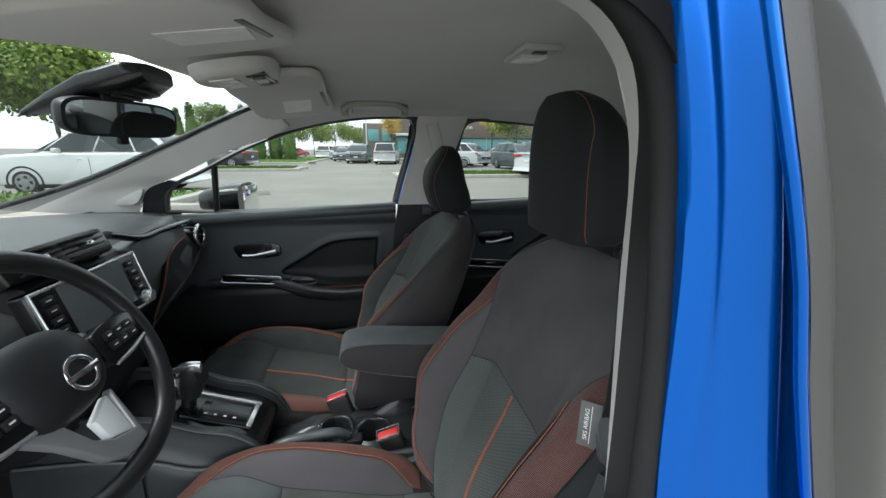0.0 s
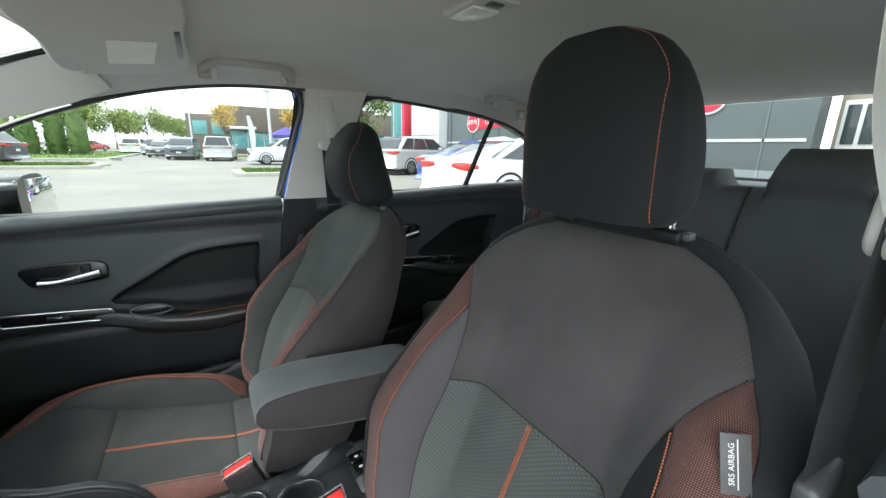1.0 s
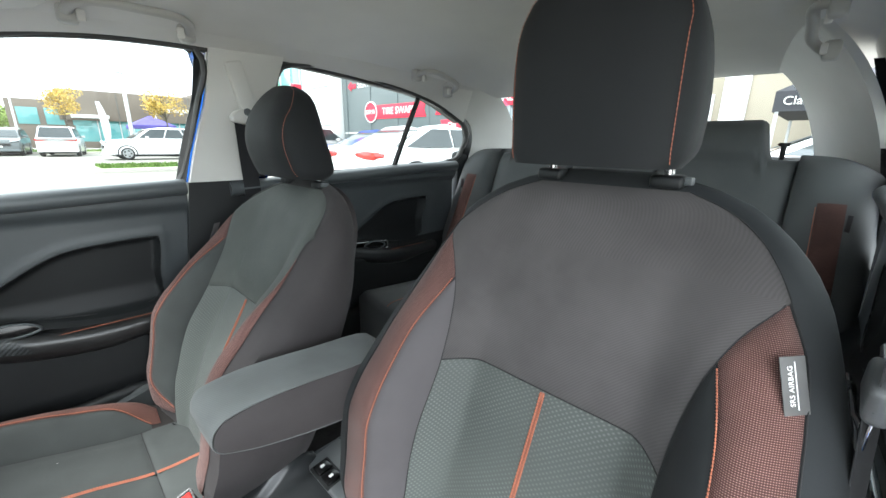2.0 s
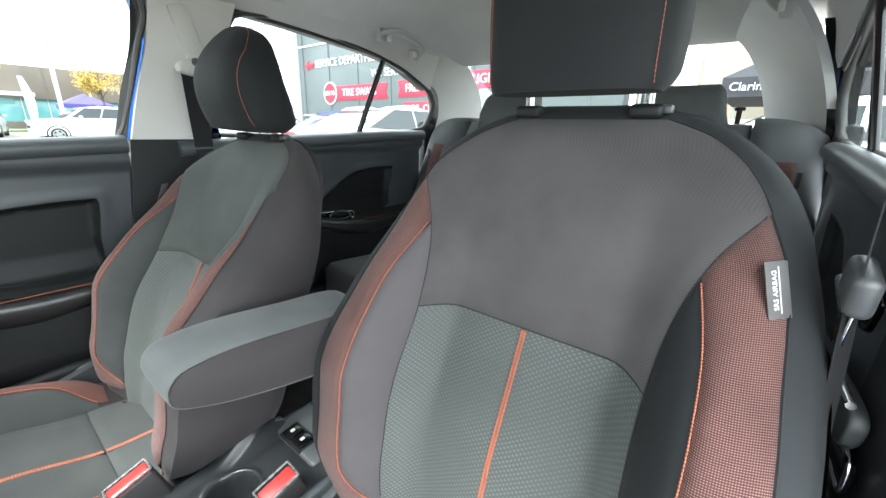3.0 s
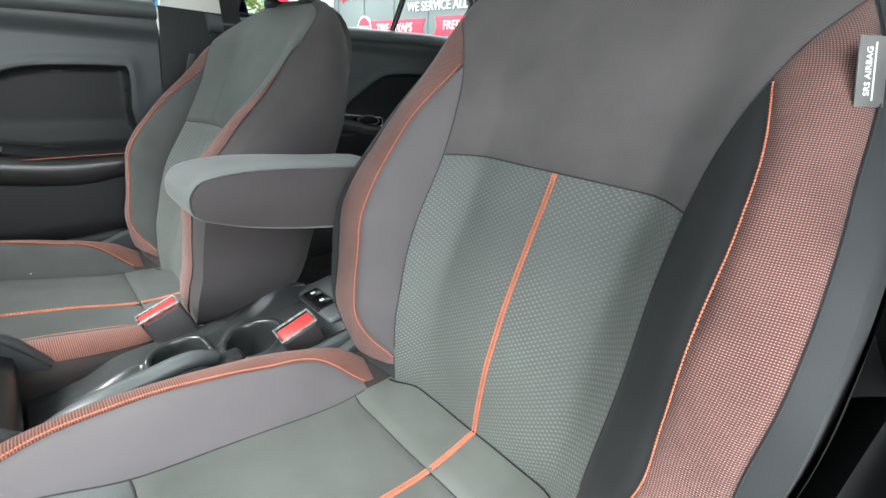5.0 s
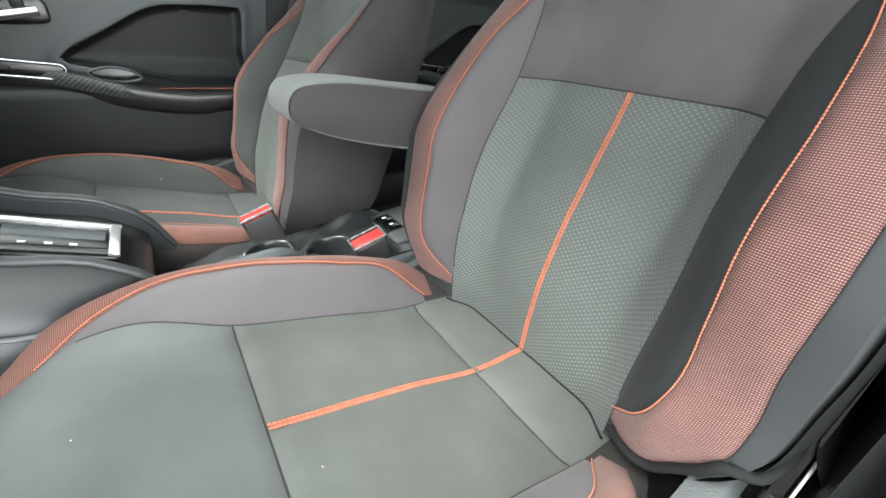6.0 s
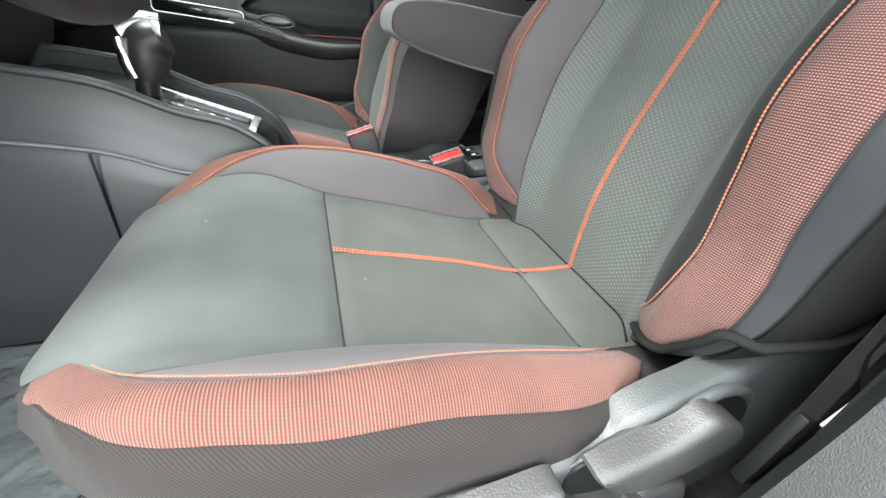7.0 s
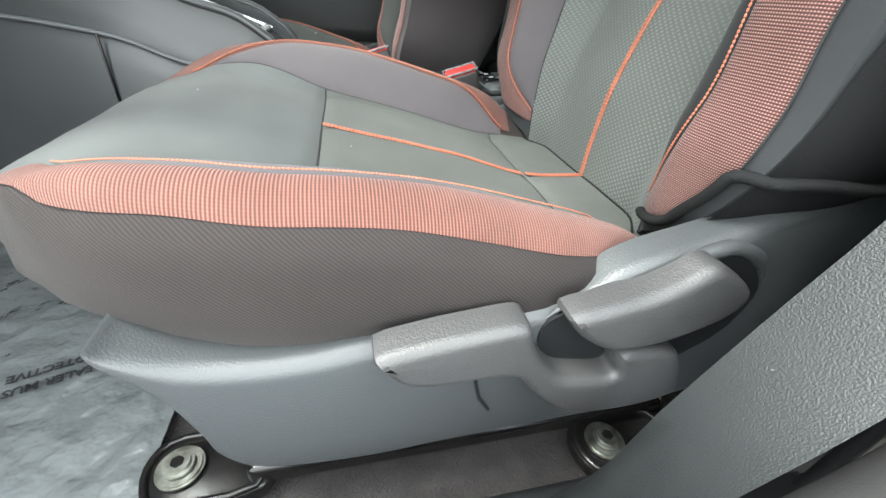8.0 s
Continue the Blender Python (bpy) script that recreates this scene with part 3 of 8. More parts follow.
CUSH_SEAM = spline([(-0.41, 0.178), (-0.356, 0.179), (-0.259, 0.162), (-0.16, 0.158), (-0.05, 0.158), (0.025, 0.163)])
CUSH_BAND = spline([(-0.470, 0.146), (-0.462, 0.163), (-0.445, 0.186), (-0.42, 0.208), (-0.38, 0.230), (-0.34, 0.242), (-0.30, 0.248), (-0.2, 0.250), (-0.06, 0.246), (0.0, 0.232), (0.045, 0.205)])


def cush_top(s, x, flat=0.0):
    """Height of the cushion; flat: how far the outer bolster has been sat down."""
    a, half = abs(s), CUSH_HALF(x)
    z = CUSH_TOP(x) + (CUSH_SIDE(x) - (flat * ss((x + 0.50) / 0.24) if s < 0 else 0.0)) * ss((a - 0.145) / 0.07)
    z += 0.0026 * noise.noise((s * 8, x * 7, 1.3)) + 0.0012 * noise.noise((s * 20, x * 16, 5.2))
    return z - 0.022 * ss((a - 0.212) / max(0.02, half - 0.208)) ** 1.8


def puff(d, high=0.0045):
    return high * (1 - math.exp(-d / 0.006)) - 0.0015


def seat(name, base, mir, recline, label, flat=0.0):
    root = thing(name, base, label, "seat", "front seats")
    turn = Matrix.Translation((0.05, 0, 0)) @ Matrix.Rotation(radians(recline), 4, "Y") @ Matrix.Translation((-0.05, 0, 0))

    def B(s, z, off=0.0):
        """A point on the backrest's face, lifted off it."""
        e = 0.004
        dx_s = (back_front(s + e, z) - back_front(s - e, z)) / (2 * e)
        dx_z = (back_front(s, z + e) - back_front(s, z - e)) / (2 * e)
        n = Vector((-1, dx_s, dx_z)).normalized()
        p = Vector((back_front(s, z), s, z)) + n * off
        return turn @ Vector((p.x, p.y * mir, p.z))

    def C(s, x, off=0.0):
        e = 0.004
        dz_s = (cush_top(s + e, x, flat) - cush_top(s - e, x, flat)) / (2 * e)
        dz_x = (cush_top(s, x + e, flat) - cush_top(s, x - e, flat)) / (2 * e)
        n = Vector((-dz_x, -dz_s, 1)).normalized()
        p = Vector((x, s, cush_top(s, x, flat))) + n * off
        return Vector((p.x, p.y * mir, p.z))

    def put(pname, me, m, parent=root, lab=""):
        return part(pname, me, m, parent, lab, False)

    # backrest core
    rings = []
    for z in lin(-0.035, 0.643, 46):
        half, deep = BACK_HALF(z), BACK_DEEP(z)
        row = [Vector(B(s, z, -0.003)) for s in lin(-half, half, 33)]
        xb = 0.085 + 0.25 * z + 0.15 * z * z + (0.09 - BACK_DEEP(max(z, 0.5))) * 0.45 + deep
        xe = back_front(half, z)
        side = lambda sg: [turn @ Vector((xe + (xb - xe) * t, sg * mir * (half + 0.014 * math.sin(math.pi * t ** 0.8) - (0.012 + 0.03 * ss((z - 0.4) / 0.2)) * t * t), z)) for t in (0.2, 0.4, 0.6, 0.8, 0.93)]
        rear = [turn @ Vector((xb + 0.010 * (1 - (q / 0.9) ** 2), q * half * mir, z)) for q in lin(0.88, -0.88, 12)]
        rings.append(row + side(1) + rear + side(-1)[::-1])
    backrest = put("backrest", loft("backrest", rings), M_SHELL if mir > 0 else M_SHELL_BROWN, root, "charcoal cloth backrest with rust-brown side bands")

    def outer(u, v):
        """The rear part of the outer side: black cloth, with its shade put into the colour."""
        z = 0.02 + 0.40 * v
        t0 = 0.01 + 0.06 * ss((v - 0.30) / 0.35) + 0.30 * ss((v - 0.60) / 0.40)
        t = t0 + (0.95 - t0) * u
        half = BACK_HALF(z)
        xb = 0.085 + 0.25 * z + 0.15 * z * z + (0.09 - BACK_DEEP(max(z, 0.5))) * 0.45 + BACK_DEEP(z)
        xe = back_front(half, z)
        return turn @ Vector((xe + (xb - xe) * t, -mir * (half + 0.0025 + 0.014 * math.sin(math.pi * t ** 0.8) - (0.012 + 0.03 * ss((z - 0.4) / 0.2)) * t * t), z))
    put("side_cover", grid("side_cover", outer, 10, 30), M_SIDEBLACK, backrest, "black cloth side of the backrest, darkened for its shade")

    if mir > 0:
        hem = [B(-BAND_OUT(z) - 0.001, z, 0.004) for z in lin(0.032, 0.110, 14)] + [outer(u, 0.235) + Vector((0, -0.003, 0.0025 * math.sin(9 * u))) for u in lin(0.04, 1.0, 16)]
        put("cover_hem", tube("cover_hem", curve_pts(hem, 60), 0.0055, 0.0045, 10), M_SIDEBLACK, backrest, "rolled black hem of the backrest cover")

    def panel(pname, zlo, zhi, left, right, m, nu=24, nv=40, lab="", high=0.0045):
        def f(u, v):
            z = zlo + (zhi - zlo) * v
            a, b = left(z), right(z)
            s = a + (b - a) * u
            d = min(u * (b - a), (1 - u) * (b - a), v * (zhi - zlo), (1 - v) * (zhi - zlo))
            return B(s, z, puff(d, high))
        return put(pname, sheet(pname, f, nu, nv), m, backrest, lab)

    edge = lambda z: SEAM_IN(z) if z < 0.538 else TOP_EDGE(z)
    far = mir < 0
    narrow = lambda z: STITCH_IN(min(z, 0.472)) + 0.60 * (BAND_OUT(z) - STITCH_IN(min(z, 0.472)))
    sliver = lambda z: max(SEAM_IN(z), narrow(z) - 0.045 * (1 - ss((z - 0.30) / 0.22)))
    shoulder = lambda z: max(edge(z), sliver(z)) if z < 0.538 else edge(z) + (sliver(0.538) - edge(0.538)) * ss((0.625 - z) / 0.087)
    # Far seat's upper panel: lighter cushion cloth stands for windscreen light on it.
    panel("upper_panel", 0.3585, 0.625, lambda z: -edge(z), shoulder if far else edge, M_CUSHION if far else M_CLOTH, 40, 44, "plain charcoal cloth upper panel", 0.004)
    panel("insert_panel", -0.020, 0.3585, lambda z: -SEAM_IN(z), SEAM_IN, M_INSERT, 44, 44, "grey-green dimpled cloth insert")
    stitch_edge = lambda z: max(STITCH_IN(z), SEAM_IN(z)) if z < 0.472 else SEAM_IN(z)
    for sg in (1, -1):
        slim = far and sg > 0
        if slim:
            panel("bolster_panel", 0.050, 0.3585, SEAM_IN, lambda z: max(sliver(z), SEAM_IN(z) + 0.001), M_INSERT, 8, 36)
            panel("rust_band", 0.031, 0.500, lambda z: sliver(z) if z > 0.05 else 0.155, lambda z: max(narrow(z), sliver(z) + 0.001) if z > 0.05 else BAND_OUT(z), M_RED, 12, 60, "rust-brown ribbed cloth band")
            continue
        # Same bolster panel twice; the driver's outer one is blackened for its shade.
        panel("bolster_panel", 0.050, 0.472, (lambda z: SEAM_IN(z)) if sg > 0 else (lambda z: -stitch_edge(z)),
                      stitch_edge if sg > 0 else (lambda z: -SEAM_IN(z)), (M_CLOTH_GREY if sg > 0 else M_CLOTH_BLACK) if mir > 0 else M_SEAT_SHADED, 12, 40)
        low = lambda z: stitch_edge(z) if z > 0.05 else 0.155
        panel("rust_band", 0.031, 0.536, (lambda z: low(z)) if sg > 0 else (lambda z: -BAND_OUT(z)), (lambda z: max(BAND_OUT(z), low(z) + 0.001)) if sg > 0 else (lambda z: -low(z)),
              M_RED, 16, 60, "rust-brown ribbed cloth band")
        pts = [B(sg * (STITCH_IN(z) + 0.0012), z, 0.0022) for z in lin(0.05, 0.472, 60)]
        put("stitching", beads("stitching", pts, 0.0032, 0.0009), M_STITCH, backrest)
        pts = [B(sg * SEAM_IN(z), z, -0.0015) for z in lin(0.065, 0.536, 50)]
        put("seam_or_shade_line", tube("seam_or_shade_line", pts, 0.0009, sides=6), M_SEAM, backrest)
        pts = [B(sg * (BAND_OUT(z) + 0.001), z, 0.0) for z in lin(0.085, 0.536, 50)] + [B(sg * TOP_EDGE(z), z, 0.0) for z in lin(0.54, 0.625, 16)]
        put("piping", tube("piping", pts, 0.0008, sides=6), M_SEAM, backrest)
    put("seam_or_shade_line", tube("seam_or_shade_line", [B(t, 0.3585, -0.0015) for t in lin(-0.152, 0.152, 24)], 0.0010, sides=6), M_SEAM, backrest)
    for k in (-0.0026, 0.0026):
        pts = [B(k, z, 0.0042) for z in lin(-0.010, 0.356, 60)]
        put("stitching", beads("stitching", pts, 0.0045, 0.0011), M_STITCH, backrest)
    put("stitch_tape", grid("stitch_tape", lambda u, v: B((u - 0.5) * 0.0075, -0.012 + 0.369 * v, 0.0034), 3, 50), M_TAPE, backrest, "orange sewn tape")

    # airbag flag at the outer seam
    wide = Vector((0.75, -0.66 * mir, 0))
    up_y = -wide if mir > 0 else wide
    long = Vector((0.46, 0.0, 0.89)).normalized()
    up_y = (up_y - long * up_y.dot(long)).normalized()
    face_n = long.cross(up_y)
    tilt = turn @ Matrix(((long.x, up_y.x, face_n.x, 0.203), (long.y, up_y.y, face_n.y, -0.2185 * mir), (long.z, up_y.z, face_n.z, 0.474), (0, 0, 0, 1))) @ Matrix.Translation((0.002, 0, 0.017)) @ Matrix.Rotation(radians(22 * mir), 4, "Z")
    tag = put("airbag_tag", box("airbag_tag", (0.050, 0.024, 0.0012), bevel=0.0005, m=tilt), M_TAG, backrest, "small grey woven airbag tag")
    lettering("airbag_text", "SRS AIRBAG", 0.0066, tilt @ Matrix.Translation((0, 0.0035, 0.0008)), M_WHITETEXT, tag, 0.0002, here=False)
    put("underline", box("underline", (0.041, 0.0007, 0.0006), m=tilt @ Matrix.Translation((0, -0.0012, 0.0008))), M_WHITETEXT, tag)

    # headrest on two chrome posts
    HW = spline([(0, 0.104), (0.06, 0.112), (0.2, 0.116), (0.38, 0.117), (0.55, 0.115), (0.72, 0.108), (0.86, 0.094), (0.95, 0.073), (1.0, 0.045)])
    aside, thick = (0.008, 1.0) if mir > 0 else (0.010, 1.22)
    HD = spline([(0, 0.036), (0.08, 0.048), (0.25, 0.053), (0.5, 0.047), (0.75, 0.034), (0.9, 0.022), (1.0, 0.008)])
    rings, seams = [], {1: [], -1: []}
    for t in [0.5 - 0.5 * math.cos(math.pi * q) for q in lin(0, 1, 26)]:
        z = (0.653 if mir > 0 else 0.645) + (0.212 if mir > 0 else 0.200) * t
        w, d = HW(t), HD(t)
        xc = (0.240 - 0.006 * t if mir > 0 else 0.272 - 0.046 * math.sin(math.pi * min(1.0, 0.10 + 0.86 * t))) + d * thick + 0.008 * t ** 4

        def round_it(c, si):
            bow = -0.010 * (1 - c * c) if si < 0 else 0.0
            return turn @ Vector((xc + d * thick * math.copysign(abs(si) ** 0.6, si) + bow, aside + w * math.copysign(abs(c) ** 0.5, c) * mir, z))
        rings.append([round_it(math.cos(a), math.sin(a)) for a in (2 * math.pi * k / 44 for k in range(44))])
        if 0.02 < t < 0.985:
            c = min(0.93, 0.100 / w) ** 2
            for sg in (1, -1):
                seams[sg].append(round_it(sg * c, -math.sqrt(1 - c * c)))
    headrest = put("headrest", loft("headrest", rings), M_CLOTH_BLACK, root, "black cloth headrest with thin stitched seams")
    for sg in (1, -1):
        pts = curve_pts(seams[sg], 44)
        pts = [p + (turn.to_3x3() @ Vector((-0.0006, sg * mir * 0.0002, 0))) for p in pts]
        put("seam_stitch", beads("seam_stitch", pts, 0.0050, 0.0005), M_STITCH, headrest)
        post = put("post", tube("post", [turn @ Vector((0.328 + 0.1 * (0.66 - z), aside + sg * 0.081, z)) for z in (0.58, 0.62, 0.65, 0.69)], 0.0062, sides=14), M_CHROME, headrest, "chrome headrest post")
        put("collar", box("collar", (0.030, 0.040, 0.018), bevel=0.006, seg=3, m=turn @ Matrix.Translation((0.332, aside + sg * 0.081, 0.634))), M_PLASTIC, backrest, "black plastic post guide")
    put("release_button", box("release_button", (0.016, 0.010, 0.010), bevel=0.002, m=turn @ Matrix.Translation((0.330, aside - 0.104, 0.636))), M_PLASTIC_GREY, backrest)

    def nose(x, z):
        """How the cushion's front swells a little and then tucks under."""
        low = min(1, max(0, (0.020 - z) / 0.075))
        swell = 0.013 * math.exp(-((z - 0.012) / 0.028) ** 2) * ss((-x - 0.36) / 0.10)
        return 0.13 * ss((-x - 0.26) / 0.24) * low ** 1.2 - swell

    # cushion core, its front tucked under
    rings = []
    for x in lin(-0.525, 0.115, 46):
        half = CUSH_HALF(x)
        row = [C(s, x, -0.003) for s in lin(-half, half, 33)]
        ze = row[0].z
        bot = -0.055
        side = lambda sg: [Vector((x, sg * mir * (half + 0.011 * math.sin(math.pi * t) - 0.036 * t * t), ze + (bot - ze) * t)) for t in (0.12, 0.3, 0.45, 0.6, 0.75, 0.9)]
        under = [Vector((x, q * (half - 0.036) * mir, bot)) for q in lin(1, -1, 9)]
        full = row + side(1) + under + side(-1)[::-1]
        for p in full:
            p.x += nose(x, p.z)
        rings.append(full)
    cushion = put("cushion", side_lengths(loft("cushion", rings)), M_CLOTH_SIDE, root, "charcoal cloth cushion with rust-brown side bands")

    def cpanel(pname, xlo, xhi, left, right, m, nu=30, nv=30, lab="", high=0.0045):
        def f(u, v):
            x = xlo + (xhi - xlo) * v
            a, b = left(x), right(x)
            s = a + (b - a) * u
            d = min(abs(u * (b - a)), abs((1 - u) * (b - a)), v * (xhi - xlo), (1 - v) * (xhi - xlo))
            p = C(s, x, puff(d, high))
            p.x += nose(x, p.z)
            return p
        return put(pname, sheet(pname, f, nu, nv), m, cushion, lab)

    def band_tip(x):
        """How far the rounded front end of the side band has opened, and its middle."""
        q = min(1.0, max(0.0, (x + 0.478) / 0.036))
        return math.sqrt(1 - (1 - q) ** 2), 0.146 + 0.028 * q

    def band_in(x):
        g, mid = band_tip(x)
        return mid + (CUSH_STITCH(max(x, -0.45)) - 0.010 * (1 - ss((x + 0.47) / 0.09)) - mid) * g

    def band_out(x):
        g, mid = band_tip(x)
        return mid + (CUSH_HALF(max(x, -0.455)) - 0.003 - 0.008 * ss((x + 0.44) / 0.12) - 0.012 * ss(x / 0.04) - mid) * g

    front_edge = lambda x: CUSH_STITCH(x) if x > -0.45 else min(CUSH_HALF(x) - 0.002, max(CUSH_STITCH(x), band_in(x)))
    front_side = lambda x: (CUSH_SEAM(x) if x > -0.41 else front_edge(x))
    cpanel("front_panel", -0.520, -0.262, lambda x: -front_side(x), front_side, M_CUSHION_RIB if mir > 0 else M_SEAT_SHADED, 40, 36, "grey cloth cushion front")
    cpanel("insert_panel", -0.260, 0.0, lambda x: -CUSH_SEAM(x), CUSH_SEAM, M_CUSHION if mir > 0 else M_SEAT_SHADED, 36, 30, "grey ribbed cloth cushion insert")
    cpanel("rear_panel", 0.002, 0.108, lambda x: -CUSH_SEAM(x), CUSH_SEAM, M_CUSHION if mir > 0 else M_SEAT_SHADED, 30, 12)
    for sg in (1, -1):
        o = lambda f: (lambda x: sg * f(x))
        cpanel("bolster_panel", -0.41, 0.024, o(CUSH_SEAM), o(CUSH_STITCH), M_CLOTH_GREY if mir > 0 else M_SEAT_SHADED, 12, 40)
        cpanel("rust_band", -0.478, 0.043, o(band_in), o(band_out), M_RED_X, 20, 80, "rust-brown ribbed cloth band", 0.0035)
        put("stitching", beads("stitching", [C(sg * (band_in(x) + 0.0012), x, 0.0028) for x in lin(-0.43, 0.024, 70)], 0.0028, 0.0011 if sg * mir > 0 else 0.0007), M_STITCH, cushion)
        put("seam_or_shade_line", tube("seam_or_shade_line", [C(sg * CUSH_SEAM(x), x, -0.0015) for x in lin(-0.40, 0.02, 40)], 0.0009, sides=6), M_SEAM, cushion)
    for x in (-0.261, 0.001):
        put("seam_or_shade_line", tube("seam_or_shade_line", [C(t, x, -0.0015) for t in lin(-CUSH_SEAM(x), CUSH_SEAM(x), 24)], 0.0009, sides=6), M_SEAM, cushion)
    for a, b in ((-0.259, -0.002), (0.004, 0.090)):
        put("stitch_tape", grid("stitch_tape", lambda u, v: C((u - 0.5) * 0.0085, a + (b - a) * v, 0.0035), 3, 24), M_TAPE, cushion, "orange sewn tape")
        for k in (-0.0026, 0.0026):
            put("stitching", beads("stitching", [C(k, x, 0.0042) for x in lin(a, b, 30)], 0.0045, 0.0011), M_STITCH, cushion)

    # black tube along the cushion and backrest crease, standing for its shade
    crease_shade = []
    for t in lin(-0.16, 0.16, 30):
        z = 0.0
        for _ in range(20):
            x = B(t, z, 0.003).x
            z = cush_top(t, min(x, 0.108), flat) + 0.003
        crease_shade.append(B(t, z, 0.0035))
    put("seam_or_shade_line", tube("seam_or_shade_line", crease_shade, 0.0014, 0.0014, 8), M_SIDEBLACK, cushion)

    # outer side shield and seat frame
    sy = lambda v: v * -mir
    poly = [(-0.386, 0.024), (-0.376, 0.014), (-0.344, -0.002), (-0.304, -0.008), (-0.263, -0.007), (-0.231, -0.002), (-0.186, 0.003), (-0.143, 0.010), (-0.099, 0.016), (-0.062, 0.026), (-0.042, 0.042), (-0.014, 0.055), (0.034, 0.068), (0.090, 0.090), (0.19, 0.098), (0.25, 0.09), (0.26, 0.0), (0.20, -0.08), (0.06, -0.128), (-0.035, -0.134), (-0.163, -0.139), (-0.238, -0.143), (-0.316, -0.133), (-0.345, -0.106), (-0.352, -0.077), (-0.361, -0.043), (-0.374, -0.010), (-0.386, 0.010)]
    poly = smooth_poly(poly, 4)
    shield = put("side_shield", pillow("side_shield", poly, sy(0.245), sy(0.279), 0.013, 8), M_SHIELD, root, "grey plastic seat side shield")
    fold = [(-0.098, 0.008), (-0.084, 0.020), (-0.049, 0.030), (-0.018, 0.038), (0.003, 0.047), (0.023, 0.058), (0.041, 0.062), (0.062, 0.057), (0.084, 0.040), (0.100, 0.010)]
    put("shield_fold", tube("shield_fold", curve_pts([(x, sy(0.277), z) for x, z in fold], 40), lambda u: 0.0065 * min(1.0, 0.1 + 4 * u, 0.1 + 4 * (1 - u)), lambda u: 0.0065 * min(1.0, 0.1 + 4 * u, 0.1 + 4 * (1 - u)), 12, up=(0, 1, 0)), M_SHIELD, shield, "raised fold round the lever recess")
    put("shield_slot", tube("shield_slot", [(-0.145, sy(0.2795), -0.050), (-0.140, sy(0.2798), -0.072), (-0.129, sy(0.2795), -0.092)], 0.0016, sides=6), M_PLASTIC, shield)
    put("inner_shield", prism("inner_shield", smooth_poly([(-0.36, -0.03), (0.0, 0.02), (0.12, 0.05), (0.15, -0.04), (0.0, -0.10), (-0.32, -0.09)], 3), "y", min(sy(-0.262), sy(-0.235)), max(sy(-0.262), sy(-0.235)), 0.008), M_PLASTIC_GREY, root)
    put("pan", box("pan", (0.42, 0.44, 0.05), (-0.13, 0, -0.08), 0.02), M_STEEL, root)
    for sgn in (1, -1):
        rail = put("rail", box("rail", (0.455, 0.034, 0.026), (-0.1175, sgn * 0.238, -0.186), 0.008, 3), M_STEEL, root, "black steel slide rail")
        for bx, by in ((-0.406, 0.232), (0.016, 0.280)):
            foot = smooth_poly([(bx - 0.030, sgn * by - 0.016), (bx - 0.008, sgn * by - 0.034), (bx + 0.078, sgn * by - 0.030), (bx + 0.078, sgn * by + 0.028), (bx - 0.006, sgn * by + 0.036), (bx - 0.032, sgn * by + 0.016)], 3)
            put("foot", prism("foot", foot, "z", -0.208, -0.188, 0.006, 3), M_STEEL, rail)
            put("foot_rim", tube("foot_rim", [(x * 0.9 + bx * 0.1, y * 0.9 + sgn * by * 0.1, -0.187) for x, y in foot], 0.0035, sides=8, closed=True), M_STEEL, rail)
            put("washer", disc("washer", 0.021, 0.006, seg=28, bevel=0.002, centre=(bx, sgn * by, -0.184)), M_BOLT, rail, "greasy steel washer")
            bolt = put("bolt", disc("bolt", 0.0135, 0.008, seg=24, bevel=0.003, centre=(bx, sgn * by, -0.178)), M_BOLT, rail, "greasy steel bolt")
            put("bolt_socket", disc("bolt_socket", 0.006, 0.003, seg=6, bevel=0.0006, centre=(bx, sgn * by, -0.1735)), M_STEEL, bolt)
    return root


driver = seat("driver_seat", (0, -0.35, 0.42), 1, 0.0, "charcoal cloth front seat with rust-brown ribbed side bands", 0.022)
passenger = seat("passenger_seat", (-0.167, 0.35, 0.398), -1, 6.0, "charcoal cloth front seat beside the far door, more reclined")

# levers on the driver's seat
lever = [(-0.224, 0.433), (-0.190, 0.442), (-0.157, 0.447), (-0.131, 0.450), (-0.121, 0.446), (-0.117, 0.434), (-0.109, 0.416), (-0.096, 0.399), (-0.082, 0.388), (-0.045, 0.380), (-0.036, 0.386), (-0.040, 0.405), (-0.015, 0.408), (0.011, 0.402), (0.026, 0.380), (0.033, 0.350), (0.015, 0.339), (-0.024, 0.335), (-0.069, 0.341), (-0.099, 0.366), (-0.115, 0.387), (-0.126, 0.398), (-0.151, 0.400), (-0.184, 0.400), (-0.204, 0.405), (-0.217, 0.418)]
part("height_lever", pillow("height_lever", smooth_poly(lever, 3), -0.628, -0.655, 0.0085), M_LEVER, driver, "grey plastic height lever")
outline = smooth_poly([(-0.093, 0.451), (-0.067, 0.457), (-0.038, 0.463), (-0.012, 0.474), (0.004, 0.484), (0.017, 0.482), (0.041, 0.467), (0.051, 0.456), (0.046, 0.440), (0.024, 0.425), (-0.016, 0.412), (-0.050, 0.412), (-0.074, 0.425), (-0.088, 0.439)], 3)
part("recline_lever", pillow("recline_lever", outline, -0.630, -0.655, 0.0095), M_LEVER, driver, "grey plastic recline lever")
# Thin black slab proud of the shield stands for the recess's shade.
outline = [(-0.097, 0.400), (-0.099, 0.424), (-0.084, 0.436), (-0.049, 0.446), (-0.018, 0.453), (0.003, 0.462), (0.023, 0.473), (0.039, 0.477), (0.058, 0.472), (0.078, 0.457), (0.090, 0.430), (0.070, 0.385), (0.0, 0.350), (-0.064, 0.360)]
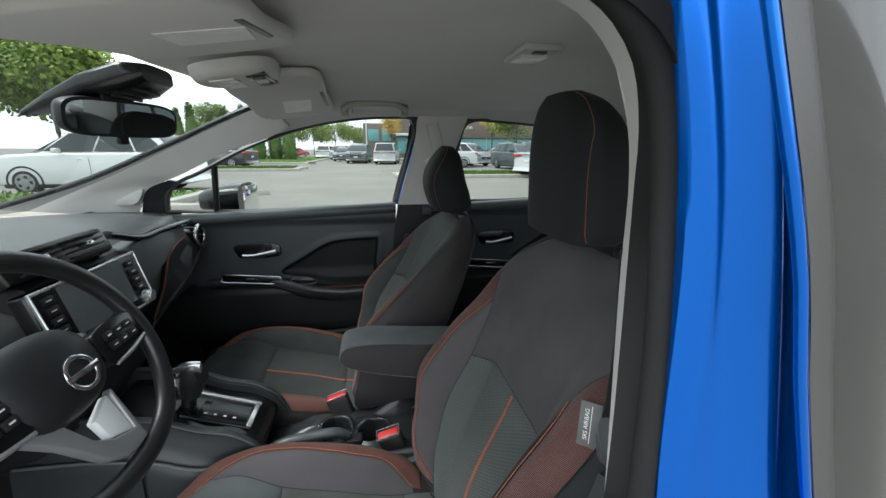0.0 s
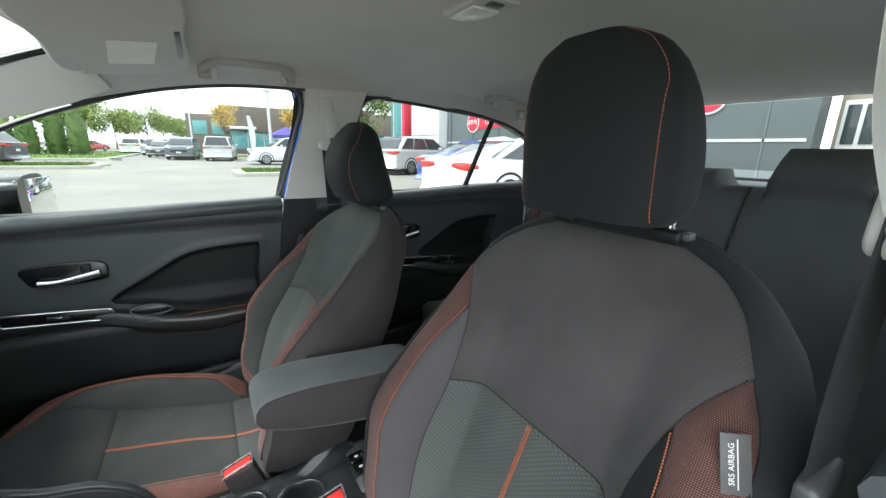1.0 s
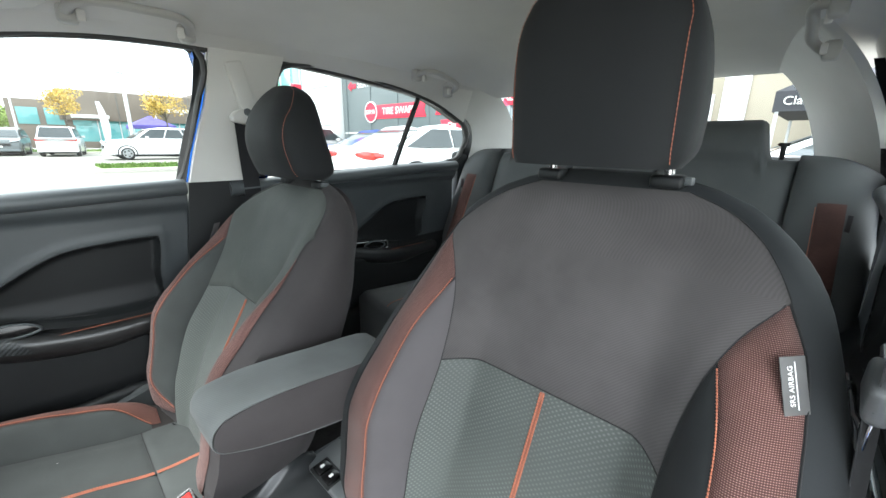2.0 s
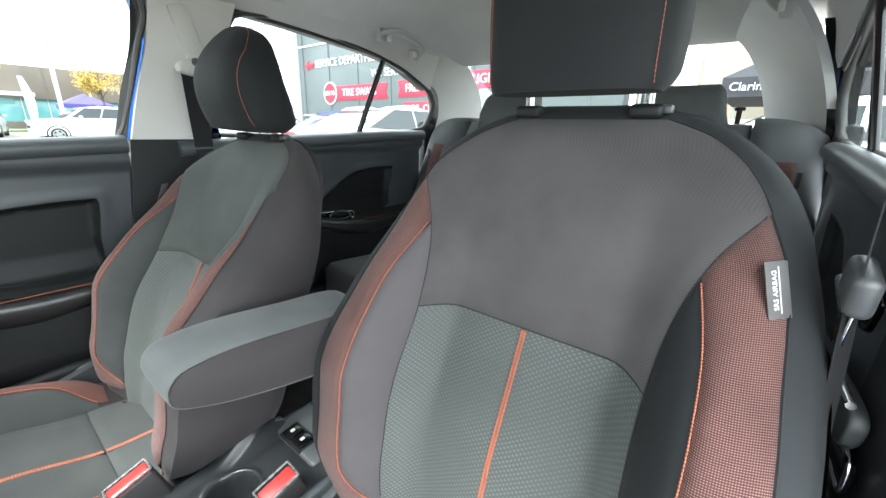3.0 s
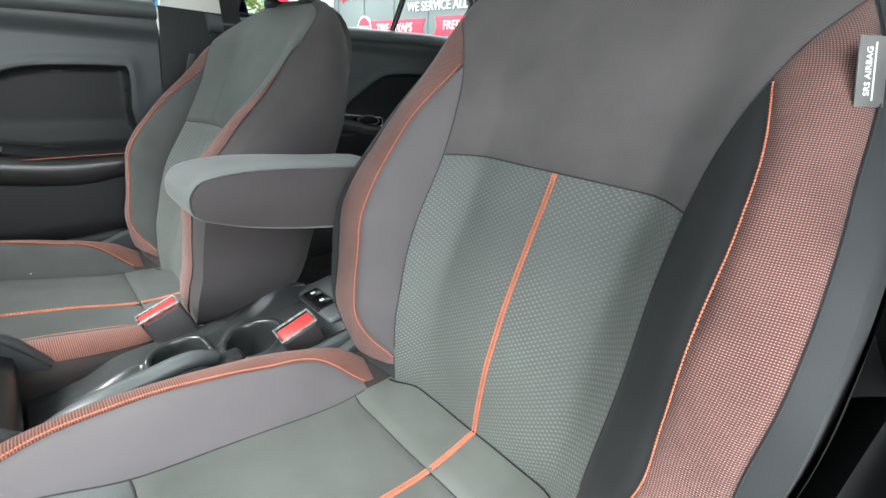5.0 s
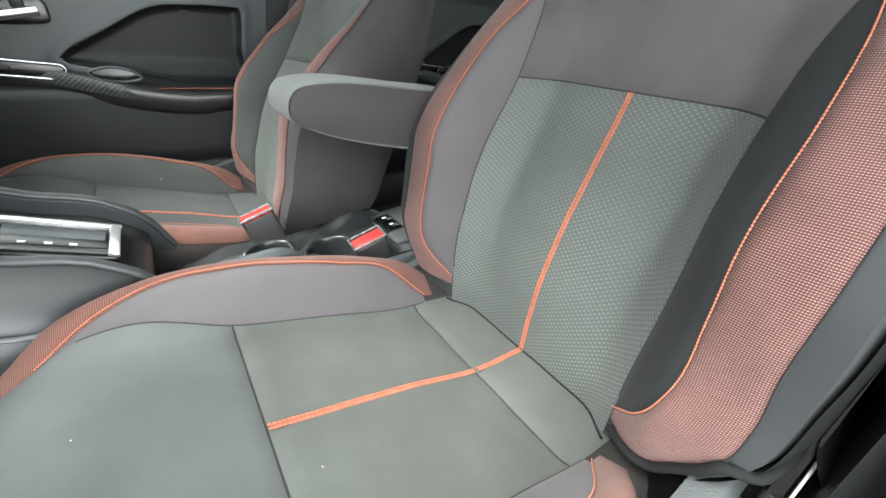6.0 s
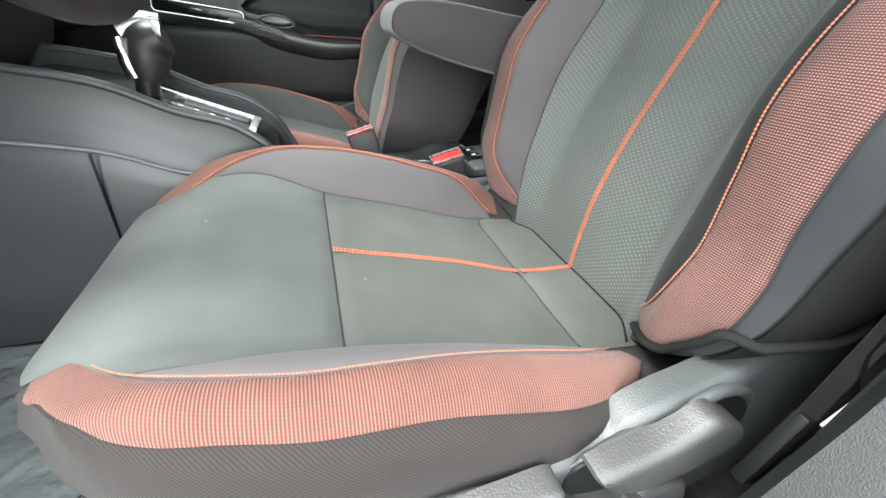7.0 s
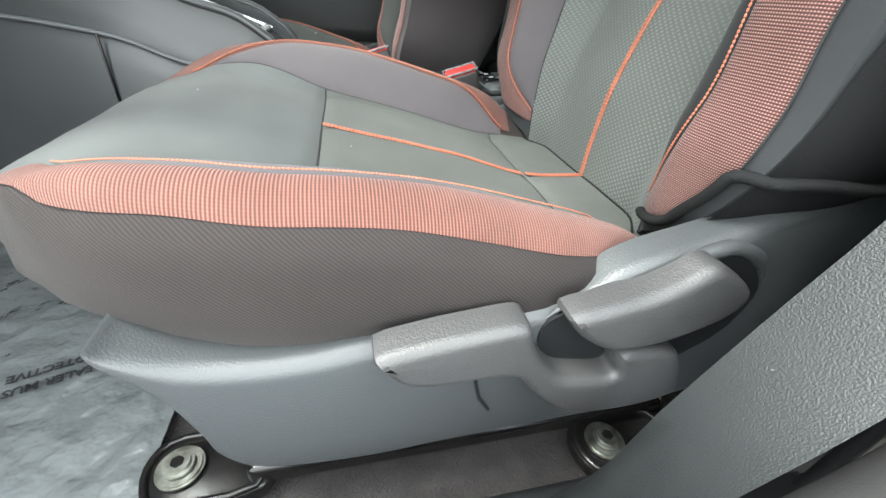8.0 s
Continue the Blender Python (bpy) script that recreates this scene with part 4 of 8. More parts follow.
part("lever_recess_shade", prism("lever_recess_shade", smooth_poly(outline, 3), "y", -0.6312, -0.622), M_RECESS, driver, "black slab for the shade in the lever recess")
# armrest hinged on the driver's backrest
arm = thing("armrest", (0.06, -0.02, 0.71), "dark grey cloth folding armrest between the front seats", "armrest")
side = smooth_poly([(-0.136, 0.722), (-0.130, 0.741), (-0.110, 0.753), (-0.05, 0.757), (0.06, 0.747), (0.17, 0.733), (0.18, 0.68), (0.14, 0.642), (0.03, 0.655), (-0.06, 0.676), (-0.108, 0.693), (-0.130, 0.705)], 4)
mid_x, mid_z = 0.02, 0.71
rings = []
for y, k in ((-0.064, 0.955), (-0.070, 0.975), (-0.0705, 0.985), (-0.067, 0.996), (-0.058, 1.0), (-0.02, 1.006), (0.018, 1.0), (0.027, 0.996), (0.0305, 0.985), (0.030, 0.975), (0.024, 0.955)):
    rings.append([Vector((mid_x + (x - mid_x) * k ** 0.5, y, mid_z + (z - mid_z) * (1 - (1 - k) * 3.2))) for x, z in side])
part("arm_pad", side_lengths(loft("arm_pad", rings)), M_ARM, arm, "dark grey cloth arm pad")
for y in (-0.0715, 0.0315):
    part("side_patch", side_lengths(prism("side_patch", [(mid_x + (x - mid_x) * 0.978, mid_z + (z - mid_z) * 0.91) for x, z in side], "y", min(y, y * 0.95), max(y, y * 0.95), 0.0008)), M_SHELL_BROWN, arm, "brown-black cloth side of the armrest")
part("hinge_cover", box("hinge_cover", (0.09, 0.03, 0.09), (0.16, -0.085, 0.70), 0.015), M_PLASTIC, arm)


# ---- seat buckles ----
def buckle(base, lean, aside):
    b = thing("seat_buckle", Matrix.Translation(base) @ Matrix.Rotation(radians(aside), 4, "X") @ Matrix.Rotation(radians(lean), 4, "Y"), "black seat-belt buckle with a red release button", "buckle", "seat buckles")
    part("housing", box("housing", (0.060, 0.033, 0.110), (0, 0, -0.057), 0.006, 3), M_BUCKLE, b, "", False)
    rim = [(-0.026, -0.0155), (0, -0.0155), (0.026, -0.0155), (0.029, -0.012), (0.029, 0.012), (0.026, 0.0155), (0, 0.0155), (-0.026, 0.0155), (-0.029, 0.012), (-0.029, -0.012)]
    part("bezel", tube("bezel", [Vector((x, y, 0.001)) for x, y in smooth_poly(rim, 2)], 0.0021, 0.0024, 8, True), M_BEZEL, b, "crinkled clear rim", False)
    part("release_button", box("release_button", (0.054, 0.0235, 0.009), (0.0, -0.003, -0.0012), 0.003, 3), M_REDPLASTIC, b, "red push button", False)
    part("stalk", box("stalk", (0.035, 0.012, 0.10), (0, 0, -0.14), 0.004), M_STEEL, b, "", False)
    return b


buckle((-0.028, -0.072, 0.506), -18, 8)
buckle((-0.170, 0.100, 0.510), -18, -6)

# specks of lint caught in the cloth
for owner, spots in ((passenger, ((0.137, 0.284, 1.092), (-0.06, 0.27, 0.66), (-0.30, 0.36, 0.512))), (driver, ((-0.395, -0.30, 0.5135), (-0.23, -0.41, 0.485)))):
    for k, (x, y, z) in enumerate(spots):
        part("lint", box("lint", (0.0028, 0.0005, 0.0005), bevel=0.0002, m=Matrix.Translation((x, y, z)) @ Matrix.Rotation(radians(25 + 70 * k), 4, "Z") @ Matrix.Rotation(radians(30), 4, "Y")), M_WHITE, owner, "pale speck of lint")


# ---- cabin shell ----
def floor_z(u, v):
    x, y = -1.05 + 2.2 * u, -0.74 + 1.48 * v
    return (x, y, 0.205 + 0.05 * ss((-x - 0.75) / 0.3) + 0.006 * noise.noise((x * 6, y * 6, 0)))


carpet = setting("floor", grid("floor", floor_z, 60, 50, True, (0, 0, -0.03)), M_CARPET, "worn charcoal carpet of the car floor", "floor")
setting("firewall", box("firewall", (0.03, 1.46, 0.785), (-1.06, 0, 0.588), 0.01), M_CARPET, "dark carpeted bulkhead under the dashboard", "wall")


def liner_pt(u, v):
    y = -0.60 + 1.20 * v
    a = abs(y) / 0.60
    x0 = -0.50 + 0.13 * a * a
    x1 = 1.55 - 0.24 * a ** 4
    x = x0 + (x1 - x0) * u
    z = 1.425 - 0.050 * ((x - 0.35) / 1.0) ** 2 * (1.24 if x > 0.35 else 1.25) - 0.072 * a ** 3.6
    return (x, y, z)


setting("ceiling", grid("ceiling", liner_pt, 60, 40, True, (0, 0, 0.02)), M_LINER, "greige felt headliner of the car roof", "ceiling")
roof_pt = lambda u, v: (lambda p: (p[0] * 1.03, p[1] * 1.12, p[2] + 0.045 - 0.02 * abs(p[1])))(liner_pt(u, v))
setting("roof_skin", grid("roof_skin", roof_pt, 40, 24, True, (0, 0, 0.01)), M_BLUE, "glossy blue steel roof panel", "roof")

# side rail line over the doors: x, z of the inner trim edge
RAIL = [(-0.42, 1.247), (-0.329, 1.272), (-0.211, 1.300), (-0.081, 1.319), (0.064, 1.326), (0.20, 1.325), (0.375, 1.321), (0.639, 1.303), (0.97, 1.255), (1.14, 1.185)]
for sg in (1, -1):
    top = [Vector(liner_pt((x - liner_pt(0, 1)[0]) / (liner_pt(1, 1)[0] - liner_pt(0, 1)[0]), 1.0)) for x, z in RAIL]
    a = [(x, sg * (0.585), max(p.z + 0.012, z + 0.02)) for (x, z), p in zip(RAIL, top)]
    b = [(x, sg * 0.640, z) for x, z in RAIL]
    rail = ruled("roof_rail_trim", a, b, (0, sg * 0.02, 0.012), 40)
    setting("trim_roof_rail", rail, M_LINER, "greige padded roof rail over the doors", "trim")
    setting("trim_door_seal", tube("door_seal", curve_pts([(x, sg * 0.652, z - 0.002) for x, z in RAIL], 50), 0.005, 0.006, 8), M_RUBBER, "black rubber seal along the roof rail", "trim")
    outer = ruled("roof_frame", [(x, sg * 0.668, z + 0.03) for x, z in RAIL], [(x, sg * 0.672, z - 0.002) for x, z in RAIL], (0, sg * 0.03, 0), 40)
    setting("trim_roof_frame", outer, M_RUBBER, "black lined roof frame", "trim")
    # A pillar
    w = [(-1.32, 0.651, 0.996), (-1.025, 0.624, 1.086), (-0.723, 0.587, 1.210), (-0.446, 0.552, 1.328), (-0.38, 0.545, 1.352)]
    k = [(-0.925, 0.697, 0.955), (-0.845, 0.674, 1.062), (-0.728, 0.647, 1.112), (-0.558, 0.622, 1.192), (-0.387, 0.605, 1.251), (-0.33, 0.600, 1.280)]
    ap = ruled("a_pillar", [(x, sg * y, z) for x, y, z in w], [(x, sg * y, z) for x, y, z in k], (0, sg * 0.03, 0.015), 24)
    setting("trim_windscreen_border", tube("windscreen_border", curve_pts([(x, sg * (y + 0.004), z + 0.010) for x, y, z in w], 30), 0.012, 0.010, 8), M_GLOSS, "black border of the windscreen", "trim")
    setting("trim_window_corner", ruled("window_corner", [(-0.905, sg * 0.694, 0.955), (-0.862, sg * 0.674, 1.055), (-0.775, sg * 0.660, 1.094)], [(-0.815, sg * 0.700, 0.962), (-0.805, sg * 0.692, 1.02), (-0.760, sg * 0.666, 1.088)], (0, sg * 0.02, 0), 12), M_PLASTIC, "black corner of the front window frame", "trim")
    setting("trim_speaker_grille", prism("speaker_grille", smooth_poly([(-0.966, 1.012), (-0.900, 1.050), (-0.868, 1.060), (-0.880, 1.030), (-0.905, 1.006)], 3), "y", min(sg * 0.660, sg * 0.672), max(sg * 0.660, sg * 0.672), 0.002), M_TRIM, "small pale tweeter cover in the pillar", "trim")
    setting("wall_kick_panel", box("kick_panel", (0.30, 0.04, 0.78), (-0.93, sg * 0.715, 0.58), 0.01), M_PLASTIC, "dark side panel of the footwell", "wall")
    setting("trim_a_pillar", ap, M_TRIM, "light grey plastic windscreen pillar trim", "trim")
    # C pillar and rear quarter
    if sg < 0:
        top_f, mid_f, low_f = Vector((0.98, -0.46, 1.379)), Vector((1.10, -0.600, 1.300)), Vector((1.25, -0.668, 1.02))
        top_r, mid_r, low_r = Vector((1.46, -0.36, 1.352)), Vector((1.50, -0.475, 1.300)), Vector((1.58, -0.528, 1.05))

        def cove(u, v):
            """The headliner turning down into the pillar."""
            a, b, c = top_f.lerp(top_r, u), mid_f.lerp(mid_r, u), low_f.lerp(low_r, u)
            return a * (1 - v) ** 2 + b * 2 * v * (1 - v) + c * v * v
        c = grid("c_pillar", cove, 24, 30, True, (0, -0.02, 0))
    else:
        c = ruled("c_pillar", [(0.98, 0.580, 1.334), (1.20, 0.583, 1.316), (1.33, 0.588, 1.303), (1.43, 0.600, 1.240), (1.50, 0.612, 1.150), (1.52, 0.625, 1.00)], [(0.92, 0.636, 1.285), (1.05, 0.646, 1.255), (1.14, 0.655, 1.218), (1.215, 0.662, 1.172), (1.236, 0.668, 1.12), (1.21, 0.674, 1.00)], (0, 0.02, 0), 40)
    setting("trim_c_pillar", c, M_TRIM, "light grey rear pillar trim", "trim")
    quarter = ruled("c_fill", [(1.08, -0.590, 1.285), (1.18, -0.632, 1.158), (1.24, -0.668, 1.0)], [(1.06, -0.655, 1.275), (1.20, -0.676, 1.15), (1.21, -0.695, 1.0)], (0, -0.02, 0), 14) if sg < 0 else ruled("c_fill", [(0.93, 0.642, 1.283), (1.14, 0.657, 1.219), (1.216, 0.664, 1.173), (1.238, 0.669, 1.12), (1.212, 0.675, 1.00)], [(0.93, 0.652, 1.262), (1.10, 0.660, 1.205), (1.180, 0.665, 1.155), (1.192, 0.669, 1.125), (1.14, 0.686, 1.00)], (0, 0.02, 0), 40)
    setting("trim_c_frame", quarter, M_GLOSS, "black rear door frame corner", "trim")
    setting("wall_rear_quarter", box("rear_quarter", (0.75, 0.05, 0.80), (1.52, sg * 0.70, 0.66), 0.02), M_PLASTIC, "dark rear quarter panel beside the back seat", "wall")

# B pillars
for sg in (1, -1):
    near = sg < 0
    fr = [(0.160, 1.300), (0.157, 1.20), (0.156, 1.10), (0.155, 0.985), (0.154, 0.78)] if near else [(0.140, 1.335), (0.118, 1.20), (0.087, 1.10), (0.058, 0.985)]
    bk = [(0.330, 1.300), (0.300, 1.20), (0.280, 1.10), (0.27, 0.985), (0.265, 0.78)] if near else [(0.335, 1.335), (0.285, 1.20), (0.240, 1.10), (0.205, 0.985)]
    slant = 0.07 if near else 0.10
    if not near:
        edge_pts = [(0.118, 1.300), (0.102, 1.20), (0.070, 1.10), (0.040, 0.985)]
        setting("trim_door_frame_seal", ruled("door_frame_seal", [(x - 0.010, 0.668 + slant * (1.30 - z), z) for x, z in edge_pts], [(x + 0.012, 0.656 + slant * (1.30 - z), z) for x, z in edge_pts], (0.004, 0.02, 0), 14), M_RUBBER, "black rubber run of the far door window", "trim")
        setting("trim_door_frame", ruled("door_frame", [(x + 0.012, 0.662 + slant * (1.30 - z), z) for x, z in edge_pts], [(x + 0.05, 0.655 + slant * (1.30 - z), z) for x, z in edge_pts], (0, 0.02, 0), 14), M_BLUE, "blue painted edge of the far door frame", "trim")
    if near:
        inner = [(-0.10, -0.600, 1.330), (0.04, -0.600, 1.326), (0.136, -0.600, 1.306), (0.167, -0.600, 1.272), (0.186, -0.600, 1.219), (0.189, -0.604, 1.18), (0.175, -0.627, 1.11), (0.152, -0.668, 1.0), (0.142, -0.690, 0.90), (0.138, -0.700, 0.78)]
        outer = [(-0.10, -0.655, 1.314), (0.04, -0.655, 1.311), (0.117, -0.655, 1.297), (0.143, -0.655, 1.27), (0.158, -0.655, 1.217), (0.156, -0.660, 1.18), (0.141, -0.685, 1.11), (0.126, -0.711, 1.0), (0.118, -0.722, 0.90), (0.115, -0.730, 0.78)]
        edge_lip = [(-0.10, -0.715, 1.297), (0.04, -0.715, 1.292), (0.094, -0.718, 1.280), (0.122, -0.720, 1.259), (0.138, -0.722, 1.219), (0.146, -0.722, 1.18), (0.147, -0.729, 1.11), (0.147, -0.738, 1.0), (0.144, -0.754, 0.90), (0.140, -0.764, 0.78)]
        bp = ruled("b_pillar", inner[3:], [(0.345, -0.595, 1.31), (0.305, -0.600, 1.219), (0.295, -0.604, 1.18), (0.280, -0.627, 1.11), (0.27, -0.668, 1.0), (0.266, -0.690, 0.90), (0.265, -0.700, 0.78)], (0, -0.03, 0), 24)
        setting("trim_b_pillar_front", ruled("b_pillar_front", inner, outer, (0.012, -0.004, 0.008), 50), M_TRIM, "light grey front edge of the pillar trim", "trim")
        setting("trim_pillar_seal_lip", ruled("seal_lip", [(x - 0.001, y + 0.001, z) for x, y, z in outer], edge_lip, (0.012, 0, 0.008), 50), M_LIP, "black rubber lip between the pillar trim and the paint", "trim")
    else:
        bp = ruled("b_pillar", [(x, sg * (0.640 + slant * (1.30 - z)), z) for x, z in fr], [(x, sg * (0.632 + slant * (1.30 - z)), z) for x, z in bk], (0, sg * 0.03, 0), 18)
    setting("trim_b_pillar", bp, M_TRIM, "light grey plastic pillar trim between the doors", "trim")
    lowfr = [(0.155, 0.935), (0.150, 0.80), (0.130, 0.62), (0.10, 0.45), (0.06, 0.24)] if near else [(0.055, 0.985), (0.030, 0.80), (0.010, 0.62), (-0.06, 0.45), (-0.20, 0.30)]
    lowbk = [(0.270, 0.935), (0.28, 0.80), (0.30, 0.62), (0.34, 0.45), (0.38, 0.24)] if near else [(0.215, 0.985), (0.235, 0.80), (0.25, 0.62), (0.30, 0.45), (0.38, 0.30)]
    bl = ruled("b_pillar_lower", [(x, sg * 0.672, z) for x, z in lowfr], [(x, sg * 0.668, z) for x, z in lowbk], (0, sg * 0.03, 0), 22)
    setting("trim_b_pillar_lower", bl, M_PLASTIC, "black plastic lower pillar trim", "trim")
    seal = [(0.02, 0.712, 1.350), (0.10, 0.712, 1.342), (0.150, 0.712, 1.30), (0.146, 0.715, 1.12), (0.135, 0.722, 0.98), (0.135, 0.735, 0.85), (0.105, 0.755, 0.70), (0.055, 0.772, 0.56), (0.010, 0.778, 0.485), (-0.06, 0.780, 0.425), (-0.16, 0.780, 0.375), (-0.45, 0.780, 0.35)]
    if near:
        seal = [(-0.10, 0.700, 1.312), (0.02, 0.702, 1.308), (0.076, 0.704, 1.298), (0.104, 0.706, 1.279), (0.123, 0.708, 1.257), (0.136, 0.709, 1.214), (0.142, 0.712, 1.158), (0.140, 0.724, 1.079), (0.134, 0.736, 0.98), (0.128, 0.748, 0.85)] + seal[6:]
    setting("trim_pillar_seal", tube("pillar_seal", curve_pts([(x, sg * y, z) for x, y, z in seal], 70), (lambda u: 0.009 + 0.006 * ss((u - 0.38) / 0.1)) if near else 0.014, (lambda u: 0.009 + 0.005 * ss((u - 0.38) / 0.1)) if near else 0.013, 12, up=(0, 1, 0)), M_LIP if near else M_RUBBER, "black rubber door seal on the pillar", "trim")
    fx = spline([(0.34, 0.0), (0.55, 0.06), (0.8, 0.132), (1.0, 0.137), (1.2, 0.135), (1.33, 0.108)])
    fy = spline([(0.34, 0.795), (0.55, 0.790), (0.8, 0.775), (1.0, 0.750), (1.2, 0.735), (1.33, 0.725)])
    width = spline([(0.34, 0.24), (0.55, 0.18), (0.8, 0.150), (1.0, 0.128), (1.2, 0.066), (1.33, 0.060)])
    # inner return, two soft ridges, then the fall into the gap behind
    dent = spline([(0.0, -0.006), (0.10, 0.004), (0.20, 0.008), (0.32, 0.020), (0.38, 0.0245), (0.50, 0.0205), (0.58, 0.0240), (0.70, 0.018), (0.82, 0.002), (0.92, -0.018), (1.0, -0.045)])
    skin = grid("pillar_skin", lambda u, v: (fx(0.34 + 0.99 * v) + width(0.34 + 0.99 * v) * u, sg * (fy(0.34 + 0.99 * v) + dent(u)), 0.34 + 0.99 * v), 40, 40, True, (0.006, -sg * 0.02, 0))
    setting("wall_pillar_skin", skin, M_BLUE, "glossy blue painted door pillar", "pillar")

setting("trim_far_sill", box("far_sill", (2.2, 0.08, 0.16), (0.05, 0.735, 0.26), 0.02), M_PLASTIC, "dark plastic sill trim by the far doors", "trim")
setting("trim_near_rear_sill", box("near_rear_sill", (0.95, 0.08, 0.16), (0.72, -0.735, 0.26), 0.02), M_PLASTIC, "dark plastic sill trim by the near rear door", "trim")
# grained kick trim where the near pillar meets the sill
kick = ruled("kick_trim", [(-0.75, -0.690, 0.262), (-0.30, -0.695, 0.262), (-0.14, -0.700, 0.278), (-0.085, -0.700, 0.315), (-0.040, -0.700, 0.420), (-0.002, -0.700, 0.500), (0.023, -0.700, 0.549), (0.060, -0.695, 0.68), (0.110, -0.685, 0.85), (0.140, -0.680, 0.94)],
             [(-0.75, -0.755, 0.300), (-0.30, -0.758, 0.305), (-0.17, -0.760, 0.335), (-0.10, -0.760, 0.390), (-0.055, -0.760, 0.432), (-0.008, -0.760, 0.487), (0.030, -0.757, 0.555), (0.075, -0.745, 0.68), (0.125, -0.725, 0.85), (0.150, -0.712, 0.94)], (0.025, 0.012, -0.012), 70)
setting("trim_kick", kick, M_KICK, "grained dark plastic pillar foot trim with scuffs", "trim")
for x, z, ln, tw in ((-0.016, 0.472, 0.003, 30), (-0.004, 0.480, 0.0025, 12)):
    setting("trim_scuff", box("scuff", (ln, 0.0006, 0.0008), bevel=0.0003, m=Matrix.Translation((x - 0.004, -0.728 if z < 0.47 else -0.722, z)) @ Matrix.Rotation(radians(tw), 4, "Y")), M_KICKSCUFF, "pale scuff on the pillar foot trim", "scuff")
setting("trim_sill_strip", tube("sill_strip", curve_pts([(-0.75, -0.770, 0.316), (-0.30, -0.773, 0.322), (-0.15, -0.774, 0.350), (-0.06, -0.774, 0.418), (0.0, -0.774, 0.478)], 40), 0.006, 0.004, 8), M_SILVER, "pale strip along the sill", "trim")

setting("sill_trim", prism("sill_trim", [(-1.0, 0.19), (0.20, 0.19), (0.20, 0.25), (-1.0, 0.255)], "y", -0.74, -0.66, 0.02, 3), M_PLASTIC, "grained black plastic door sill trim", "trim")
setting("sill_panel", box("sill_panel", (1.5, 0.05, 0.16), (-0.55, -0.815, 0.25), 0.02, 3), M_BLUE, "blue painted door sill", "sill")

# windows
setting("window_1", grid("windscreen", lambda u, v: (-1.33 + 0.84 * u + 0.12 * (abs(v - 0.5) * 2) ** 2, -0.62 + 1.24 * v + 0.0, 0.995 + 0.355 * u), 12, 16, True), M_GLASS, "raked clear windscreen", "window").visible_shadow = False
setting("window_2", grid("rear_window", lambda u, v: (1.53 + 0.33 * u - 0.19 * (2 * v - 1) ** 4 * (1 - u), (-0.59 + 1.18 * v) * (1 + 0.06 * u), 1.332 - 0.242 * u - 0.024 * (2 * v - 1) ** 4 * (1 - u)), 10, 14, True), M_GLASS, "sloping rear window", "window").visible_shadow = False


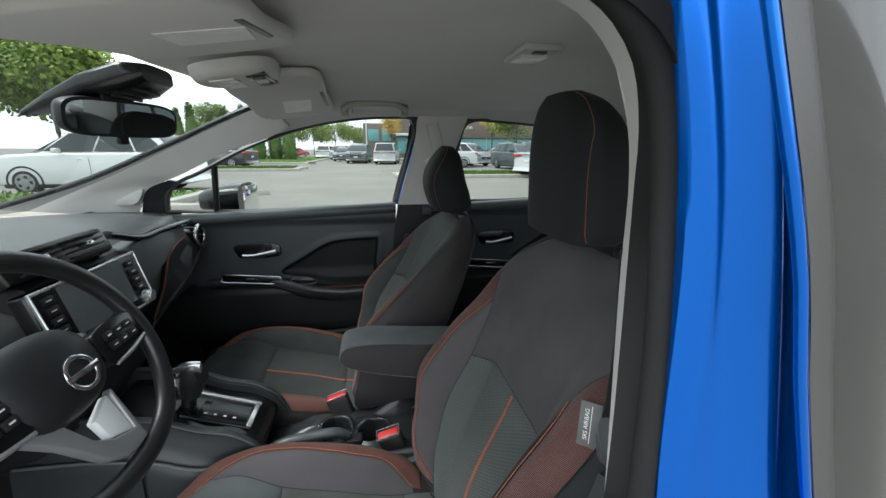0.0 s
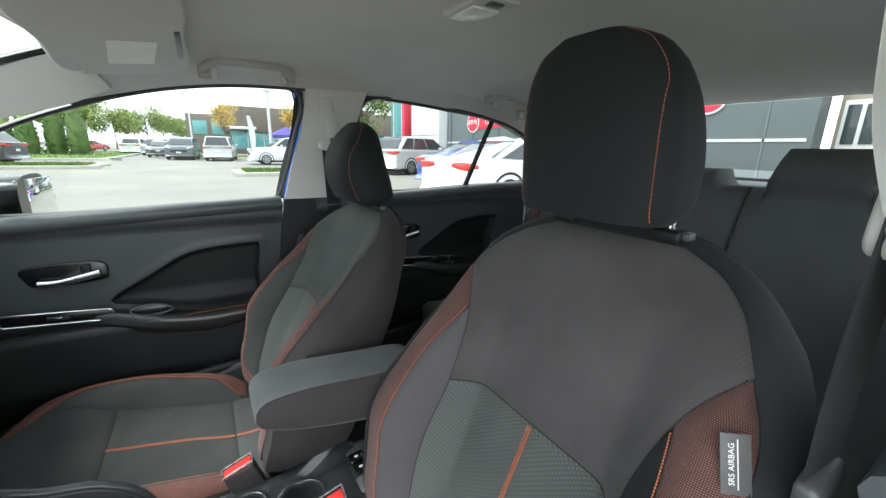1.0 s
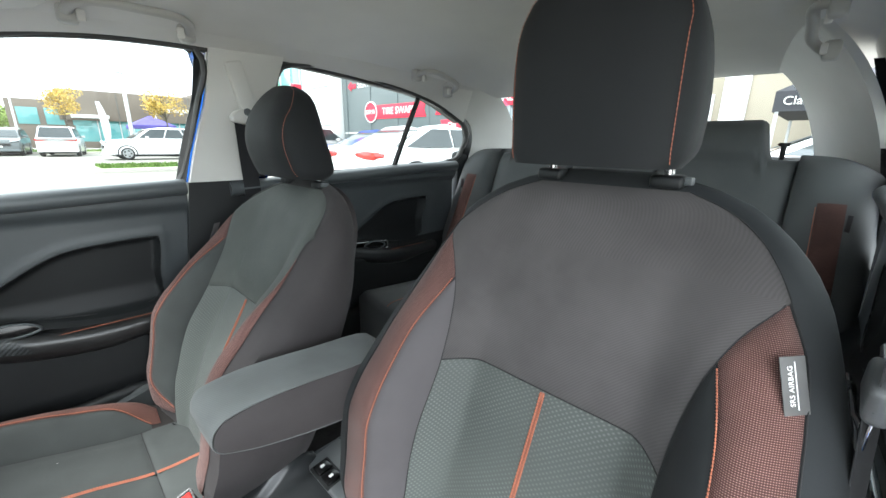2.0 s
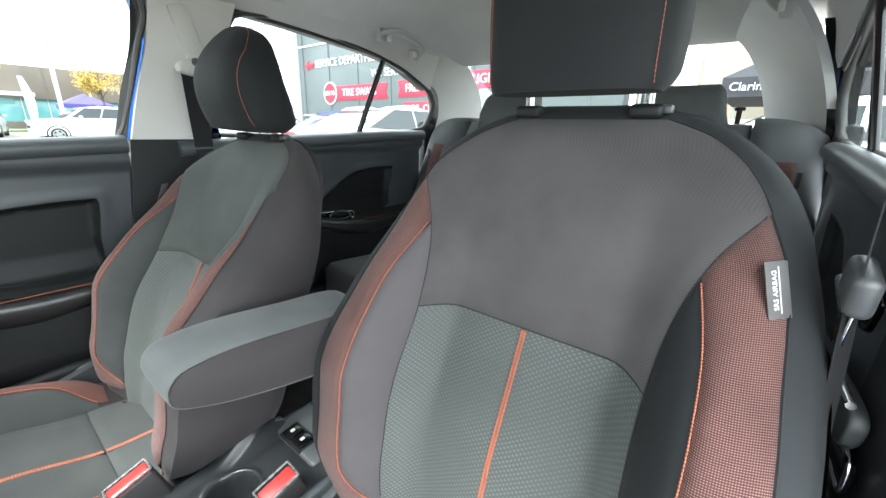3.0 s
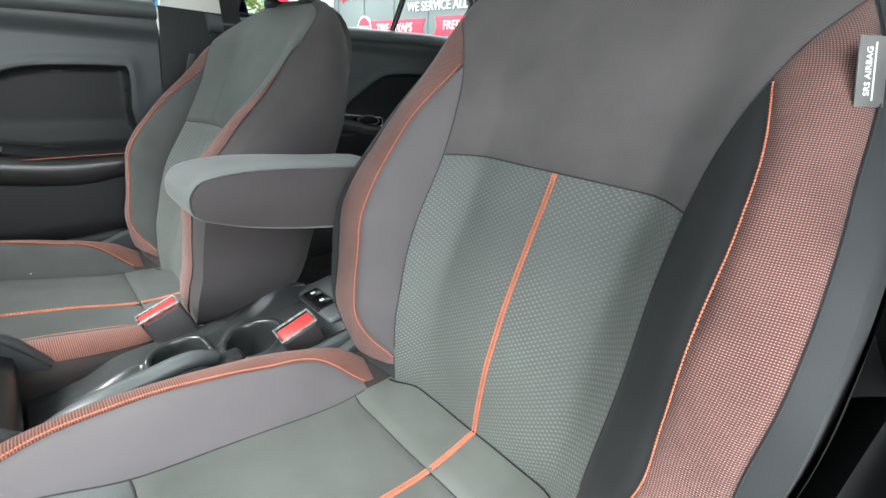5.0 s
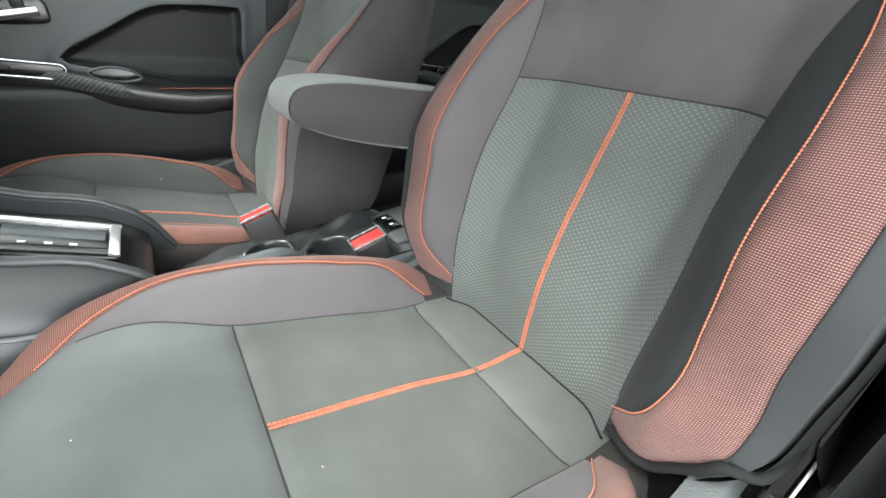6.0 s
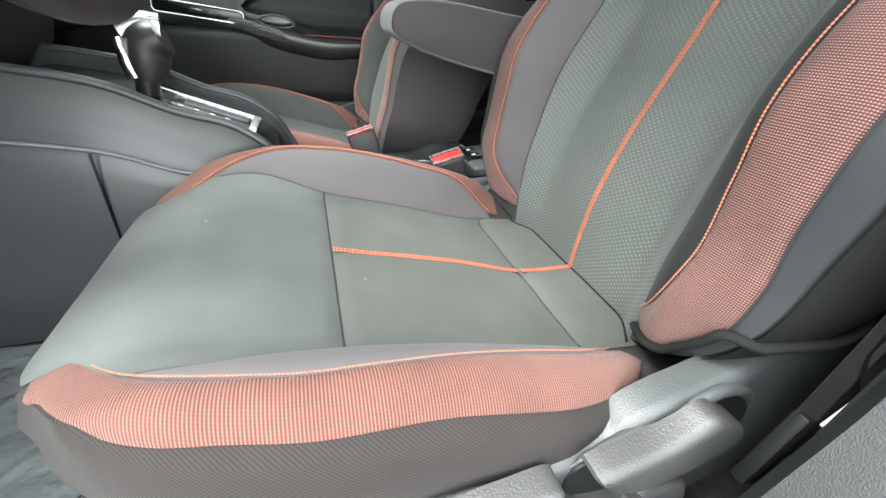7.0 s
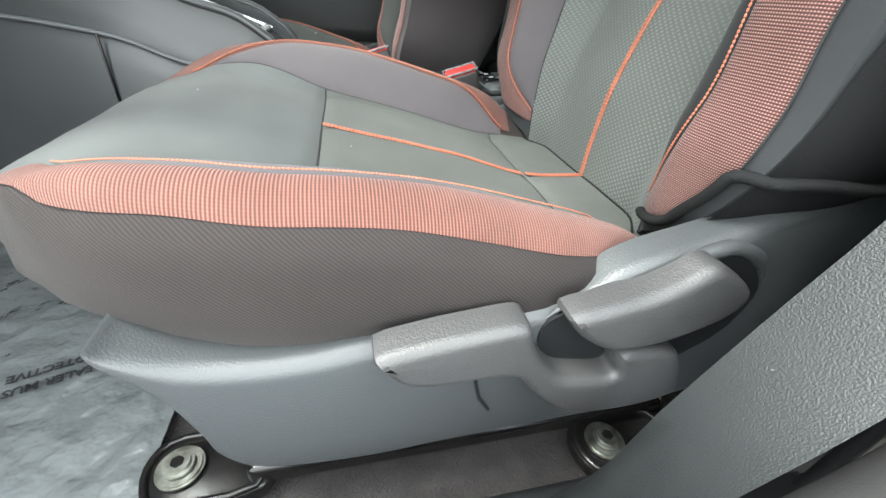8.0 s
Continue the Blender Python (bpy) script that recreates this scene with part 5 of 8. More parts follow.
# ---- doors ----
def door(name, base, sg, mx, label, sill, glass_poly, dz=0.0):
    """A door's inner panel with armrest, pull recess, handle and window. mx maps the front door's lengths to this one's."""
    dr = thing(name, base, label, "door", "car doors")
    Y = lambda y: sg * y

    def pts(seq, y):
        return [(mx(x), Y(y), z + dz) for x, z in seq]

    x0, x1 = -0.86, 0.045
    recess = [Vector(q) for q in smooth_poly([(-0.43, 0.715), (-0.33, 0.780), (-0.235, 0.832), (-0.15, 0.845), (-0.045, 0.848), (-0.030, 0.838), (-0.042, 0.75), (-0.056, 0.668), (-0.20, 0.664), (-0.34, 0.690)], 3)]

    def inside(q):
        """Distance from the recess's edge, positive within it."""
        best, odd = 9.0, False
        for a, b in zip(recess, recess[1:] + recess[:1]):
            ab = b - a
            t = min(1.0, max(0.0, (q - a).dot(ab) / ab.length_squared))
            best = min(best, (q - a - ab * t).length)
            if (a.y > q.y) != (b.y > q.y) and q.x < a.x + (q.y - a.y) / (b.y - a.y) * ab.x:
                odd = not odd
        return best if odd else -best

    def depth(x, z, d):
        top = 0.950 + 0.034 * (x - x0) / (x1 - x0)
        y = 0.690
        y -= 0.020 * ss((z - 0.905) / 0.03) * ss((top + 0.012 - z) / 0.012 + 0.25)
        y -= 0.040 * ss((0.680 - z) / 0.045) * ss((z - 0.40) / 0.10)
        y += 0.018 * ss((0.46 - z) / 0.1)
        y -= 0.003 * math.exp(-((d + 0.007) / 0.012) ** 2)
        return y + 0.013 * ss(d / 0.011) * ss((z - 0.66) / 0.07)

    nu, nv = 130, 110
    verts, kind = [], []
    for v in lin(0, 1, nv):
        for u in lin(0, 1, nu):
            x = x0 + (x1 - x0) * u
            z = 0.30 + (0.650 + 0.034 * u) * v
            q = Vector((x, z))
            d = inside(q) if -0.46 < x and 0.64 < z < 0.87 else -9.0
            if abs(d) < 0.0040:
                e = 0.001
                g = Vector((inside(q + Vector((e, 0))) - d, inside(q + Vector((0, e))) - d)) / e
                q, d = q - g * d, 0.0
            verts.append((mx(q.x), Y(depth(q.x, q.y, d)), q.y + dz))
            kind.append((d, q.y))
    faces = {"inner_panel": [], "pull_recess": [], "lower_panel": []}
    for j in range(nv - 1):
        for i in range(nu - 1):
            f = (j * nu + i, j * nu + i + 1, (j + 1) * nu + i + 1, (j + 1) * nu + i)
            ds = sum(kind[k][0] for k in f) / 4
            faces["pull_recess" if ds > 0.0002 else "lower_panel" if kind[f[0]][1] < 0.672 else "inner_panel"].append(f)
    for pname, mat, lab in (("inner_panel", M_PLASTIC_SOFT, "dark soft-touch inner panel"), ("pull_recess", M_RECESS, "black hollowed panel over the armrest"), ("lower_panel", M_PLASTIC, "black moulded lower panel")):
        used = sorted({k for f in faces[pname] for k in f})
        at = {k: i for i, k in enumerate(used)}
        me = data_from(pname, [verts[k] for k in used], [tuple(at[k] for k in f) for f in faces[pname]])
        part(pname, me, mat, dr, lab)
    part("panel_back", box("panel_back", (abs(mx(x1) - mx(x0)), 0.012, 0.64), (mx((x0 + x1) / 2), Y(0.735), 0.62 + dz), 0.004), M_PLASTIC, dr)
    part("upper_pad", tube("upper_pad", [(mx(x), Y(0.676), 0.938 + 0.036 * (x - x0) / (x1 - x0) + dz) for x in lin(x0, x1, 20)], 0.026, 0.022, 12), M_PLASTIC_GREY, dr, "grey padded sill top")
    rim = [(q.x, q.y) for q in recess if q.y > 0.70]
    part("recess_edge", tube("recess_edge", curve_pts([(mx(x), Y(depth(x, z, 0.0) - 0.001), z + dz) for x, z in rim], 60), 0.0014, sides=8), M_PLASTIC, dr)
    # armrest shelf
    rest = []
    for t in lin(0, 1, 30):
        x = -0.70 + 0.675 * t
        zt = 0.700 - 0.048 * ss((t - 0.25) / 0.55)
        deep = 0.030 + 0.035 * ss((t - 0.3) / 0.3)
        zb = zt - 0.045 - 0.030 * ss((t - 0.2) / 0.3) + 0.02 * ss((t - 0.75) / 0.25)
        rest.append([Vector((mx(x), Y(0.694 - deep * c), (zt + zb) / 2 + dz + (zt - zb) / 2 * s)) for c, s in [(0, 1), (0.5, 1.0), (0.8, 0.93), (0.95, 0.75), (1.0, 0.45), (0.97, 0.0), (0.85, -0.5), (0.55, -0.9), (0, -1)]])
    part("armrest_shelf", loft("armrest_shelf", rest, False, False), M_LEATHER, dr, "black padded door armrest")
    def strip(u, v):
        t = (0.0 + 0.535 * u) + 0.05 * u * v
        i = min(28, int(t * 29))
        row = [rest[i][k].lerp(rest[i + 1][k], t * 29 - i) for k in (2, 3, 4, 5)]
        w = v * 3
        j = min(2, int(w))
        return row[j].lerp(row[j + 1], w - j) + Vector((0, -sg * 0.0016, 0))
    part("weave_strip", sheet("weave_strip", strip, 40, 10), M_WEAVE, dr, "black carbon-weave strip under the switches")
    part("armrest_stitch", beads("armrest_stitch", [(mx(x), Y(0.640), 0.6555 + dz) for x in lin(-0.27, -0.06, 30)], 0.005, 0.0011), M_STITCH, dr)
    frame_m = Matrix.Translation((mx(-0.535), Y(0.6605), 0.697 + dz)) @ Matrix.Rotation(radians(5), 4, "Y")
    w, h = 0.112 * abs(mx(1) - mx(0)), 0.016
    loop = []
    for cxx, czz, a0 in ((w - 0.01, h - 0.01, 0), (-w + 0.01, h - 0.01, 90), (-w + 0.01, -h + 0.01, 180), (w - 0.01, -h + 0.01, 270)):
        loop += [frame_m @ Vector((cxx + 0.01 * math.cos(radians(a0 + q)), 0, czz + 0.01 * math.sin(radians(a0 + q)))) for q in (0, 30, 60, 90)]
    part("switch_frame", tube("switch_frame", loop, 0.0030, sides=8, closed=True, up=(0, 1, 0)), M_CHROME, dr, "chrome switch surround")
    plate = part("switch_plate", box("switch_plate", (2 * w - 0.006, 0.006, 2 * h - 0.006), bevel=0.002, m=frame_m @ Matrix.Translation((0, sg * 0.003, 0))), M_GLOSS, dr)
    part("window_switch", box("window_switch", (0.045, 0.008, 0.010), bevel=0.002, m=frame_m @ Matrix.Translation((0.0, -sg * 0.002, 0.001))), M_PLASTIC, plate)
    part("switch_edge", box("switch_edge", (0.028, 0.003, 0.0022), bevel=0.0008, m=frame_m @ Matrix.Translation((-0.006, -sg * 0.006, 0.004))), M_CHROME, plate)
    # cup behind the switch
    cup = smooth_poly([(-0.385, 0.690), (-0.345, 0.702), (-0.305, 0.696), (-0.285, 0.680), (-0.31, 0.671), (-0.36, 0.672)], 4)
    part("pull_cup", prism("pull_cup", [(mx(x), z + dz) for x, z in cup], "y", min(Y(0.650), Y(0.668)), max(Y(0.650), Y(0.668)), 0.004), M_GLOSS, dr)
    part("cup_lip", tube("cup_lip", [(mx(x), Y(0.648), z + dz) for x, z in cup], 0.0028, sides=8, closed=True, up=(0, 1, 0)), M_PLASTIC_GREY, dr)
    # inside handle
    bowl = smooth_poly([(-0.585, 0.835), (-0.44, 0.838), (-0.42, 0.80), (-0.44, 0.782), (-0.56, 0.778), (-0.59, 0.80)], 4)
    part("handle_bowl", prism("handle_bowl", [(mx(x), z + dz) for x, z in bowl], "y", min(Y(0.683), Y(0.70)), max(Y(0.683), Y(0.70)), 0.004), M_GLOSS, dr, "black handle recess")
    part("door_handle", tube("door_handle", curve_pts(pts([(-0.562, 0.792), (-0.53, 0.790), (-0.48, 0.798), (-0.435, 0.808)], 0.672), 14), 0.007, 0.010, 10), M_CHROME, dr, "chrome inside door handle")
    part("lock_tab", box("lock_tab", (0.022, 0.012, 0.024), (mx(-0.465), Y(0.678), 0.822 + dz), 0.004), M_PLASTIC, dr)
    # lower pocket and speaker
    pocket = smooth_poly([(-0.72, 0.40), (-0.50, 0.43), (-0.30, 0.45), (-0.10, 0.46), (-0.08, 0.36), (-0.40, 0.33), (-0.70, 0.33)], 3)
    part("door_pocket", prism("door_pocket", [(mx(x), z + dz) for x, z in pocket], "y", min(Y(0.640), Y(0.690)), max(Y(0.640), Y(0.690)), 0.012, 3), M_PLASTIC, dr, "black moulded door pocket")
    part("outer_skin", box("outer_skin", (abs(mx(x1) - mx(x0)) + 0.01, 0.06, 0.58), (mx((x0 + x1) / 2), Y(0.80), 0.60 + dz), 0.02), M_BLUE, dr, "blue painted outer skin")
    # window: frame round the glass, and the pane
    gp = [(x, Y(yy), z + 0.012 * ss((z - 1.12) / 0.08)) for x, yy, z in glass_poly]
    loop = curve_pts(gp + gp[:1], 70)[:-1]
    part("window_seal", tube("window_seal", loop, 0.007, 0.010, 8, True, up=(0, 1, 0)), M_RUBBER, dr, "black rubber window seal")
    if gp[0][0] > 0:
        part("sash_corner", tube("sash_corner", curve_pts([(x + 0.006, y - sg * 0.003, z + 0.004) for x, y, z in gp if x > 0.9], 30), lambda u: 0.012 - 0.005 * abs(2 * u - 1) ** 2, 0.008, 10, up=(0, 1, 0)), M_RUBBER, dr, "black rear corner of the window frame")
    bm_v = [Vector(p) + Vector((0, sg * 0.006, 0)) for p in loop]
    pane = bpy.data.meshes.new("pane")
    pane.from_pydata([tuple(v) for v in bm_v], [], [tuple(range(len(bm_v)))])
    part("pane", pane, M_GLASS, dr, "clear side glass").visible_shadow = False
    return dr


front_glass = [(-0.815, 0.700, 0.972), (-0.50, 0.700, 0.968), (-0.20, 0.700, 0.978), (0.040, 0.700, 0.992), (0.066, 0.690, 1.06), (0.106, 0.668, 1.19), (0.127, 0.655, 1.275), (0.112, 0.650, 1.312), (0.05, 0.648, 1.326), (-0.081, 0.648, 1.316), (-0.211, 0.650, 1.288), (-0.329, 0.655, 1.258), (-0.50, 0.662, 1.195), (-0.68, 0.674, 1.116), (-0.765, 0.682, 1.076), (-0.800, 0.690, 1.04)]
rear_glass = [(0.245, 0.700, 0.995), (0.50, 0.700, 0.992), (0.80, 0.700, 1.003), (1.08, 0.690, 1.014), (1.135, 0.685, 1.024), (1.172, 0.676, 1.075), (1.190, 0.668, 1.125), (1.170, 0.664, 1.158), (1.08, 0.658, 1.202), (0.94, 0.650, 1.247), (0.80, 0.645, 1.275), (0.639, 0.645, 1.298), (0.40, 0.645, 1.310), (0.335, 0.648, 1.295), (0.300, 0.660, 1.20)]
door("front_door", (-0.35, 0.72, 0.30), 1, lambda x: x, "closed front car door, dark inner panel and blue outside", 0.97, front_glass)
rear_map = lambda x: 0.955 + 0.93 * x if x < -0.05 else 0.955 + 0.93 * -0.05 + (x + 0.05) * 2.3
door("rear_door", (0.7, 0.72, 0.30), 1, rear_map, "closed rear car door, dark inner panel and blue outside", 0.99, rear_glass, 0.022)
near_rear = door("rear_door", (0.7, -0.72, 0.30), -1, rear_map, "closed rear car door, dark inner panel and blue outside", 0.99, rear_glass, 0.022)
for sg in (1, -1):
    setting("trim_quarter_bar", tube("quarter_bar", curve_pts([(0.785, sg * 0.694, 1.005), (0.83, sg * 0.675, 1.13), (0.885, sg * 0.652, 1.275)], 14), 0.012, 0.008, 8, up=(0, 1, 0)), M_GLOSS, "black bar in the rear door window", "trim")
bezel = part("switch_bezel", prism("switch_bezel", smooth_poly([(0.22, 0.792), (0.30, 0.788), (0.40, 0.770), (0.46, 0.752), (0.40, 0.738), (0.30, 0.742), (0.235, 0.752)], 4), "y", -0.668, -0.654, 0.004, 3), M_DECKGREY, near_rear, "grey switch bezel")
part("switch_well", prism("switch_well", smooth_poly([(0.285, 0.768), (0.33, 0.776), (0.375, 0.766), (0.365, 0.752), (0.32, 0.749)], 4), "y", -0.656, -0.652, 0.0015), M_GLOSS, bezel)
part("bezel_edge", tube("bezel_edge", curve_pts([(0.225, -0.653, 0.800), (0.31, -0.651, 0.796), (0.41, -0.651, 0.778), (0.47, -0.653, 0.758)], 20), 0.004, sides=8), M_CHROME, near_rear, "chrome bezel edge")
# sash of the rear door beside the pillar, seen from outside
sash_x = spline([(0.80, 0.250), (0.93, 0.215), (1.02, 0.190), (1.09, 0.168), (1.17, 0.146), (1.21, 0.130), (1.26, 0.112), (1.36, 0.072)])
sash_y = spline([(0.80, 0.800), (1.0, 0.793), (1.20, 0.790), (1.36, 0.782)])
SASH = lin(0.80, 1.36, 14)
setting("trim_rear_door_seal", ruled("rear_seal", [(sash_x(z) + 0.001, -sash_y(z) + 0.001, z) for z in SASH], [(sash_x(z) + 0.019, -sash_y(z) + 0.004, z) for z in SASH], (0.006, 0.005, 0), 20), M_SEALGREY, "grey rubber strip along the rear door sash", "trim")
bow = lambda u: 0.012 * math.sin(math.pi * min(1.0, u * 3.0) / 2)
setting("trim_rear_door_sash", grid("rear_sash", lambda u, v: (sash_x(0.80 + 0.56 * v) + 0.021 + 0.085 * u, -sash_y(0.80 + 0.56 * v) + 0.006 - bow(u) + 0.006 * u, 0.80 + 0.56 * v), 30, 16, True, (0.004, 0.008, 0)), M_BLACKPAINT, "black satin rear door sash", "trim")
setting("trim_rear_door_edge", tube("rear_edge", curve_pts([(sash_x(z) - 0.002, -sash_y(z) + 0.003, z) for z in SASH], 24), 0.0028, sides=8), M_BLUE, "thin blue painted door edge", "trim")
# front door quarter bar and door mirror
setting("trim_mirror_bar", tube("mirror_bar", [(-0.645, 0.702, 0.965), (-0.634, 0.692, 1.06), (-0.622, 0.676, 1.145)], 0.012, 0.012, 8, up=(0, 1, 0)), M_GLOSS, "black bar at the front quarter window", "trim")
dm = thing("door_mirror", (-0.66, 0.95, 1.03), "black door mirror on the far side of the car", "mirror")
rings = []
for t in lin(0, 1, 14):
    g = math.sin(math.pi * (0.08 + 0.42 * t)) ** 0.5
    rings.append([Vector((-0.770 + 0.175 * t, 0.925 + 0.122 * g * math.copysign(abs(math.cos(a)) ** 0.6, math.cos(a)), 0.987 + 0.074 * g * math.copysign(abs(math.sin(a)) ** 0.6, math.sin(a)))) for a in (2 * math.pi * k / 28 for k in range(28))])
part("mirror_housing", loft("mirror_housing", rings), M_GLOSS, dm, "glossy black housing")
part("mirror_glass", box("mirror_glass", (0.004, 0.212, 0.122), bevel=0.0015, m=Matrix.Translation((-0.5915, 0.925, 0.987)) @ Matrix.Rotation(radians(-6), 4, "Z")), M_MIRROR, dm, "mirror glass")
part("mirror_foot", box("mirror_foot", (0.06, 0.16, 0.03), (-0.68, 0.80, 0.945), 0.01), M_GLOSS, dm)


# ---- dashboard ----
dash = thing("dashboard", (-0.9, 0, 0.7), "dark moulded dashboard with round silver end vent", "dashboard")
PROFILE = [(-1.30, 0.985), (-1.05, 0.995), (-0.86, 0.990), (-0.78, 0.975), (-0.745, 0.950), (-0.735, 0.925), (-0.700, 0.905), (-0.675, 0.860), (-0.685, 0.800), (-0.720, 0.740), (-0.745, 0.690), (-0.80, 0.650), (-0.95, 0.62)]
rings = []
for y in lin(-0.68, 0.68, 56):
    mid = math.exp(-((y / 0.21) ** 2))
    cluster = math.exp(-(((y + 0.36) / 0.17) ** 4))
    end = ss((abs(y) - 0.50) / 0.2)
    row = []
    for k, (x, z) in enumerate(PROFILE):
        t = k / (len(PROFILE) - 1)
        bulge = math.exp(-(((t - 0.58) / 0.22) ** 2))
        row.append(Vector((x + 0.045 * mid * bulge - 0.07 * end * bulge, y, z + 0.025 * cluster * math.exp(-(((t - 0.32) / 0.14) ** 2)) - 0.02 * end * (1 - t))))
    rings.append(row)
part("dash_top", loft("dash_top", rings, False, False), M_DASH, dash, "dark soft-touch dashboard moulding")
STITCH_LINE = [(-0.700, 0.555, 0.905), (-0.668, 0.400, 0.908), (-0.655, 0.318, 0.888), (-0.668, 0.285, 0.800), (-0.682, 0.251, 0.735), (-0.69, 0.23, 0.69)]
LOWER_LINE = [(-0.690, 0.620, 0.842), (-0.688, 0.510, 0.786), (-0.684, 0.400, 0.757), (-0.690, 0.330, 0.732), (-0.705, 0.275, 0.700), (-0.715, 0.24, 0.67)]
part("dash_stitch", beads("dash_stitch", [p + Vector((0.004, 0, 0.001)) for p in curve_pts(STITCH_LINE, 70)], 0.0055, 0.0012), M_STITCH, dash)
part("knee_pad", ruled("knee_pad", STITCH_LINE, LOWER_LINE, (-0.05, 0.02, -0.005), 30), M_LEATHER, dash, "black padded lower dashboard panel")
part("knee_lip", tube("knee_lip", curve_pts([(x + 0.002, y, z) for x, y, z in LOWER_LINE], 30), 0.007, sides=8), M_PLASTIC, dash)
part("upper_fascia", ruled("upper_fascia", [(-0.712, 0.56, 0.952), (-0.690, 0.40, 0.957), (-0.672, 0.26, 0.962), (-0.645, 0.12, 0.962)], STITCH_LINE[:3] + [(-0.635, 0.15, 0.85)], (-0.05, 0, 0), 24), M_PLASTIC_SOFT, dash, "dark smooth dashboard face")
part("shelf_edge", tube("shelf_edge", curve_pts([(-0.715, 0.62, 0.945), (-0.700, 0.50, 0.954), (-0.690, 0.36, 0.962), (-0.675, 0.24, 0.968), (-0.668, 0.10, 1.005)], 26), 0.013, 0.010, 10), M_GLOSS, dash, "black crease under the dashboard top")
part("centre_fascia", prism("centre_fascia", smooth_poly([(-0.66, 0.96), (-0.655, 0.84), (-0.645, 0.74), (-0.66, 0.66), (-0.72, 0.60), (-0.90, 0.60), (-0.90, 0.95)], 2), "y", -0.155, 0.145, 0.01), M_PLASTIC, dash, "black centre fascia")
vent = part("round_vent", disc("round_vent", 0.034, 0.06, "x", 36, 0.004, (-0.722, 0.625, 0.893)), M_GLOSS, dash, "round air vent")
part("vent_ring", ring("vent_ring", 0.036, 0.0080, Matrix.Translation((-0.686, 0.625, 0.893)) @ Matrix.Rotation(radians(90), 4, "Y"), 40, 10), M_CHROME, vent, "silver vent ring")
for k in range(4):
    part("vent_slat", box("vent_slat", (0.012, 0.060, 0.003), (-0.690, 0.625, 0.875 + 0.012 * k), 0.001), M_PLASTIC, vent)
# centre vents
cv = part("centre_vent", box("centre_vent", (0.06, 0.275, 0.058), bevel=0.010, m=Matrix.Translation((-0.678, -0.062, 0.992)) @ Matrix.Rotation(radians(-25), 4, "Y")), M_GLOSS, dash, "slatted centre air vents")
for k in range(4):
    for q in (-0.060, 0.060):
        part("vent_slat", box("vent_slat", (0.012, 0.105, 0.004), bevel=0.0012, m=Matrix.Translation((-0.678, -0.062 + q, 0.992)) @ Matrix.Rotation(radians(-25), 4, "Y") @ Matrix.Translation((0.032, 0, -0.018 + 0.012 * k))), M_PLASTIC, cv)
for q in (-0.060, 0.060):
    part("vent_tab", box("vent_tab", (0.012, 0.018, 0.010), bevel=0.002, m=Matrix.Translation((-0.678, -0.062 + q, 0.992)) @ Matrix.Rotation(radians(-25), 4, "Y") @ Matrix.Translation((0.040, 0, 0.0))), M_CHROME, cv)
# display
dm_ = Matrix.Translation((-0.634, -0.036, 0.892)) @ Matrix.Rotation(radians(-14), 4, "Y")
disp = part("display", box("display", (0.035, 0.310, 0.132), bevel=0.008, seg=3, m=dm_), M_GLOSS, dash, "centre display with buttons")
part("display_frame", tube("display_frame", [dm_ @ Vector((0.0185, y, z)) for y, z in smooth_poly([(-0.152, -0.062), (0.152, -0.062), (0.152, 0.062), (-0.152, 0.062)], 1)], 0.004, sides=8, closed=True, up=(1, 0, 0)), M_SILVER, disp, "silver surround")
part("screen", box("screen", (0.002, 0.185, 0.100), m=dm_ @ Matrix.Translation((0.0185, 0.0, 0.008))), M_SCREEN, disp, "dark display glass")
for k in range(4):
    for q in (-0.122, 0.122):
        part("button", box("button", (0.005, 0.028, 0.014), bevel=0.0015, m=dm_ @ Matrix.Translation((0.0188, q, 0.042 - 0.020 * k))), M_PLASTIC, disp)
        part("button_mark", box("button_mark", (0.0006, 0.012, 0.002), m=dm_ @ Matrix.Translation((0.0216, q, 0.042 - 0.020 * k))), M_WHITETEXT, disp)
for q in (-0.120, 0.120):
    part("knob", disc("knob", 0.015, 0.022, "x", 28, 0.003, tuple(dm_ @ Vector((0.028, q, -0.046)))), M_SILVER, disp, "silver knob")
for k in range(3):
    dial = part("climate_dial", disc("climate_dial", 0.024, 0.02, "x", 32, 0.003, (-0.640, -0.085 + 0.085 * k, 0.765)), M_GLOSS, dash, "climate dial")
    part("dial_ring", ring("dial_ring", 0.024, 0.0028, Matrix.Translation((-0.629, -0.085 + 0.085 * k, 0.765)) @ Matrix.Rotation(radians(90), 4, "Y"), 32, 8), M_CHROME, dial)

# ---- steering wheel ----
SW = Matrix.Translation((-0.485, -0.35, 0.885)) @ Matrix.Rotation(radians(66), 4, "Y")
wheel = thing("steering_wheel", SW, "black leather steering wheel with silver lower spoke", "steering wheel")
rim_pts = []
for i in range(64):
    a = 2 * math.pi * i / 64
    flat = 1 - 0.07 * max(0, math.cos(a)) ** 6
    rim_pts.append((0.186 * math.cos(a) * flat, 0.186 * math.sin(a), 0))
part("rim", tube("rim", rim_pts, 0.0165, 0.0145, 14, True), M_LEATHER, wheel, "black stitched leather rim", False)
part("rim_stitch", beads("rim_stitch", [(0.171 * math.cos(a), 0.171 * math.sin(a), 0.003) for a in lin(0.35, 2.79, 80)], 0.0055, 0.0012), M_SEAM, wheel, "", False)
part("rim_stitch", beads("rim_stitch", [(0.171 * math.cos(a), 0.171 * math.sin(a), 0.003) for a in lin(3.49, 5.93, 80)], 0.0055, 0.0012), M_SEAM, wheel, "", False)
rings = []
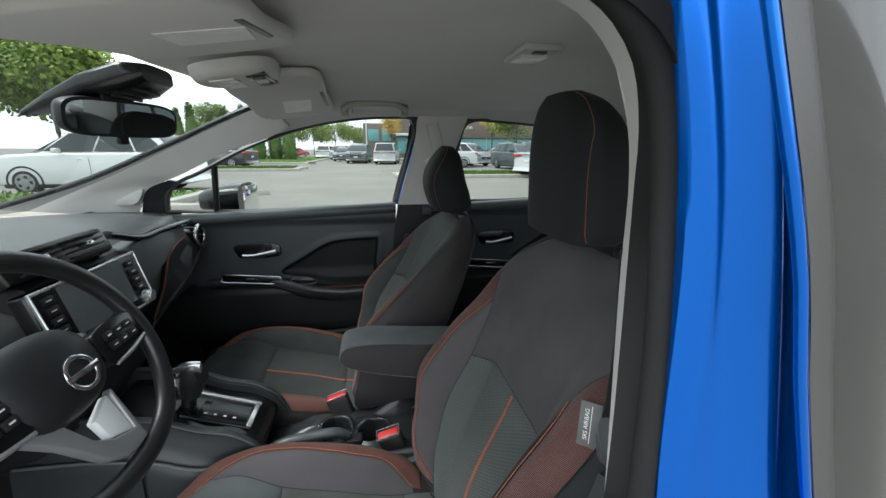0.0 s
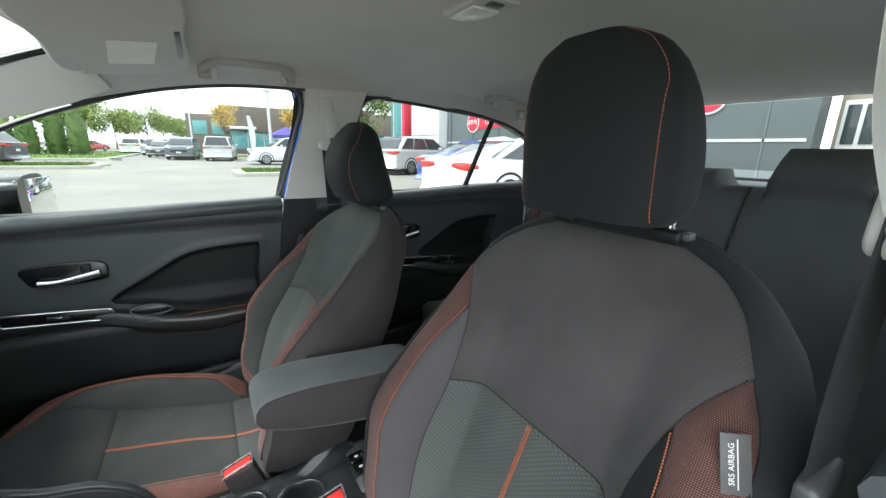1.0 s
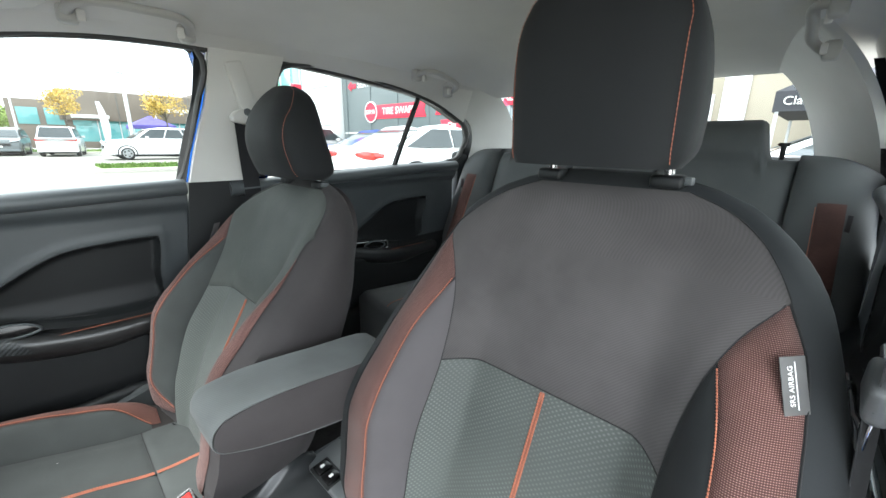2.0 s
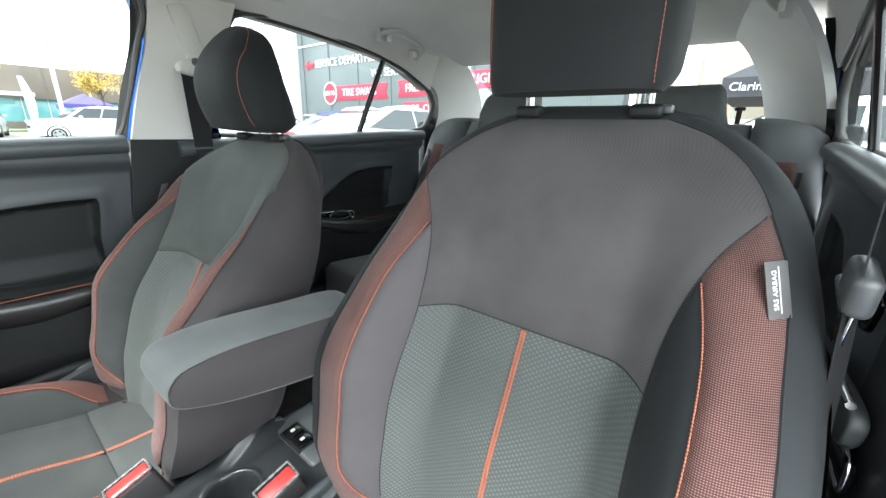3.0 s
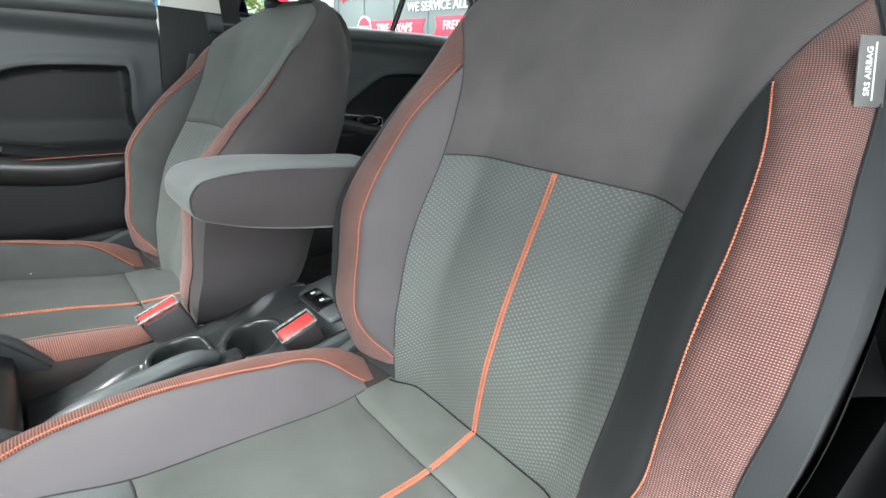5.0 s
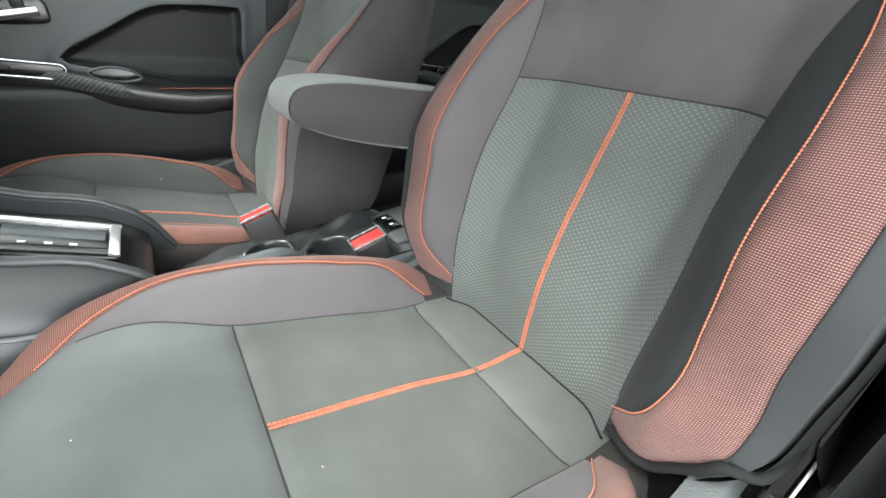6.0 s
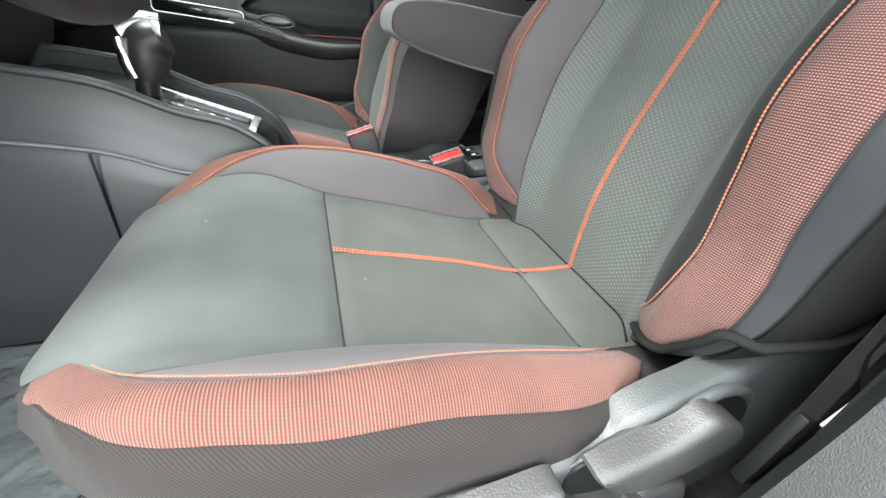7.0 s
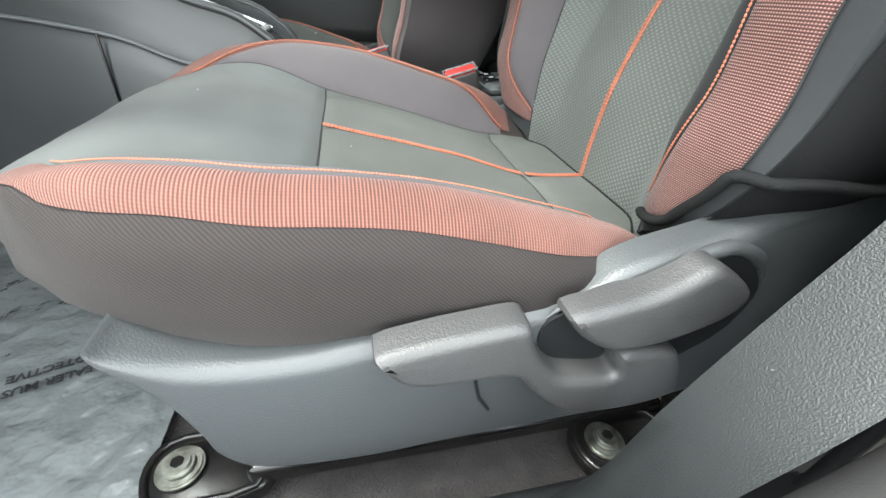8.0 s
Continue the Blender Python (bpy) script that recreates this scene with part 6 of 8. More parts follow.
for t in lin(0, 1, 9):
    g = math.sqrt(max(0.0, 1 - t * t)) * 0.85 + 0.15 if t < 1 else 0.12
    rings.append([Vector((-0.010 + 0.066 * g * math.copysign(abs(math.cos(a)) ** 0.75, math.cos(a)), -0.012 + 0.088 * g * math.copysign(abs(math.sin(a)) ** 0.75, math.sin(a)), -0.012 + 0.040 * t)) for a in (2 * math.pi * k / 36 for k in range(36))])
hub = part("hub", loft("hub", rings), M_PLASTIC, wheel, "black airbag cover", False)
part("emblem_ring", ring("emblem_ring", 0.024, 0.0034, Matrix.Translation((0.002, 0, 0.029)), 40, 8, 0.6), M_CHROME, hub, "chrome ring badge", False)
part("emblem_bar", box("emblem_bar", (0.009, 0.060, 0.004), (0.002, 0, 0.030), 0.001), M_CHROME, hub, "chrome badge bar", False)
for sg in (1, -1):
    part("spoke", prism("spoke", smooth_poly([(-0.030, sg * 0.075), (-0.032, sg * 0.176), (0.022, sg * 0.178), (0.030, sg * 0.080)], 3), "z", -0.012, 0.010, 0.004), M_GLOSS, wheel, "", False)
    part("spoke_edge", tube("spoke_edge", curve_pts([(0.030, sg * 0.082, 0.008), (0.026, sg * 0.13, 0.010), (0.018, sg * 0.172, 0.008)], 10), 0.0035, 0.003, 8), M_SILVER, wheel, "silver spoke edge", False)
    for k in range(3):
        for q in range(2):
            part("spoke_button", box("spoke_button", (0.013, 0.020, 0.005), (-0.016 + 0.018 * q, sg * (0.098 + 0.024 * k), 0.012), 0.002), M_PLASTIC, wheel, "", False)
            part("button_mark", box("button_mark", (0.002, 0.008, 0.0006), (-0.016 + 0.018 * q, sg * (0.098 + 0.024 * k), 0.0148)), M_WHITETEXT, wheel, "", False)
part("lower_spoke", prism("lower_spoke", [(0.052, 0.050), (0.152, 0.048), (0.154, 0.020), (0.150, -0.002), (0.129, -0.031), (0.071, -0.065), (0.030, -0.099), (0.008, -0.084), (0.048, -0.046), (0.094, -0.026), (0.114, 0.000), (0.127, 0.038), (0.060, 0.042)], "z", -0.014, 0.003, 0.004, 3), M_STEELGREY, wheel, "dull silver lower spoke", False)
part("spoke_inlay", prism("spoke_inlay", [(0.058, 0.041), (0.128, 0.039), (0.113, 0.001), (0.076, -0.003)], "z", -0.018, -0.002, 0.003, 2), M_SPOKE, wheel, "silver inlay in the lower spoke, brightened for its reflection", False)
part("column", disc("column", 0.05, 0.20, "z", 28, 0.01, (0.0, 0, -0.13)), M_PLASTIC, wheel, "black column cowl", False)
for sg in (1, -1):
    stalk = part("stalk", tube("stalk", [(-0.01, sg * 0.05, -0.055), (-0.015, sg * 0.12, -0.050), (-0.02, sg * 0.185, -0.045)], lambda u: 0.009 + 0.004 * u, sides=10), M_PLASTIC, wheel, "black column stalk", False)
    part("stalk_mark", box("stalk_mark", (0.004, 0.022, 0.0008), (-0.020, sg * 0.155, -0.0335)), M_WHITETEXT, stalk, "", False)

# ---- centre console ----
con = thing("centre_console", (-0.3, 0, 0.25), "black plastic centre console with cup holders", "console")
TOPLINE = spline([(-0.80, 0.650), (-0.616, 0.640), (-0.522, 0.622), (-0.454, 0.592), (-0.363, 0.560), (-0.325, 0.525), (-0.30, 0.475), (-0.26, 0.452)])
for sg in (1, -1):
    def side(u, v, sg=sg):
        x = -0.80 + 0.54 * u
        zt = TOPLINE(x)
        z = 0.22 + (zt - 0.22) * v
        return (x, sg * (0.098 + 0.024 * math.sin(math.pi * min(1, v * 1.05)) * ss((-x - 0.2) / 0.3) + 0.012 * ss((zt - 0.075 - z) / 0.02)), z)
    part("side_wall", grid("side_wall", side, 30, 24, True, (0, -sg * 0.012, 0)), M_CONSOLE, con, "grey console side")
    part("side_lip", tube("side_lip", [(x, sg * 0.100, TOPLINE(x) + 0.002) for x in lin(-0.79, -0.27, 30)], 0.008, 0.006, 10), M_CONSOLE, con)
    part("trim_line", tube("trim_line", [(x, sg * 0.125, TOPLINE(x) - 0.085 + 0.03 * ss((x + 0.5) / 0.2)) for x in lin(-0.79, -0.36, 24)], 0.004, 0.003, 8), M_DECKGREY, con, "grey edge line")
    part("side_joint", tube("side_joint", [(-0.555, sg * 0.134, 0.545), (-0.557, sg * 0.136, 0.43), (-0.56, sg * 0.13, 0.30)], 0.002, sides=6), M_GLOSS, con)
    wall = part("rear_wall", prism("rear_wall", smooth_poly([(-0.33, 0.24), (-0.33, 0.462), (-0.26, 0.444), (-0.12, 0.448), (-0.02, 0.462), (0.12, 0.468), (0.22, 0.45), (0.24, 0.24)], 3), "y", min(sg * 0.080, sg * 0.098), max(sg * 0.080, sg * 0.098), 0.007, 3), M_PLASTIC_GREY, con, "grey console side")
part("gear_deck", grid("gear_deck", lambda u, v: (-0.66 + 0.33 * u, -0.092 + 0.184 * v, TOPLINE(-0.66 + 0.33 * u) - 0.020), 20, 8, True, (0, 0, -0.02)), M_GLOSS, con, "gloss black gear deck")
slope = Matrix.Translation((-0.435, 0, 0.569)) @ Matrix.Rotation(radians(19), 4, "Y")
gate = part("gear_gate", box("gear_gate", (0.165, 0.100, 0.010), bevel=0.006, seg=3, m=slope), M_GLOSS, con, "gloss black gear gate")
part("gate_trim", box("gate_trim", (0.165, 0.010, 0.006), bevel=0.002, m=slope @ Matrix.Translation((0, 0.044, 0.005))), M_SILVER, gate, "silver gate trim")
part("gate_trim", box("gate_trim", (0.012, 0.096, 0.006), bevel=0.002, m=slope @ Matrix.Translation((0.075, 0, 0.005))), M_SILVER, gate, "silver gate trim")
part("gate_slot", box("gate_slot", (0.118, 0.056, 0.008), bevel=0.004, m=slope @ Matrix.Translation((0.012, -0.008, 0.0035))), M_GLOSS, gate)
part("gate_plate", box("gate_plate", (0.095, 0.030, 0.005), bevel=0.002, m=slope @ Matrix.Translation((0.018, 0.004, 0.006))), M_PLASTIC_GREY, gate)
for k in range(4):
    part("gate_mark", box("gate_mark", (0.007, 0.005, 0.001), m=slope @ Matrix.Translation((-0.030 + 0.022 * k, -0.028, 0.0078))), M_WHITETEXT, gate)


def deck_pt(u, v):
    """Moulded deck behind the gear lever: brake slot, two cups, a swept far edge."""
    x, y = -0.335 + 0.40 * u, -0.086 + 0.172 * v
    z = 0.448 + 0.022 * ss((x + 0.10) / 0.16)
    z += 0.016 * ss((y - 0.020 - 0.30 * max(0.0, x + 0.16)) / 0.022) * ss((x + 0.30) / 0.08)
    z -= 0.030 * ss((0.030 - abs(y + 0.022)) / 0.010) * ss((-0.110 - x) / 0.03)
    for cx, cy, cr, cd in ((-0.066, 0.008, 0.041, 0.062), (-0.166, 0.022, 0.039, 0.045)):
        r = math.hypot(x - cx, y - cy)
        z += 0.006 * math.exp(-((r - cr - 0.004) / 0.005) ** 2)
        z -= cd * ss((cr - r) / 0.006)
    z += 0.020 * math.exp(-((x - 0.02) / 0.06) ** 2) * ss((y - 0.045) / 0.035)
    return (x, y, z)


part("deck", grid("deck", deck_pt, 170, 90, True), M_DECK, con, "dark moulded deck with two cup holders")
brake = thing("parking_brake", (-0.20, -0.022, 0.45), "black parking brake lever with a pale push button", "brake lever")
part("brake_grip", tube("brake_grip", curve_pts([(-0.320, -0.030, 0.468), (-0.29, -0.028, 0.476), (-0.22, -0.024, 0.481), (-0.150, -0.019, 0.478), (-0.132, -0.016, 0.466)], 20), lambda u: 0.015 - 0.003 * abs(2 * u - 1) ** 4, lambda u: 0.013 - 0.003 * abs(2 * u - 1) ** 4, 14), M_PLASTIC_GREY, brake, "grained lever grip")
part("push_button", tube("push_button", [(-0.334, -0.0305, 0.465), (-0.326, -0.0302, 0.467), (-0.316, -0.030, 0.469)], 0.0085, sides=14), M_WHITE, brake, "pale push button")
part("brake_boot", box("brake_boot", (0.05, 0.036, 0.03), (-0.118, -0.016, 0.446), 0.008, 3), M_PLASTIC, brake)
sd = Matrix.Translation((0.082, 0.010, 0.474)) @ Matrix.Rotation(radians(-7), 4, "Y")
deck = part("switch_deck", box("switch_deck", (0.082, 0.132, 0.014), bevel=0.006, seg=3, m=sd), M_DECKGREY, con, "grey switch deck")
part("switch_frame", box("switch_frame", (0.040, 0.068, 0.005), bevel=0.002, m=sd @ Matrix.Translation((-0.022, 0.006, 0.006))), M_PLASTIC, deck, "black switch frame")
for q in (-0.010, 0.022):
    sw = part("heater_switch", box("heater_switch", (0.030, 0.028, 0.008), bevel=0.003, m=sd @ Matrix.Translation((-0.022, q, 0.009))), M_GLOSS, deck, "black seat-heater switch")
    part("switch_mark", box("switch_mark", (0.008, 0.006, 0.0008), m=sd @ Matrix.Translation((-0.022, q, 0.0133))), M_WHITETEXT, sw)

gear = thing("gear_selector", (-0.505, 0.0, 0.585), "black gear selector with silver trim", "gear lever")
part("gear_stem", tube("gear_stem", curve_pts([(-0.508, 0, 0.575), (-0.505, 0, 0.615), (-0.495, 0, 0.645)], 8), lambda u: 0.020 - 0.002 * u, lambda u: 0.016, 14), M_LEATHER, gear, "black stem boot")
part("gear_knob", tube("gear_knob", curve_pts([(-0.50, 0, 0.618), (-0.497, 0, 0.643), (-0.488, 0, 0.668), (-0.468, 0, 0.678)], 14), lambda u: 0.022 + 0.010 * math.sin(math.pi * min(1, u * 0.9)), lambda u: 0.021 + 0.006 * u, 18, up=(0, 1, 0)), M_LEATHER, gear, "black leather knob")
part("knob_cap", tube("knob_cap", curve_pts([(-0.520, 0, 0.679), (-0.498, 0, 0.688), (-0.468, 0, 0.687)], 10), 0.022, 0.006, 14, up=(0, 1, 0)), M_CHROME, gear, "chrome knob cap")
part("knob_trim", tube("knob_trim", curve_pts([(-0.522, -0.010, 0.676), (-0.521, -0.012, 0.650), (-0.516, -0.012, 0.622)], 10), 0.008, 0.010, 12), M_CHROME, gear, "chrome trim strip")

# ---- overhead things ----
mir = thing("rear_view_mirror", (-0.53, 0.0, 1.262), "black-framed interior rear-view mirror", "mirror")
mm = Matrix.Translation((-0.530, 0.0, 1.262)) @ Matrix.Rotation(radians(-20), 4, "Z") @ Matrix.Rotation(radians(6), 4, "Y")
rings = []
for t, g in ((0, 0.80), (0.25, 0.95), (0.7, 1.0), (1.0, 0.985)):
    rings.append([mm @ Vector((-0.028 + 0.035 * t, 0.122 * g * math.copysign(abs(math.cos(a)) ** 0.45, math.cos(a)), 0.036 * g * math.copysign(abs(math.sin(a)) ** 0.55, math.sin(a)))) for a in (2 * math.pi * k / 40 for k in range(40))])
part("mirror_housing", loft("mirror_housing", rings), M_PLASTIC, mir, "black plastic housing")
part("mirror_glass", loft("mirror_glass", [[mm @ Vector((x, 0.114 * math.copysign(abs(math.cos(a)) ** 0.45, math.cos(a)), 0.030 * math.copysign(abs(math.sin(a)) ** 0.55, math.sin(a)))) for a in (2 * math.pi * k / 40 for k in range(40))] for x in (0.005, 0.0085)]), M_MIRROR, mir, "mirror glass")
part("mirror_tab", box("mirror_tab", (0.014, 0.020, 0.018), bevel=0.004, m=mm @ Matrix.Translation((-0.01, 0.0, -0.042))), M_PLASTIC, mir)
part("mirror_arm", tube("mirror_arm", [(-0.555, 0, 1.270), (-0.60, 0, 1.300), (-0.63, 0, 1.315)], 0.010, sides=10), M_PLASTIC, mir)
cov = thing("sensor_cover", (-0.60, 0, 1.33), "black plastic camera cover behind the windscreen", "cover")
part("cover_body", loft("cover_body", [[Vector((x, w * c, z + h * s)) for c, s in [(math.copysign(abs(math.cos(a)) ** 0.5, math.cos(a)), math.copysign(abs(math.sin(a)) ** 0.5, math.sin(a))) for a in (2 * math.pi * k / 24 for k in range(24))]] for x, w, z, h in ((-0.695, 0.02, 1.270, 0.005), (-0.63, 0.050, 1.293, 0.013), (-0.56, 0.070, 1.318, 0.022), (-0.49, 0.075, 1.335, 0.028), (-0.455, 0.060, 1.345, 0.016))]), M_GLOSS, cov)
for k in range(4):
    part("cover_rib", box("cover_rib", (0.006, 0.10, 0.03), (-0.535 + 0.018 * k, 0, 1.308 + 0.006 * k), 0.002), M_PLASTIC, cov)

ohc = thing("overhead_lamp", (-0.30, 0.02, 1.355), "pale overhead lamp console with switches", "lamp")
om = Matrix.Translation((-0.315, 0.03, 1.362)) @ Matrix.Rotation(radians(-9), 4, "Y")
part("lamp_body", loft("lamp_body", [[om @ Vector((0.085 * g * math.copysign(abs(math.cos(a)) ** 0.7, math.cos(a)), 0.075 * g * math.copysign(abs(math.sin(a)) ** 0.7, math.sin(a)), z)) for a in (2 * math.pi * k / 36 for k in range(36))] for g, z in ((1.0, 0.012), (1.0, -0.004), (0.92, -0.016), (0.75, -0.020))]), M_TRIM, ohc, "light grey lamp body")
part("switch_bank", box("switch_bank", (0.040, 0.120, 0.008), bevel=0.003, m=om @ Matrix.Translation((0.046, 0.006, -0.018))), M_GLOSS, ohc, "dark switch bank")
for k in range(3):
    part("roof_switch", box("roof_switch", (0.022, 0.024, 0.006), bevel=0.002, m=om @ Matrix.Translation((0.046, -0.030 + 0.036 * k, -0.0225))), M_PLASTIC_GREY if k != 1 else M_WHITE, ohc)
for q in (-1, 1):
    part("map_lens", box("map_lens", (0.050, 0.045, 0.005), bevel=0.002, m=om @ Matrix.Translation((-0.020, q * 0.030, -0.021))), M_LAMP, ohc, "clear lamp lens")

for sg, lab in ((-1, "greige sun visor folded up over the steering wheel"), (1, "greige sun visor folded up over the far front seat")):
    v = thing("sun_visor", (-0.30, sg * 0.33, 1.35), lab, "sun visor", "sun visors")
    vm = Matrix.Translation((-0.275, sg * 0.335, 1.349)) @ Matrix.Rotation(radians(sg * -8), 4, "X") @ Matrix.Rotation(radians(-8), 4, "Y")
    part("visor_pad", prism("visor_pad", smooth_poly([(-0.105, -0.185), (0.10, -0.195), (0.112, 0.0), (0.10, 0.195), (-0.105, 0.185), (-0.115, 0)], 4), "z", -0.011, 0.011, 0.009, 3), M_LINER, v, "greige padded visor").data.transform(vm)
    part("warning_label", box("warning_label", (0.098, 0.112, 0.0012) if sg < 0 else (0.080, 0.130, 0.0012), m=vm @ (Matrix.Translation((0.038, 0.0, -0.0119)) if sg < 0 else Matrix.Translation((0.015, 0.06, -0.0119))) @ Matrix.Rotation(radians(8), 4, "Z")), M_LABELPAPER, v, "pale warning label")
    part("mirror_slot", box("mirror_slot", (0.010, 0.15, 0.006), bevel=0.002, m=vm @ Matrix.Translation((0.100, sg * 0.02, -0.010))), M_PLASTIC_GREY, v)
    part("visor_pivot", tube("visor_pivot", [vm @ Vector((-0.09, sg * 0.16, -0.010)), vm @ Vector((-0.09, sg * 0.215, 0.005))], 0.009, sides=10), M_LINER, v)

dome = thing("dome_lamp", (0.33, 0.0, 1.415), "small square dome lamp in the headliner", "lamp")
part("dome_frame", box("dome_frame", (0.085, 0.14, 0.014), (0.33, 0.003, 1.418), 0.004), M_TRIM, dome, "light grey frame")
part("dome_lens", box("dome_lens", (0.060, 0.080, 0.008), (0.33, 0.018, 1.4105), 0.003), M_LAMP, dome, "clear ribbed lens")
part("dome_switch", box("dome_switch", (0.030, 0.022, 0.008), (0.33, -0.045, 1.4105), 0.003), M_PLASTIC_GREY, dome)


def grab(x, sg, lab, span=0.105, z=1.345, inward=0.0, fall=0.0, reach=1.0):
    """A folding handle at the roof's edge; fall: how much it drops per metre towards the back."""
    g = thing("grab_handle", (x, sg * (0.585 - inward), z), lab, "handle", "grab handles")
    at = lambda dx, y, up: (x + dx, sg * (0.585 - (0.585 - y) * reach - inward), z + up - fall * dx)
    pts = [at(-span, 0.585, -0.010), at(-span * 0.98, 0.548, 0.000), at(-span * 0.80, 0.518, 0.006), at(0, 0.508, 0.010), at(span * 0.80, 0.518, 0.006), at(span * 0.98, 0.548, -0.002), at(span, 0.585, -0.012)]
    part("grip", tube("grip", curve_pts(pts, 32), 0.011, 0.009, 12), M_HANDLE, g, "greige moulded grip")
    for q in (-1, 1):
        part("hinge_cap", box("hinge_cap", (0.034, 0.030, 0.040), at(q * (span - 0.002), 0.580, -0.006), 0.008, 3), M_HANDLE, g)
        part("hinge_pin", box("hinge_pin", (0.014, 0.012, 0.022), at(q * (span - 0.020), 0.556, -0.012), 0.003), M_LINER, g)


grab(-0.025, 1, "greige grab handle over the far front door")
grab(0.885, 1, "greige grab handle over the far rear door", 0.085, 1.318, 0.005, 0.25)
grab(0.93, -1, "greige grab handle over the near rear door", 0.065, 1.330, 0.060, 0.45, 0.5)


# ---- belts ----
def strap(name, pts, width_dir, parent, w=0.023):
    wd = Vector(width_dir).normalized() * w
    path = curve_pts(pts, 24)
    return part(name, grid(name, lambda u, v: path[round(v * 23)] + wd * (2 * u - 1), 7, 24, True, (0, 0.0012, 0.0004)), M_WEB, parent, "black woven belt webbing")


for sg, lab in ((1, "black seat belt hanging from the far door pillar"), (-1, "black seat belt with its tongue hanging by the near door pillar")):
    b = thing("seat_belt", (0.2, sg * 0.64, 1.2), lab, "seat belt", "front seat belts")
    zr, xr, yr = (1.160, 0.195, 0.622) if sg > 0 else (1.122, 0.196, 0.634)
    part("height_slider", box("height_slider", (0.045, 0.020, 0.19), bevel=0.006, m=Matrix.Translation((xr + 0.020, sg * (yr + 0.018), zr + 0.05)) @ Matrix.Rotation(radians(-14), 4, "Y")), M_TRIM, b, "light grey height slider")
    part("belt_guide", prism("belt_guide", smooth_poly([(xr - 0.026, zr - 0.014), (xr + 0.022, zr - 0.020), (xr + 0.026, zr + 0.010), (xr - 0.004, zr + 0.020), (xr - 0.030, zr + 0.004)] if sg > 0 else [(xr - 0.014, zr - 0.026), (xr + 0.020, zr - 0.026), (xr + 0.024, zr + 0.012), (xr + 0.006, zr + 0.030), (xr - 0.010, zr + 0.010)], 4), "y", min(sg * (yr - 0.018), sg * (yr + 0.010)), max(sg * (yr - 0.018), sg * (yr + 0.010)), 0.007, 3), M_TRIM, b, "pale plastic belt guide")
    part("guide_bolt", disc("guide_bolt", 0.010, 0.012, "y", 20, 0.002, (xr + 0.01, sg * (yr - 0.016), zr + 0.012)), M_PLASTIC_GREY, b)
    if sg > 0:
        strap("webbing", [(xr, sg * (yr - 0.004), zr), (xr + 0.01, sg * 0.640, 1.06), (xr + 0.02, sg * 0.655, 0.90), (xr + 0.03, sg * 0.655, 0.40)], (1, 0, 0), b)
    else:
        strap("webbing", [(xr, sg * (yr - 0.004), zr), (xr + 0.008, sg * 0.626, 1.03), (xr + 0.004, sg * 0.628, 0.93), (xr + 0.002, sg * 0.629, 0.91)], (0.9, -0.15, 0.1), b)
        strap("lower_webbing", [(xr + 0.004, sg * 0.628, 0.905), (xr, sg * 0.640, 0.75), (xr - 0.025, sg * 0.647, 0.58), (xr - 0.055, sg * 0.650, 0.42)], (0.6, -0.4, 0.2), b, 0.010)
        tm = Matrix.Translation((xr + 0.004, sg * 0.628, 0.916)) @ Matrix.Rotation(radians(-12), 4, "Y")
        part("tongue_cover", box("tongue_cover", (0.052, 0.018, 0.036), bevel=0.007, seg=3, m=tm), M_TONGUE, b, "grey plastic belt tongue cover")
        part("tongue_plate", box("tongue_plate", (0.030, 0.003, 0.045), bevel=0.001, m=tm @ Matrix.Translation((0, 0, -0.035))), M_CHROME, b, "steel tongue")
        part("anchor_sleeve", box("anchor_sleeve", (0.030, 0.016, 0.10), bevel=0.004, m=Matrix.Translation((0.140, -0.648, 0.39)) @ Matrix.Rotation(radians(16), 4, "Y")), M_PLASTIC, b)
        part("belt_label", box("belt_label", (0.012, 0.003, 0.050), bevel=0.0008, m=Matrix.Translation((0.168, -0.660, 0.455)) @ Matrix.Rotation(radians(38), 4, "Y")), M_WHITE, b, "white belt label")

# ---- rear seat ----
rear = thing("rear_bench", (1.0, 0, 0.45), "charcoal cloth rear bench with rust-brown outer panels", "seat")
hump = lambda y: 1.058 + 0.115 * ss((0.125 - abs(abs(y) - 0.315)) / 0.035) + 0.05 * ss((0.085 - abs(y)) / 0.03)
lean_x = lambda z: 1.02 + 0.36 * (z - 0.50)
for a, b in ((-0.50, -0.152), (-0.148, 0.148), (0.152, 0.50)):
    def rb(u, v, a=a, b=b):
        y = a + (b - a) * u
        zt = hump(y)
        z = 0.48 + (zt - 0.48) * v
        e = min(u, 1 - u) * (b - a)
        edge = 0.022 * math.exp(-e / 0.018) + 0.035 * math.exp(-(zt - z) / 0.018)
        fw = 0.030 * ss((z - 1.04) / 0.05)
        return (lean_x(z) + edge - fw, y, z)
    part("back_section", grid("back_section", rb, 40, 50, True, (0.10, 0, 0.0)), M_REAR, rear, "charcoal cloth back section")
